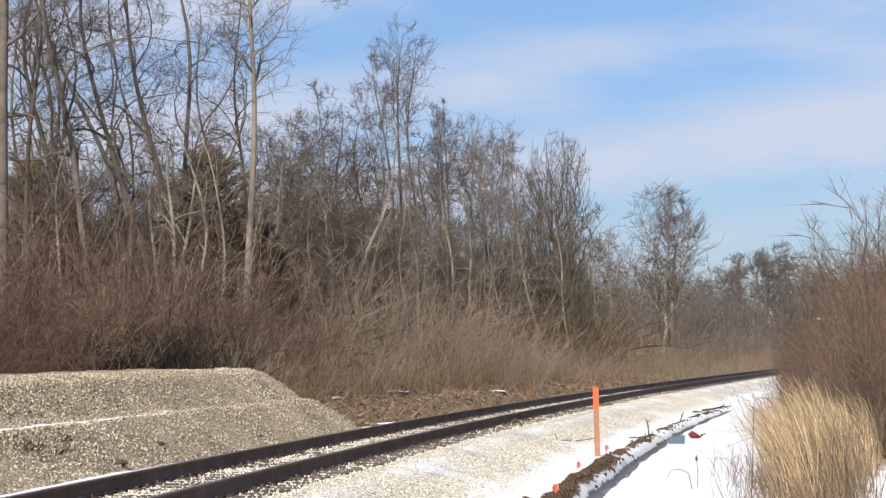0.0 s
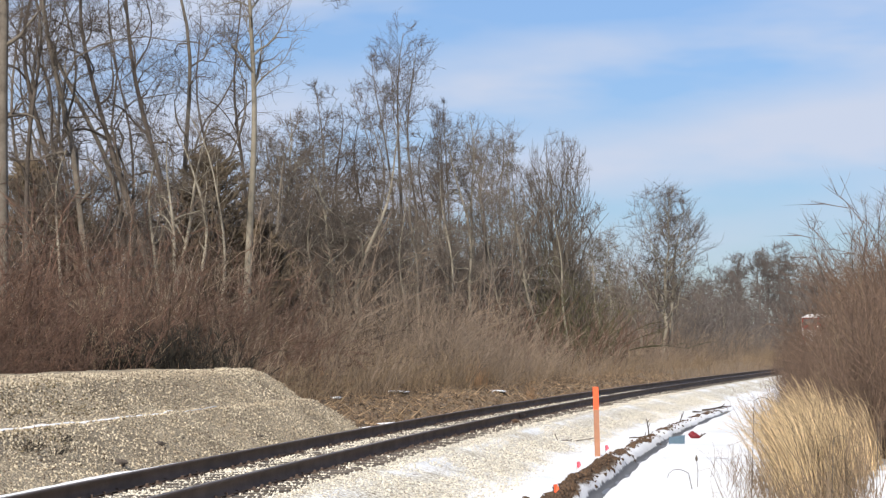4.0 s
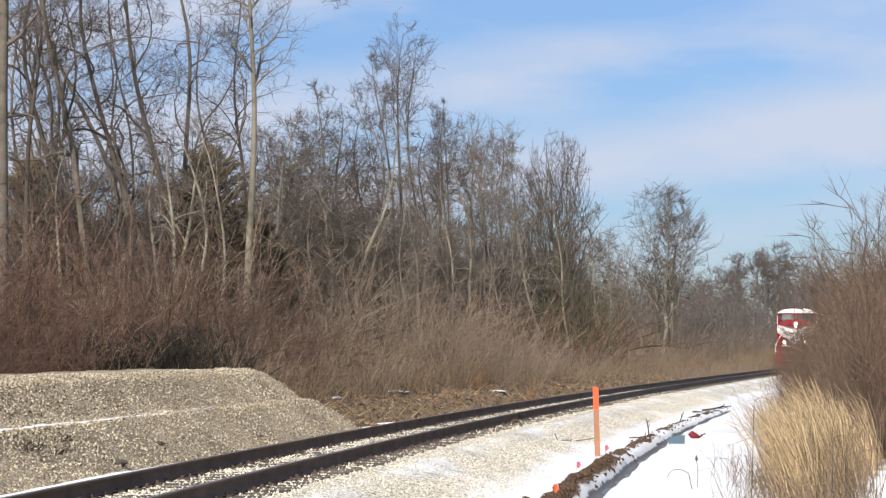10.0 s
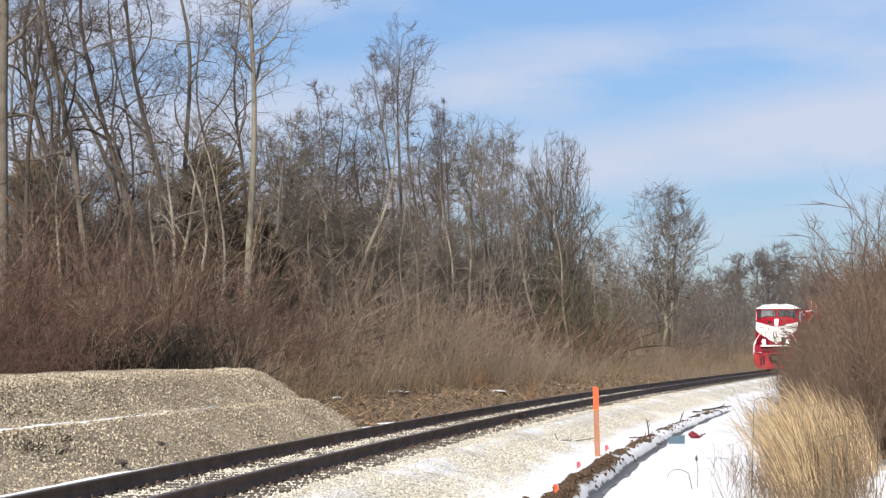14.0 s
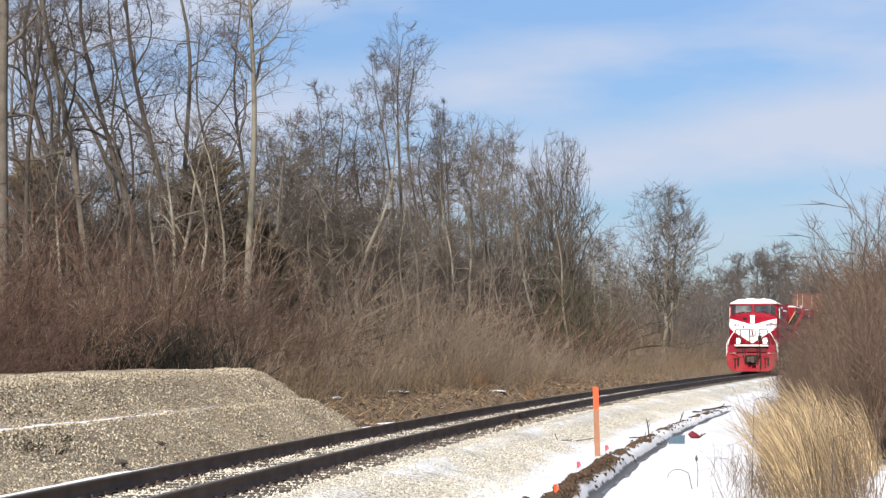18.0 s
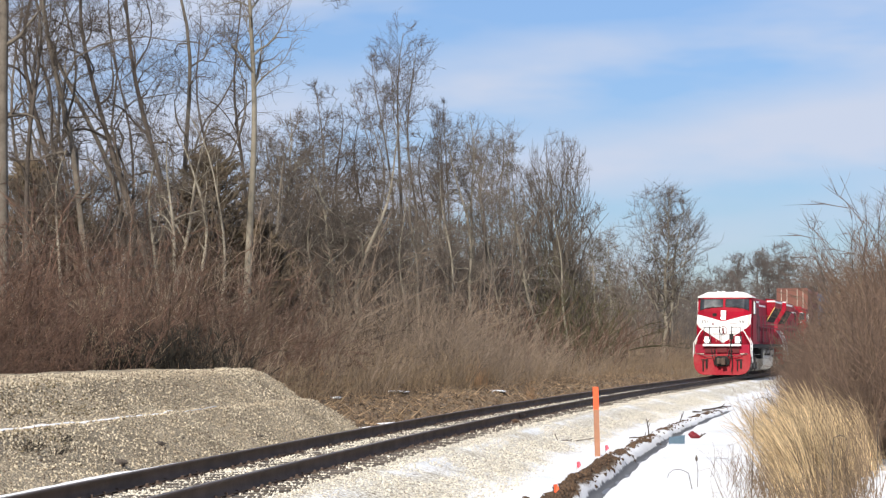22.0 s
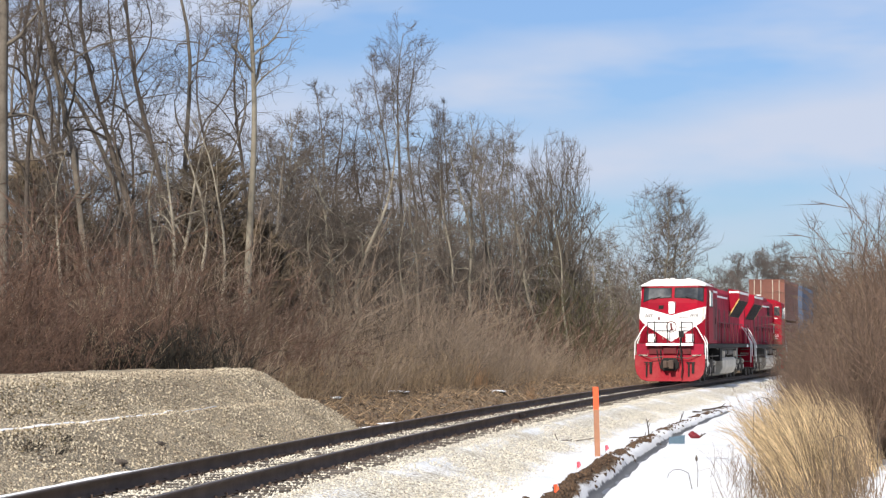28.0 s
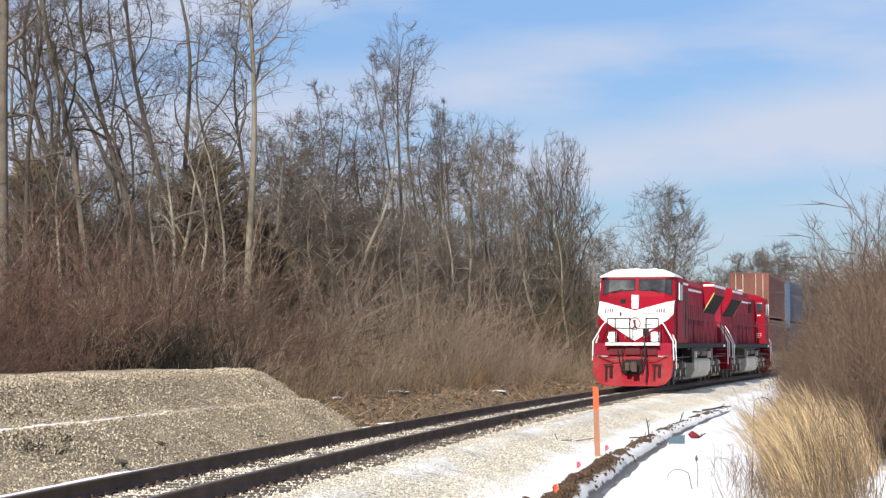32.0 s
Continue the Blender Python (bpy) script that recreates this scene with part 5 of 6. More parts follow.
    bpy.data.meshes.remove(me)
    return bm


def truck(loco, y):
    t = new("truck")
    t.parent = loco
    t.location = (0, y, 0)
    for sx in (-1, 1):
        x = sx * 1.02
        bm = prism(((-2.5, 0.62), (-2.3, 0.95), (-0.7, 0.78), (0.7, 0.78), (2.3, 0.95), (2.5, 0.62), (2.0, 0.42), (0.9, 0.36), (-0.9, 0.36), (-2.0, 0.42)), min(x, x + sx * 0.16), max(x, x + sx * 0.16), "x", 0.02)
        for yy in (-1.85, 0, 1.85):
            rod(bm, (x, yy, 0.56), (x + sx * 0.3, yy, 0.56), 0.19, 12)
            box(bm, min(x + sx * 0.02, x + sx * 0.24), max(x + sx * 0.02, x + sx * 0.24), yy - 0.26, yy + 0.26, 0.42, 0.72)
        for yy in (-0.92, 0.92):
            rod(bm, (x + sx * 0.2, yy, 0.55), (x + sx * 0.2, yy, 1.05), 0.12, 10)
        part("side_frame", bm, M["grime"], t)
        for yy in (-1.32, 1.32):
            part("brake_cylinder", rods([(x + sx * 0.28, yy - 0.22, 0.86), (x + sx * 0.28, yy + 0.22, 0.86)], 0.11, 12), M["tank"], t)
            part("brake_hanger", rods([(x + sx * 0.26, yy + 0.3, 0.9), (x + sx * 0.28, yy + 0.42, 0.5), (x + sx * 0.26, yy + 0.36, 0.25)], 0.03, 6), M["grime"], t)
        for yy in (-2.2, -0.35, 0.35, 2.2):
            bm = bmesh.new()
            for q in range(5):
                rod(bm, (x + sx * 0.2, yy, 0.72 + q * 0.06), (x + sx * 0.2, yy, 0.75 + q * 0.06), 0.09, 10)
            part("coil_spring", bm, M["grime"], t)
        for yy in (-2.62, 2.62):
            part("sand_pipe", rods([(x + sx * 0.1, yy, 1.3), (x + sx * 0.1, yy, 0.5), (x - sx * 0.15, yy * 0.97, 0.2)], 0.025, 6), M["grime"], t)
        for yy in (-1.85, 0, 1.85):
            part("bearing_cap", rods([(x + sx * 0.30, yy, 0.56), (x + sx * 0.325, yy, 0.56)], 0.13, 12), M["tank"], t)
    for yy in (-1.85, 0, 1.85):
        bm = bmesh.new()
        rod(bm, (-0.95, 0, 0), (0.95, 0, 0), 0.09, 10)
        for sx in (-1, 1):
            rod(bm, (sx * 0.70, 0, 0), (sx * 0.84, 0, 0), 0.533, 24)
            rod(bm, (sx * 0.66, 0, 0), (sx * 0.70, 0, 0), 0.56, 24)
            for q in range(4):
                a = q * math.pi / 2
                box(bm, min(sx * 0.84, sx * 0.86), max(sx * 0.84, sx * 0.86), math.cos(a) * 0.3 - 0.06, math.cos(a) * 0.3 + 0.06, math.sin(a) * 0.3 - 0.06, math.sin(a) * 0.3 + 0.06)
        w = part("wheelset", bm, M["grime"], t)
        w.location = (0, yy, 0.535)
        WHEELS.append((w, 0.535))


WHEELS = []


def locomotive():
    lo = thing("locomotive", "red diesel locomotive with a white cab roof and white chevron nose", "locomotive", "locomotives of the train")
    # frame, deck and sill
    bm = boxes((-1.5, 1.5, -11.5, 11.45, 1.58, 1.76), bevel=0.02)
    box(bm, -0.6, 0.6, -11.2, 11.2, 1.05, 1.58)
    part("underframe", bm, M["black"], lo)
    part("walkway", boxes((-1.47, 1.47, -11.4, 11.4, 1.762, 1.79)), M["black"], lo)
    # cab front shell and cab box
    bm = face_panel(((-1.5, 1.79), (1.5, 1.79), (1.5, 4.40), (-1.5, 4.40)), proud=0.0, deep=0.45)
    part("nose", bm, M["red"], lo)
    bm = boxes((-1.30, 1.30, 9.7, 10.6, 1.79, 3.0))
    box(bm, -1.53, 1.53, 7.55, 9.62, 1.79, 4.42, bevel=0.03)
    box(bm, -1.48, 1.48, 9.6, 9.98, 1.79, 4.40)
    part("cab", bm, M["red"], lo)
    bm = prism(((-1.535, 4.405), (1.535, 4.405), (1.50, 4.47), (0.96, 4.73), (-0.96, 4.73), (-1.50, 4.47)), 7.5, 10.14, "y")
    for v in bm.verts:
        if v.co.y > 10 and v.co.z > 4.6:
            v.co.y -= 0.35
    for x, y in ((-0.55, 9.0), (0.15, 9.3), (0.5, 8.6)):
        box(bm, x - 0.09, x + 0.09, y - 0.12, y + 0.12, 4.72, 4.80)
    bmesh.ops.bevel(bm, geom=[e for e in bm.edges if e.calc_length() > 0.6], offset=0.025, segments=2, affect="EDGES")
    part("cab_roof", bm, M["white"], lo, "white roof cap")
    # white chevron over the nose
    part("chevron", face_panel(((-1.5, 3.46), (-1.12, 3.37), (0, 3.06), (1.12, 3.37), (1.5, 3.46), (1.5, 2.92), (1.3, 2.70), (0.03, 1.88), (-0.03, 1.88), (-1.3, 2.70), (-1.5, 2.92))), M["white"], lo, "white chevron panel")
    # windscreens, gaskets
    for sx in (-1, 1):
        o = ((sx * 0.06, 4.34), (sx * 1.38, 4.34), (sx * 1.38, 3.66), (sx * 0.92, 3.82), (sx * 0.06, 3.86))
        w = part("windscreen", face_panel(o if sx < 0 else o[::-1], proud=0.004), M["black"], lo)
        i = ((sx * 0.10, 4.30), (sx * 1.34, 4.30), (sx * 1.34, 3.72), (sx * 0.92, 3.86), (sx * 0.10, 3.90))
        part("pane", face_panel(i if sx < 0 else i[::-1], proud=0.012), M["glass"], w)
        bm = rods([(sx * 0.95, face_y(0.95, 3.78) + 0.05, 3.78), (sx * 0.55, face_y(0.55, 3.95) + 0.04, 3.93)], 0.012, 6)
        part("wiper", bm, M["black"], w)
    for sx in (-1, 1):
        x0, x1 = sorted((sx * 1.525, sx * 1.54))
        w = part("side_window", boxes((x0, x1, 7.95, 9.35, 3.45, 4.2), bevel=0.005), M["black"], lo)
        x0, x1 = sorted((sx * 1.535, sx * 1.547))
        for y0, y1 in ((8.0, 8.62), (8.68, 9.3)):
            part("pane", boxes((x0, x1, y0, y1, 3.5, 4.15)), M["glass"], w)
        x0, x1 = sorted((sx * 1.56, sx * 1.605))
        part("wind_deflector", boxes((x0, x1, 9.40, 9.43, 3.5, 4.2), bevel=0.008), M["white"], lo)
    # headlight, nose vent box, ditch lamps
    h = part("headlight", boxes((-0.14, 0.14, face_y(0, 3.4) - 0.35, face_y(0, 3.15) + 0.02, 3.13, 3.68), bevel=0.03), M["white"], lo, "white twin headlight housing")
    for z in (3.28, 3.53):
        part("lens", rods([(0, face_y(0, 3.15), z), (0, face_y(0, 3.15) + 0.04, z)], 0.10, 16), M["lamp"], h, "lit lamp")
    part("nose_vent", boxes((0.40, 0.62, face_y(0.5, 3.5) - 0.15, face_y(0.5, 3.4) + 0.05, 3.28, 3.52), bevel=0.015), M["black"], lo)
    for sx in (-1, 1):
        d = part("ditch_light", boxes((sx * 0.86 - 0.17, sx * 0.86 + 0.17, 11.16, 11.4, 1.84, 2.22), bevel=0.03), M["white"], lo, "white ditch light box")
        part("lens", rods([(sx * 0.86, 11.4, 2.03), (sx * 0.86, 11.44, 2.03)], 0.12, 16), M["lamp"], d, "lit lamp")
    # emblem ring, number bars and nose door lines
    bm = bmesh.new()
    for q in range(20):
        a, b = q * math.tau / 20, (q + 1) * math.tau / 20
        rod(bm, (0.22 * math.cos(a), face_y(0, 2.5) + 0.008, 2.54 + 0.24 * math.sin(a)), (0.22 * math.cos(b), face_y(0, 2.5) + 0.008, 2.54 + 0.24 * math.sin(b)), 0.018, 5)
    prism(((-0.11, 2.38), (0.07, 2.38), (0.06, 2.43), (0.02, 2.43), (0.07, 2.70), (-0.05, 2.70), (-0.06, 2.65), (-0.03, 2.65), (-0.06, 2.43), (-0.10, 2.43)), face_y(0, 2.5) + 0.004, face_y(0, 2.5) + 0.016, "y", bm=bm)
    part("emblem", bm, M["maroon"], lo, "round emblem")
    for sx in (-1, 1):
        for k in range(4):
            x0, x1 = sorted((sx * (0.86 + k * 0.09), sx * (0.91 + k * 0.09)))
            part("number_bar", face_panel(((x0, 2.98), (x1, 2.98), (x1, 3.14), (x0, 3.14)), proud=0.012), M["grime"], lo)
    for x0, x1, z0, z1, what in ((0.52, 0.60, 2.84, 3.0, "maroon"), (-0.78, -0.34, 2.94, 2.965, "grime"), (-0.72, -0.36, 2.50, 2.525, "grime"), (-0.15, 0.12, 2.02, 2.05, "tank"), (0.84, 1.26, 3.17, 3.185, "tank"), (0.84, 1.26, 2.93, 2.945, "tank"), (-1.26, -0.84, 3.17, 3.185, "tank"), (-1.26, -0.84, 2.93, 2.945, "tank")):
        part("nose_mark", face_panel(((x0, z0), (x1, z0), (x1, z1), (x0, z1)), proud=0.011), M[what], lo)
    # Grey strip paints the shade of the corner turned from the sun.
    part("chevron_band", face_panel(((-1.46, 3.43), (-1.36, 3.41), (-1.36, 2.80), (-1.46, 2.90)), proud=0.010), M["tank"], lo, "grey band on the white chevron")
    for x in (-0.38, 0.38):
        part("nose_door_seam", boxes((x - 0.008, x + 0.008, 11.01, 11.03, 1.95, 3.0)), M["tank"], lo)
    # anticlimber, end sheet, plow, coupler
    part("anticlimber", boxes((-1.06, 1.06, 11.3, 11.72, 1.68, 1.80), bevel=0.02), M["white"], lo, "white anticlimber ledge")
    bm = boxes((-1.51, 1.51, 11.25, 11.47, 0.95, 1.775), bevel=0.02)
    part("end_sheet", bm, M["red_toned"], lo)
    bm = boxes((-0.95, -0.35, 11.4, 11.54, 1.3, 1.62), (0.35, 0.95, 11.4, 11.54, 1.3, 1.62), (-0.3, 0.3, 11.4, 11.58, 1.32, 1.6), bevel=0.03)
    part("buffer_box", bm, M["maroon"], lo)
    for x, dx in ((-0.55, 0.12), (-0.4, 0.1), (0.42, -0.1), (0.58, -0.14)):
        part("air_hose", rods([(x, 11.62, 1.5), (x + dx * 0.4, 11.75, 1.2), (x + dx, 11.8, 0.9), (x + dx * 1.4, 11.78, 0.62)], 0.025, 6), M["black"], lo)
    bm = prism(((-1.58, 1.28), (-1.0, 1.2), (0, 1.26), (1.0, 1.2), (1.58, 1.28), (1.58, 0.75), (1.5, 0.42), (1.3, 0.18), (1.0, 0.09), (-1.0, 0.09), (-1.3, 0.18), (-1.5, 0.42), (-1.58, 0.75)), 11.42, 11.6, "y", 0.03)
    for v in bm.verts:
        v.co.y += 0.32 * max(0, 1 - abs(v.co.x) / 1.6) * max(0, 1.2 - v.co.z)
    part("plow", bm, M["red_dusty"], lo, "dusty red snow plow with rounded corners")
    for sx in (-1, 1):
        bm = boxes((sx * 0.95 - 0.2, sx * 0.95 + 0.2, 11.69, 11.72, 0.92, 0.96), (sx * 0.95 - 0.16, sx * 0.95 - 0.05, 11.69, 11.74, 0.45, 0.92), (sx * 0.95 + 0.05, sx * 0.95 + 0.12, 11.69, 11.74, 0.3, 0.92), bevel=0.005)
        part("plow_door", bm, M["black"], lo)
    bm = prism(((-0.40, 0.72), (-0.26, 0.56), (0.26, 0.56), (0.40, 0.72), (0.40, 0.98), (0.26, 1.14), (-0.26, 1.14), (-0.40, 0.98)), 11.6, 11.79, "y", 0.03)
    part("coupler_pocket", bm, M["black"], lo)
    bm = boxes((-0.14, 0.14, 11.7, 12.02, 0.72, 1.0), (-0.24, -0.02, 11.95, 12.2, 0.66, 1.05), (0.06, 0.24, 11.95, 12.14, 0.7, 1.02), bevel=0.03)
    part("coupler", bm, M["rail"], lo, "dark rusty knuckle coupler")
    part("jumper_cable", rods([(-0.52, 11.78, 2.2), (-0.5, 11.8, 1.7), (-0.56, 11.86, 1.2), (-0.6, 11.9, 0.7), (-0.55, 11.86, 0.25)], 0.028, 6), M["black"], lo)
    part("cable_socket", boxes((-0.64, -0.42, 11.62, 11.78, 2.06, 2.34), bevel=0.02), M["black"], lo)
    for x in (-0.9, 0.9):
        part("cut_lever", rods([(x * 1.55, 11.66, 1.30), (x * 0.9, 11.78, 1.12), (x * 0.3, 11.82, 1.2)], 0.018, 6), M["grime"], lo)
    for y, lab in ((-11.5, -1),):
        part("rear_end_sheet", boxes((-1.5, 1.5, -11.6, -11.45, 0.5, 1.6), bevel=0.03), M["red"], lo)
        part("rear_coupler", boxes((-0.14, 0.14, -12.2, -11.5, 0.72, 1.0), bevel=0.03), M["grime"], lo)
    # corner steps and their rails
    for sx in (-1, 1):
        for sy in (-1, 1):
            bm = bmesh.new()
            for z in (0.45, 0.8, 1.15, 1.45):
                x0, x1 = sorted((sx * 1.05, sx * 1.56))
                y0, y1 = sorted((sy * 10.75, sy * 11.3))
                box(bm, x0, x1, y0, y1, z, z + 0.04)
            part("steps", bm, M["grime"], lo)
            rail = rods([(sx * 1.02, sy * 11.3, 2.72), (sx * 1.24, sy * 11.42, 2.45), (sx * 1.58, sy * 11.5, 1.85), (sx * 1.6, sy * 11.5, 1.1)], 0.027)
            part("step_handrail", rods([(sx * 1.12, sy * 10.8, 2.72), (sx * 1.30, sy * 10.75, 2.45), (sx * 1.58, sy * 10.7, 1.85), (sx * 1.6, sy * 10.7, 0.75)], 0.027), M["white"], lo, "white bent handrail")
            part("step_handrail", rail, M["white"], lo, "white bent handrail")
            bm = boxes((min(sx * 1.0, sx * 1.4), max(sx * 1.0, sx * 1.4), min(sy * 11.3, sy * 11.62), max(sy * 11.3, sy * 11.62), 1.24, 1.28), bevel=0.005)
            part("step_edge", bm, M["tank"], lo)
    # front safety rail
    bm = rods([(-1.0, 11.5, 1.8), (-1.0, 11.5, 2.74), (-0.52, 11.5, 2.74)], 0.022)
    rods([(1.0, 11.5, 1.8), (1.0, 11.5, 2.74), (0.1, 11.5, 2.74)], 0.022, bm=bm)
    for x in (-0.52, 0.12, 0.7):
        rods([(x, 11.5, 1.8), (x, 11.5, 2.78)], 0.024, bm=bm)
    rods([(-0.9, 11.5, 2.35), (0.5, 11.5, 2.35)], 0.012, bm=bm)
    part("front_handrail", bm, M["black"], lo)
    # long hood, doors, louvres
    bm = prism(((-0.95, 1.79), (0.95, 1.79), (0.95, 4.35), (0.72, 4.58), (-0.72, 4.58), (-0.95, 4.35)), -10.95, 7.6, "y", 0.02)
    part("long_hood", bm, M["red_toned"], lo, "weathered dark red engine hood")
    part("cab_rear_cabinet", boxes((-1.46, 0.94, 5.2, 7.58, 1.79, 4.42), bevel=0.03), M["red_toned"], lo)
    for y in (5.35, 6.45):
        d = part("cabinet_door", boxes((-1.472, -1.46, y, y + 0.95, 1.95, 3.9), bevel=0.004), M["maroon"], lo)
        part("latch", boxes((-1.49, -1.472, y + 0.8, y + 0.86, 2.7, 3.0)), M["black"], d)
    part("cabinet_stripe", boxes((-1.466, -1.46, 5.25, 7.5, 4.18, 4.28)), M["white"], lo)
    # the cab's back wall beside the narrow hood: door with a window, notice plates
    w = part("cab_rear_door", boxes((0.99, 1.47, 7.53, 7.549, 1.85, 4.34), bevel=0.008), M["red"], lo)
    part("pane", boxes((1.04, 1.42, 7.515, 7.53, 3.66, 4.24), bevel=0.02), M["glass"], w, "dark rounded door window")
    part("door_grab", rods([(1.03, 7.50, 2.5), (1.03, 7.50, 3.1)], 0.018, 6), M["white"], w)
    for x0, x1, z0, z1 in ((1.08, 1.3, 3.46, 3.52), (1.06, 1.34, 2.38, 2.42), (1.06, 1.34, 2.28, 2.31), (1.06, 1.28, 2.16, 2.20)):
        part("notice_plate", boxes((x0, x1, 7.52, 7.53, z0, z1)), M["white"], w)
    for sx in (-1, 1):
        for k in range(13):
            y = -5.6 + k * 0.82
            x0, x1 = sorted((sx * 0.952, sx * 0.975))
            d = part("hood_door", boxes((x0, x1, y, y + 0.74, 1.9, 3.5), bevel=0.006), M["red_toned" if k % 3 else "maroon"], lo)
            x0, x1 = sorted((sx * 0.975, sx * 0.995))
            part("latch", boxes((x0, x1, y + 0.62, y + 0.68, 2.6, 2.85)), M["black"], d)
        x0, x1 = sorted((sx * 0.952, sx * 0.966))
        part("side_stripe", boxes((x0, x1, -4.4, 5.1, 4.10, 4.2)), M["white"], lo)
        # intake and flared radiator
        part("air_intake", boxes(*[(min(sx * 0.952, sx * 0.99), max(sx * 0.952, sx * 0.99), 3.4, 5.0, 3.6 + i * 0.07, 3.65 + i * 0.07) for i in range(8)]), M["grille"], lo)
        f = prism(((sx * 0.9, 3.15), (sx * 1.5, 4.15), (sx * 1.5, 4.60), (sx * 0.9, 4.68)), -10.6, -5.4, "y", 0.015)
        r = part("radiator", f, M["red"], lo, "flared radiator with dark grille")
        n = Vector((sx * 0.9, 0, -0.6)).normalized() * 0.012
        bm = prism([(sx * 0.95 + n.x, 3.23 + n.z), (sx * 1.46 + n.x, 4.08 + n.z), (sx * 1.46 + n.x * 2.5, 4.08 + n.z * 2.5), (sx * 0.95 + n.x * 2.5, 3.23 + n.z * 2.5)], -10.4, -5.6, "y")
        part("grille", bm, M["grille"], r)
        x0, x1 = sorted((sx * 1.5, sx * 1.512))
        part("radiator_edge", rods([(sx * 0.95, -5.37, 3.25), (sx * 1.49, -5.37, 4.15)], 0.03, 6), M["gold"], r)
        part("radiator_stripe", boxes((x0, x1, -10.55, -5.45, 4.42, 4.54), (min(sx * 0.96, sx * 1.48), max(sx * 0.96, sx * 1.48), -5.4, -5.385, 4.46, 4.56)), M["white"], r)
    for y in (-9.6, -8.0, -6.4):
        bm = rods([(0, y, 4.5), (0, y, 4.72)], 0.68, 24)
        part("roof_fan", bm, M["grime"], lo)
    part("dynamic_brake", boxes((-0.85, 0.85, 1.0, 4.6, 4.5, 4.72), bevel=0.05), M["red"], lo)
    part("exhaust", boxes((-0.25, 0.25, -1.6, -0.6, 4.5, 4.82), bevel=0.03), M["black"], lo)
    bm = rods([(0.3, 6.4, 4.4), (0.3, 6.4, 4.66)], 0.03)
    for k, dx in enumerate((-0.12, 0.0, 0.12)):
        bmesh.ops.create_cone(bm, cap_ends=True, segments=10, radius1=0.03, radius2=0.09, depth=0.45, matrix=Matrix.Translation((0.3 + dx, 6.6, 4.68 + 0.04 * k)) @ Matrix.Rotation(-math.pi / 2, 4, "X"))
    part("horn", bm, M["steel"], lo)
    # side rails along the walkway
    for sx in (-1, 1):
        bm = rods([(sx * 1.44, -10.6, 2.8), (sx * 1.44, 5.1, 2.8)], 0.02)
        for k in range(9):
            rods([(sx * 1.44, -10.6 + k * 1.96, 1.78), (sx * 1.44, -10.6 + k * 1.96, 2.8)], 0.02, bm=bm)
        part("side_handrail", bm, M["maroon"], lo)
        for y in (-10.2, 9.9):
            x0, x1 = sorted((sx * 1.49, sx * 1.51))
            part("sill_plate", boxes((x0, x1, y, y + 0.8, 1.6, 1.74)), M["white"], lo)
    # tank, reservoirs, trucks
    bm = prism(((-1.4, 1.1), (1.4, 1.1), (1.5, 0.98), (1.5, 0.6), (1.36, 0.32), (1.0, 0.2), (-1.0, 0.2), (-1.36, 0.32), (-1.5, 0.6), (-1.5, 0.98)), -3.3, 3.3, "y", 0.05)
    part("fuel_tank", bm, M["tank"], lo, "pale grimy fuel tank")
    part("equipment_core", boxes((-0.95, 0.95, -4.4, 4.4, 1.11, 1.57)), M["black"], lo)
    for sx in (-1, 1):
        part("air_reservoir", rods([(sx * 1.24, -2.9, 1.36), (sx * 1.24, -0.4, 1.36)], 0.17, 14), M["grime"], lo)
        part("air_reservoir", rods([(sx * 1.24, 0.2, 1.36), (sx * 1.24, 2.6, 1.36)], 0.17, 14), M["grime"], lo)
        x0, x1 = sorted((sx * 1.0, sx * 1.5))
        part("battery_box", boxes((x0, x1, 3.5, 4.35, 0.95, 1.56), bevel=0.02), M["black"], lo)
        part("filter_box", boxes((x0, x1, -4.3, -3.5, 1.0, 1.56), bevel=0.02), M["grime"], lo)
        x0, x1 = sorted((sx * 1.38, sx * 1.53))
        for y in (2.75, 2.95, -3.1):
            part("gauge_box", boxes((x0, x1, y - 0.07, y + 0.07, 1.12, 1.42), bevel=0.01), M["tank"], lo)
        for z, lo_y, hi_y in ((1.53, -5.0, 5.2), (1.2, 3.4, 9.6), (1.16, -9.6, -3.4)):
            part("brake_pipe", rods([(sx * 1.42, lo_y, z), (sx * 1.42, hi_y, z)], 0.022, 6), M["grime"], lo)
    truck(lo, 7.1)
    truck(lo, -7.1)
    return lo


lead = locomotive()
trail = copy_thing(lead, Matrix())
tagged(trail, "red diesel locomotive coupled backwards behind the leading one")
for ob in trail.children_recursive:
    if ob.name.startswith("cab_roof"):
        ob.material_slots[0].link = "OBJECT"
        ob.material_slots[0].material = M["red"]
        tagged(ob, "red roof cap")
    if ob.name.startswith("wheelset"):
        WHEELS.append((ob, -0.535))


# ================= wagons and containers =================
def container(material, label):
    c = thing("shipping_container", label, "container", "stacked containers")
    L, W, H = 12.19, 1.219, 2.90
    bm = boxes((-W + 0.03, W - 0.03, -L / 2 + 0.03, L / 2 - 0.03, 0.12, H - 0.03))
    part("shell", bm, material, c)
    for sx in (-1, 1):
        bm = bmesh.new()
        n = 40
        for k in range(n):
            y = -L / 2 + 0.2 + k * (L - 0.4) / n
            box(bm, min(sx * (W - 0.03), sx * (W - 0.005)), max(sx * (W - 0.03), sx * (W - 0.005)), y, y + 0.16, 0.2, H - 0.15)
        part("side_ribs", bm, material, c)
        for sy in (-1, 1):
            x0, x1 = sorted((sx * (W - 0.14), sx * W))
            y0, y1 = sorted((sy * (L / 2 - 0.14), sy * L / 2))
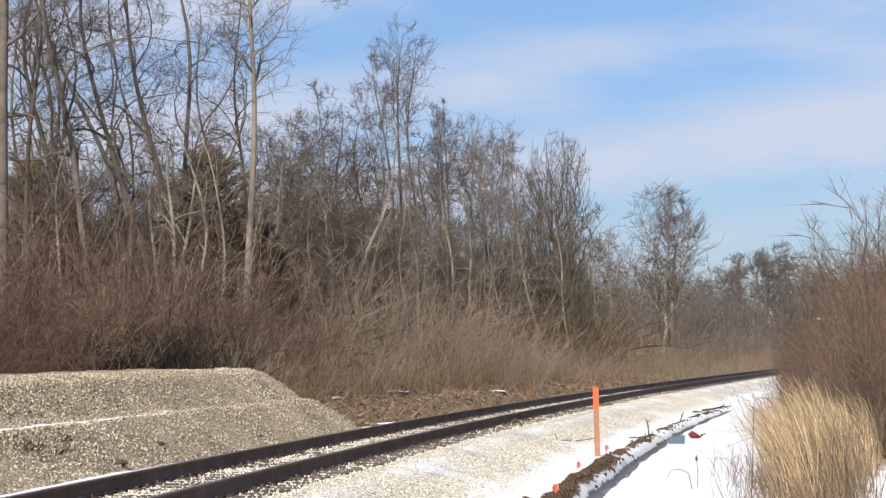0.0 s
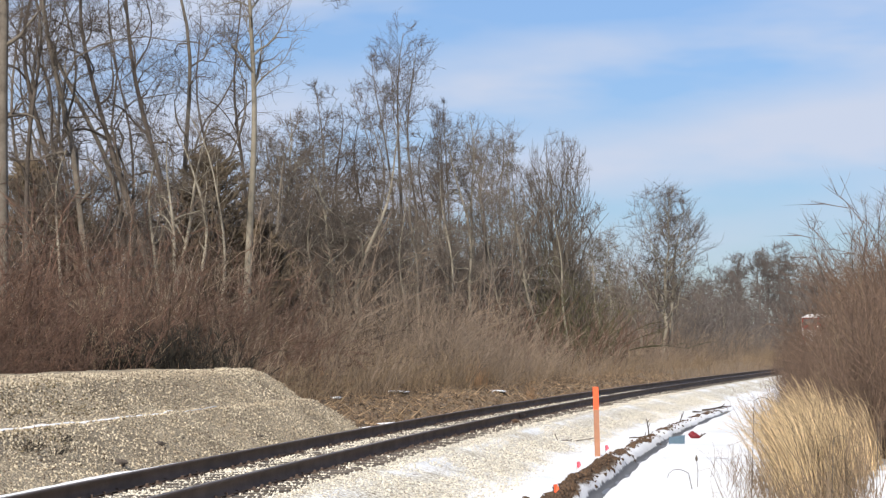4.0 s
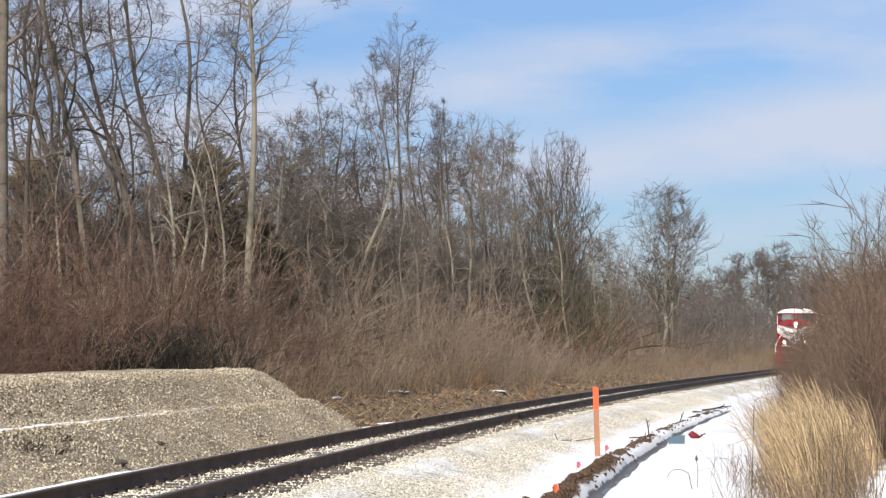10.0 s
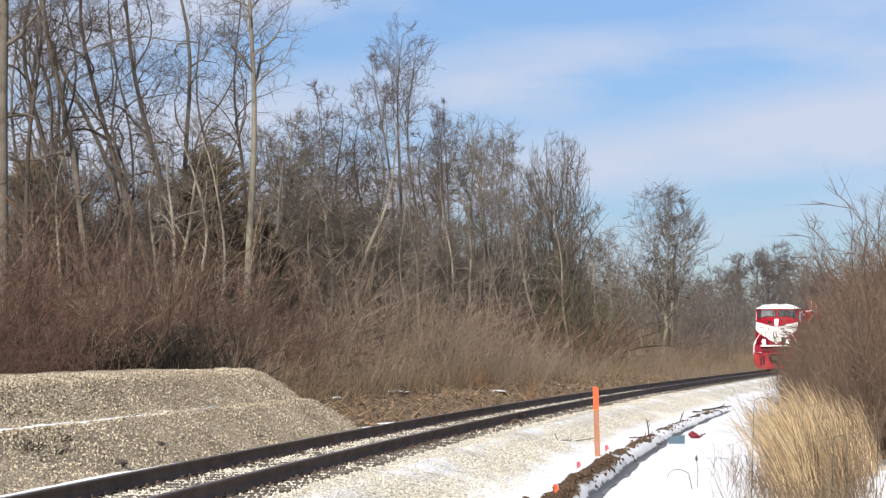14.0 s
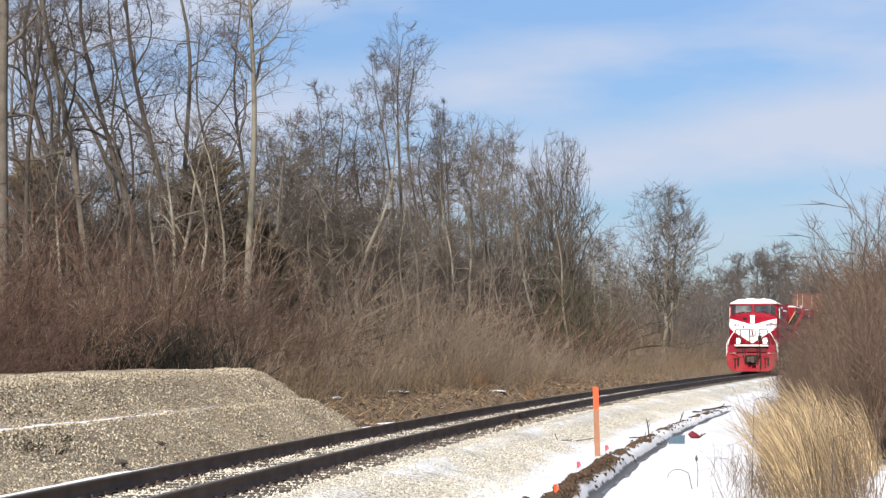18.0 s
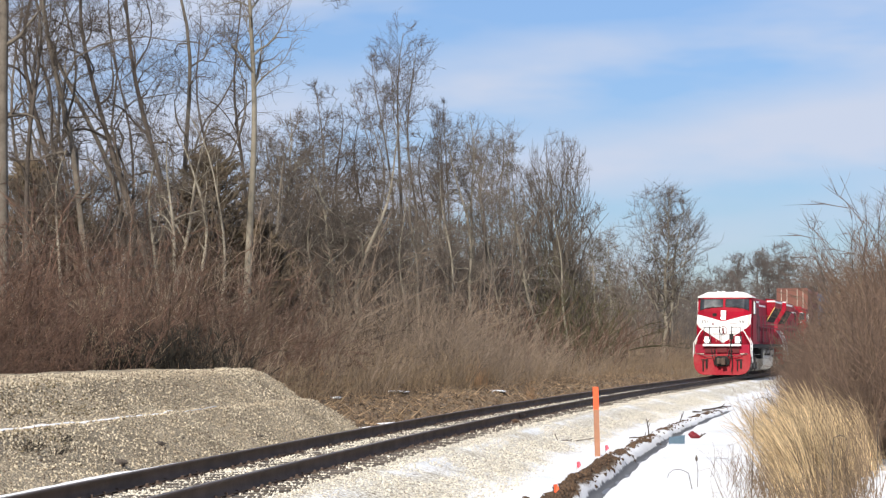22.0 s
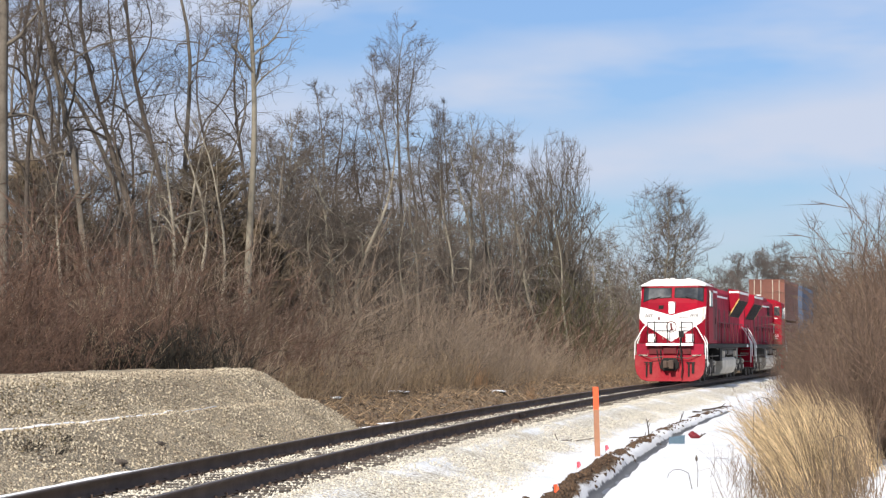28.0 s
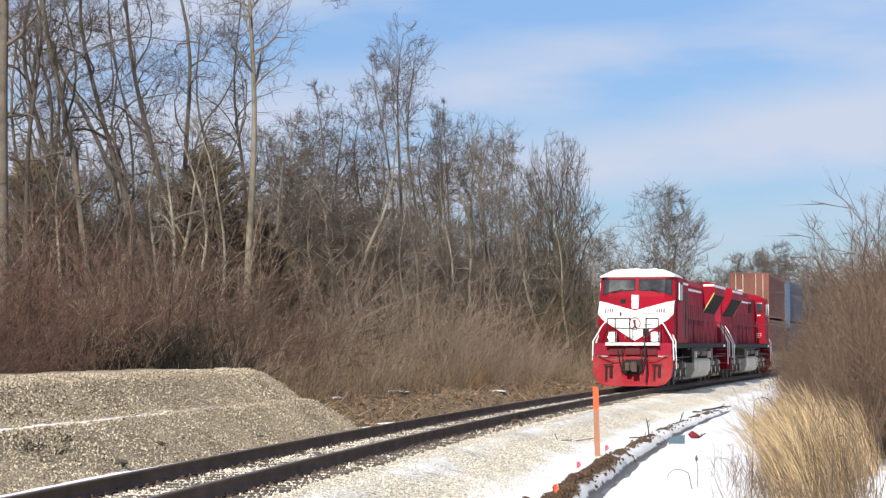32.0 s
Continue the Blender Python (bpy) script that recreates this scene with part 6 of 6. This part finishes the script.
            part("corner_post", boxes((x0, x1, y0, y1, 0, H), bevel=0.01), material, c)
    for y0, y1 in ((L / 2 - 0.06, L / 2 + 0.002), (-L / 2 - 0.002, -L / 2 + 0.06)):
        for z0, z1 in ((H - 0.14, H), (0, 0.16)):
            part("end_beam", boxes((-W, W, y0, y1, z0, z1)), material, c)
    for x in (-0.85, -0.4, 0.4, 0.85):
        part("lock_bar", rods([(x, L / 2 + 0.03, 0.1), (x, L / 2 + 0.03, H - 0.08)], 0.028), M["tank"], c)
    for x in (-0.62, 0.62):
        part("door_leaf", boxes((x - 0.55, x + 0.55, L / 2 - 0.03, L / 2 - 0.005, 0.18, H - 0.16), bevel=0.01), material, c)
    part("placard", boxes((0.45, 0.75, L / 2 + 0.0, L / 2 + 0.012, 1.5, 1.85)), M["white"], c)
    return c


def well_car():
    w = thing("well_wagon", "low yellow-brown double-stack well wagon behind the locomotives", "railway wagon", "wagons of the train")
    for sx in (-1, 1):
        x0, x1 = sorted((sx * 1.3, sx * 1.42))
        part("side_sill", boxes((x0, x1, -6.6, 6.6, 0.35, 1.35), bevel=0.02), M["car"], w)
    part("well_floor", boxes((-1.3, 1.3, -6.5, 6.5, 0.38, 0.48)), M["car"], w)
    for sy in (-1, 1):
        y0, y1 = sorted((sy * 6.5, sy * 8.2))
        part("end_platform", boxes((-1.3, 1.3, y0, y1, 0.95, 1.25), bevel=0.02), M["car"], w)
        t = new("truck")
        t.parent, t.location = w, (0, sy * 7.9, 0)
        for sx in (-1, 1):
            x0, x1 = sorted((sx * 0.9, sx * 1.05))
            part("side_frame", boxes((x0, x1, -1.2, 1.2, 0.35, 0.65), bevel=0.03), M["grime"], t)
        for yy in (-0.88, 0.88):
            bm = rods([(-0.9, 0, 0), (0.9, 0, 0)], 0.08, 8)
            for sx in (-1, 1):
                rod(bm, (sx * 0.7, 0, 0), (sx * 0.83, 0, 0), 0.42, 20)
            ws = part("wheelset", bm, M["grime"], t)
            ws.location = (0, yy, 0.42)
            WHEELS.append((ws, 0.42))
    return w


wagon_a = well_car()
wagon_b = copy_thing(wagon_a, Matrix())
for ob in wagon_b.children_recursive:
    if ob.name.startswith("wheelset"):
        WHEELS.append((ob, 0.42))
brown_top = container(M["box_brown"], "rust-brown shipping container stacked on top")
brown_low = copy_thing(brown_top, Matrix())
tagged(brown_low, "rust-brown shipping container in the wagon's well")
blue_top = container(M["box_blue"], "blue shipping container stacked on top")
blue_low = copy_thing(blue_top, Matrix())
tagged(blue_low, "blue shipping container in the wagon's well")


# ================= verge: stake, flags, trench clutter =================
def stake():
    x, y = 3.14, 41.8
    s = thing("survey_stake", "orange-tipped wooden survey stake standing in the snow", "stake", at=(x, y, land(x, y)))
    part("shaft", boxes((-0.056, 0.056, -0.012, 0.012, -0.1, 0.95), bevel=0.004), M["stake"], s)
    part("painted_top", boxes((-0.058, 0.058, -0.014, 0.014, 0.95, 1.41), bevel=0.004), M["orange"], s, "bright orange painted top")
    s.rotation_euler = (0.0, radians(-1.6), radians(8))


stake()


def soil_clods():
    rng = np.random.default_rng(51)
    n = 4600
    y = 24 + 52 * rng.random(n) ** 1.4
    wob = 0.05 * fbm(y * 0, y, 1.4, 11) + 0.02 * fbm(y * 0, y, 0.45, 12)
    o = ditch_bank(y) - 0.04 + wob + rng.normal(0, 0.095, n)
    keep = np.interp(y, (35, 43, 54, 85), (1.0, 0.42, 0.18, 0.05)) + 0.5 * fbm(y * 0, y, 0.8, 14) > rng.random(n) * 0.8
    y, o = y[keep], o[keep]
    z = ground_height(y, o)
    p = np.stack((line_x(y) + o, y, line_z(y) + z), axis=-1)
    ob = part("soil_clods", stones("soil_clods", p, rng.uniform(0.014, 0.05, len(p)) * np.where(rng.random(len(p)) > 0.93, 1.8, 1.0), 52), M["soil"], None)
    tagged(ob, "brown soil clods thrown up along a small ditch", "soil", kind="stuff")


soil_clods()


def flag(x, y, h, material, label):
    f = thing("marker_flag", label, "flag", "marker flags in the snow", at=(x, y, land(x, y)))
    part("wire", rods([(0, 0, -0.05), (0.01, 0, h)], 0.004, 5), M["grime"], f)
    bm = prism(((0.0, h), (0.055, h + 0.005), (0.085, h - 0.06), (0.035, h - 0.12), (0.005, h - 0.10)), -0.003, 0.003, "y")
    for v in bm.verts:
        v.co.y += 0.03 * math.sin(v.co.x * 30)
    part("flag_sheet", bm, M[material], f)


flag(2.39, 36.8, 0.17, "pink", "small pink marker flag drooping in the snow")
flag(3.42, 43.4, 0.16, "pink", "small pink marker flag drooping in the snow")
flag(1.53, 28.6, 0.14, "orange", "orange marker flag on the soil of the ditch")


def stick(x, y, length, r, turn, tilt, name="dead_stick", label="dark dead stick lying on snow", seed=0):
    rng = random.Random(seed + int(x * 100))
    t = Tubes()
    d = Vector((math.cos(turn) * math.cos(tilt), math.sin(turn) * math.cos(tilt), math.sin(tilt)))
    pts = grow(rng, (0, 0, r * 0.6), d, length, 6, 0.14)
    t.add(pts, taper(6, r, r * 0.5), 6)
    for k in range(2):
        p, e = along(pts, rng.uniform(0.3, 0.8))
        t.add(grow(rng, p, e + Vector((rng.uniform(-0.6, 0.6), rng.uniform(-0.6, 0.6), rng.uniform(-0.1, 0.5))), length * 0.35, 4, 0.2), taper(4, r * 0.6, r * 0.3), 5)
    ob = part(name, t.mesh(name, True), M["bark_dark"], None)
    ob.location = (x, y, land(x, y))
    tagged(ob, label, "stick", "sticks on the verge")


for k, (x, y, ln, r, a, up) in enumerate(((2.95, 46.0, 0.42, 0.016, 0.2, 0.02), (2.6, 45.2, 0.3, 0.014, 0.4, 0.05), (2.5, 45.0, 0.2, 0.012, 1.9, 0.6), (5.1, 51.0, 0.45, 0.02, 1.2, 1.2), (4.55, 50.2, 0.6, 0.022, 0.3, 0.05),
                                          (8.5, 70.0, 1.1, 0.04, 0.2, 0.06), (8.95, 71.0, 0.8, 0.045, -0.3, 0.04), (6.9, 60.0, 0.4, 0.02, 1.0, 0.7))):
    stick(x, y, ln, r, a, up, seed=k)


def scrap():
    """A blue-grey board tipped over the ditch and a red rag beside it."""
    x, y = 5.29, 46.5
    s = thing("blue_board", "flat blue-grey plastic board tipped over the ditch", "board", at=(x, y, float(line_z(y)) - 0.66))
    bm = prism(((-0.19, -0.08), (0.17, 0.02), (0.19, 0.27), (-0.18, 0.22)), -0.012, 0.012, "y", 0.004)
    part("panel", bm, M["blue_scrap"], s)
    s.rotation_euler = (radians(-12), 0, radians(4))
    x, y = 5.95, 48.8
    r = thing("red_rag", "crumpled red rag lying on snow", "litter", at=(x, y, land(x, y)))
    bm = bmesh.new()
    bmesh.ops.create_icosphere(bm, subdivisions=3, radius=0.11)
    for v in bm.verts:
        n = noise.noise(v.co * 9)
        v.co = Vector((v.co.x * (1.1 + n), v.co.y * (0.8 + n * 0.6), max(0.0, v.co.z * (0.75 + 0.9 * n) + 0.08)))
    part("cloth", bm, M["red_scrap"], r)
    stick(6.07, 48.9, 0.2, 0.024, 0.1, 0.5, seed=60)


scrap()


# Dark strip laid along the ditch bottom in place of its shade.
def ditch_shade():
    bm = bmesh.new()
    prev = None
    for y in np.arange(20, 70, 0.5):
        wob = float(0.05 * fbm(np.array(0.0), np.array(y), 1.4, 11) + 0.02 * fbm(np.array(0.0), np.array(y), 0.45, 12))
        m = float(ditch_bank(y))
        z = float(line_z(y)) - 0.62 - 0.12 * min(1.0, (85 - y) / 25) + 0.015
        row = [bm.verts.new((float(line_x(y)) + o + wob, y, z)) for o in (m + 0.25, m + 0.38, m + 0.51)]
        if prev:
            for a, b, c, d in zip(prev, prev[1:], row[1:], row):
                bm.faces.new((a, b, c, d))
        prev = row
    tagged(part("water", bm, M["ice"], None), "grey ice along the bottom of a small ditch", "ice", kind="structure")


ditch_shade()


def arched_weed(x, y, h, reach, seed):
    t = Tubes()
    pts = [(reach * 0.15 * (k / 7), 0.0, h * k / 7) for k in range(8)]
    pts += [(reach * (0.15 + 0.85 * math.sin(a) ** 1.2), 0.05 * a, h + 0.22 * abs(reach) * math.sin(2 * a) - 0.25 * abs(reach) * (1 - math.cos(a))) for a in (0.3, 0.6, 0.9, 1.2, 1.5)]
    t.add(pts, taper(len(pts), 0.007, 0.004), 5)
    ob = part("dead_weed", t.mesh("dead_weed", True), M["bark_dark"], None)
    ob.location = (x, y, land(x, y) - 0.03)
    tagged(ob, "bent brown dead weed stalk in the snow", "weed", "dead weed stalks")


for k, (x, y, h, reach) in enumerate(((4.42, 29.5, 1.42, 0.3), (4.9, 26.0, 1.02, 0.22), (3.85, 31.8, 0.27, -0.38), (6.1, 29.0, 1.1, 0.25))):
    arched_weed(x, y, h, reach, k)


def lump(name, label, category, x, y, z, size, material, seed):
    bm = bmesh.new()
    bmesh.ops.create_icosphere(bm, subdivisions=3, radius=1.0)
    off = Vector((seed * 3.1, seed * 1.7, 0))
    for v in bm.verts:
        n = noise.noise(v.co * 1.4 + off) * 0.5 + noise.noise(v.co * 4 + off) * 0.2
        v.co = Vector((v.co.x * size[0], v.co.y * size[1], v.co.z * size[2])) * (1 + n)
    ob = part(name, bm, M[material], None)
    ob.location = (x, y, z)
    tagged(ob, label, category)
    return ob


def on_heap(o, y):
    return float(line_x(y)) + o, y, float(line_z(y) + heap_height(np.array(y), np.array(o)))


def small_lumps():
    for o, y, s, seed in ((-1.65, 30.3, 0.08, 1), (-1.45, 27.8, 0.11, 2), (-1.7, 31.6, 0.04, 3), (-1.5, 35.5, 0.05, 4)):
        x, y, z = on_heap(o, y)
        lump("dirt_clod", "dark brown dirt clod on the gravel heap", "clod", x, y, z + s * 0.15, (s, s * 0.8, s * 0.45), "bark_dark", seed)
    for x, y, s, seed in ((1.72, 49.0, 0.12, 5), (-0.33, 26.6, 0.06, 6), (0.17, 26.5, 0.07, 7), (1.2, 30.0, 0.05, 8)):
        lump("dirt_clod", "dark dirt clod on pale ballast", "clod", x, y, land(x, y) + s * 0.2, (s, s * 0.7, s * 0.5), "soil", seed)
    for x, y, w, d, seed in ((-1.45, 65.0, 0.55, 0.5, 11), (1.95, 75.0, 0.5, 0.9, 12), (-3.05, 58.0, 0.25, 0.3, 13), (-1.55, 47.0, 0.5, 0.35, 14), (-1.2, 49.5, 0.5, 0.3, 15), (-2.0, 45.6, 0.3, 0.25, 16)):
        ob = lump("snow_patch", "small patch of old snow on brown litter", "snow patch", x, y, land(x, y) + 0.03, (w * 0.7, d * 0.8, 0.035), "snow", seed)
        tagged(ob, group="old snow patches")


small_lumps()


def heap_weeds():
    """A tuft of dark dead weed rooted on the lower slope of the gravel heap."""
    for o, y, s, seed in ((-1.95, 25.6, 0.26, 401), (-1.85, 26.2, 0.2, 402), (-2.0, 26.9, 0.16, 403)):
        x, y, z = on_heap(o, y)
        w = thing("dead_weed", "dark tuft of dead weed on the gravel heap", "weed", "weeds on the heap", at=(x, y, z - 0.02))
        stems, twigs = shrub_mesh(seed, s, 0.9, 44, 8, fine=0.0045, base=0.26, bend=0.35)
        tagged(part("stem_growth", stems, M["bramble"], w), kind="stuff")
        tagged(part("twig_growth", twigs, M["bramble"], w), kind="stuff")


heap_weeds()


def seed_head():
    """A dead stalk that carries one dark seed head."""
    w = thing("seed_stalk", "thin dead stalk with a dark seed head in snow", "weed", "dead weed stalks", at=(3.99, 32.3, land(3.99, 32.3)))
    part("stalk", rods([(0, 0, -0.04), (0.01, 0, 0.25), (-0.01, 0, 0.42)], 0.0045, 5), M["bark_dark"], w)
    bm = bmesh.new()
    bmesh.ops.create_icosphere(bm, subdivisions=2, radius=1.0)
    for v in bm.verts:
        v.co = Vector((v.co.x * 0.019, v.co.y * 0.017, v.co.z * 0.05)) * (1 + 0.5 * noise.noise(v.co * 2.5)) + Vector((-0.012, 0, 0.45))
    part("head", bm, M["bark_dark"], w)


seed_head()


def litter():
    """Broken stalks, chips and clods thrown along the far side of the track."""
    rng = random.Random(88)
    t = Tubes()
    for k in range(6500):
        y = 43 + 80 * rng.random() ** 1.4
        o = -rng.uniform(2.2, 6.4)
        x = float(line_x(y)) + o
        a = rng.uniform(0, math.tau)
        ln = rng.uniform(0.05, 0.2) if rng.random() < 0.86 else rng.uniform(0.2, 0.55)
        p = Vector((x, y, land(x, y) + rng.uniform(0.0, 0.05)))
        q = p + Vector((math.cos(a), math.sin(a), rng.uniform(-0.1, 0.9))) * ln
        t.add([tuple(p), tuple(q)], taper(2, rng.uniform(0.008, 0.024), 0.005), 3)
    ob = part("woody_litter", t.mesh("woody_litter"), M["litter"], None)
    tagged(ob, "broken stalks and wood chips on brown ground by the track", "litter", kind="stuff")
    r2 = np.random.default_rng(89)
    n = 8200
    y = 43 + 70 * r2.random(n) ** 1.4
    o = -r2.uniform(1.9, 6.2, n)
    p = np.stack((line_x(y) + o, y, line_z(y) + ground_height(y, o)), axis=-1)
    ob = part("litter_clods", stones("litter_clods", p, r2.uniform(0.015, 0.085, n) * np.where(r2.random(n) > 0.95, 1.7, 1.0), 90), M["litter_clod"], None)
    tagged(ob, "brown clods and bark bits on the ground by the track", "litter", kind="stuff")


litter()


# ================= the train's way =================
def station(t):
    """How far along the line the front of the train stands."""
    return 0.0014073 * t ** 3 - 0.0461288 * t ** 2 - 4.064634 * t + 212.445


def vehicle_pose(t, behind, half, up=0.0, backwards=False):
    """A vehicle whose middle is that far behind the front, carried by two trucks half a distance off it."""
    s = station(t) + behind
    a, b = beside(np.array(s - half), 0.0), beside(np.array(s + half), 0.0)
    c = (a + b) / 2
    d = (a - b) if not backwards else (b - a)
    return Matrix.LocRotScale(Vector((c[0], c[1], c[2] + up)), Euler((0, 0, math.atan2(-d[0], d[1]))), None)


def motions():
    seconds = [i * 1.0 for i in range(33)]
    for ob, behind, half, up, back in ((lead, 12.0, 7.1, 0, False), (trail, 36.5, 7.1, 0, True), (wagon_a, 56.7, 7.9, 0, False), (brown_low, 56.7, 7.9, 0.485, False), (brown_top, 56.7, 7.9, 3.39, False),
                                       (wagon_b, 73.3, 7.9, 0, False), (blue_low, 73.3, 7.9, 0.485, False), (blue_top, 73.3, 7.9, 3.39, False)):
        walk(ob, [(t, vehicle_pose(t, behind, half, up, back)) for t in seconds])
    # gusts that rock the dry grass: seconds and degrees
    gusts = ((0, 0), (1, 2), (2, 4), (3, 1), (4.5, 2), (6, 1), (7, 2.5), (8, 5), (9, 0), (10, 0), (10.5, 4), (11, 10), (11.5, 15), (12, 17), (12.4, 12), (13, 7), (14, 3), (16, 3), (17, 4), (18, 5), (19, 3), (20, 5), (21, 6),
             (22, 5), (23, 5), (24, 1), (25, 3), (26.5, 5), (28, 9), (28.6, 6), (29, 4), (30, 3), (30.5, 4.5), (31, 6), (31.5, 7.5), (32, 6))
    rng = random.Random(17)
    for ob in TUSSOCKS:
        x, y, z = ob.location
        give, late, wave = rng.uniform(0.75, 1.2), rng.uniform(-0.15, 0.15) - 0.25 * (x / y - 0.17) / 0.02, rng.uniform(0, math.tau)
        rows = []
        for i in range(65):
            t = i * 0.5
            lean = give * float(np.interp(t + late, [g[0] for g in gusts], [g[1] for g in gusts])) + 0.7 * math.sin(2.3 * t + wave)
            rows.append((t, pose(x, y, z, 0, -lean, 0)))
        walk(ob, rows)
    steps = [i * 0.1 for i in range(321)]
    for ob, r in WHEELS:
        p = ob.location.copy()
        walk(ob, [(t, pose(*p, math.degrees((station(t) - station(0)) / r), 0, 0)) for t in steps])


motions()
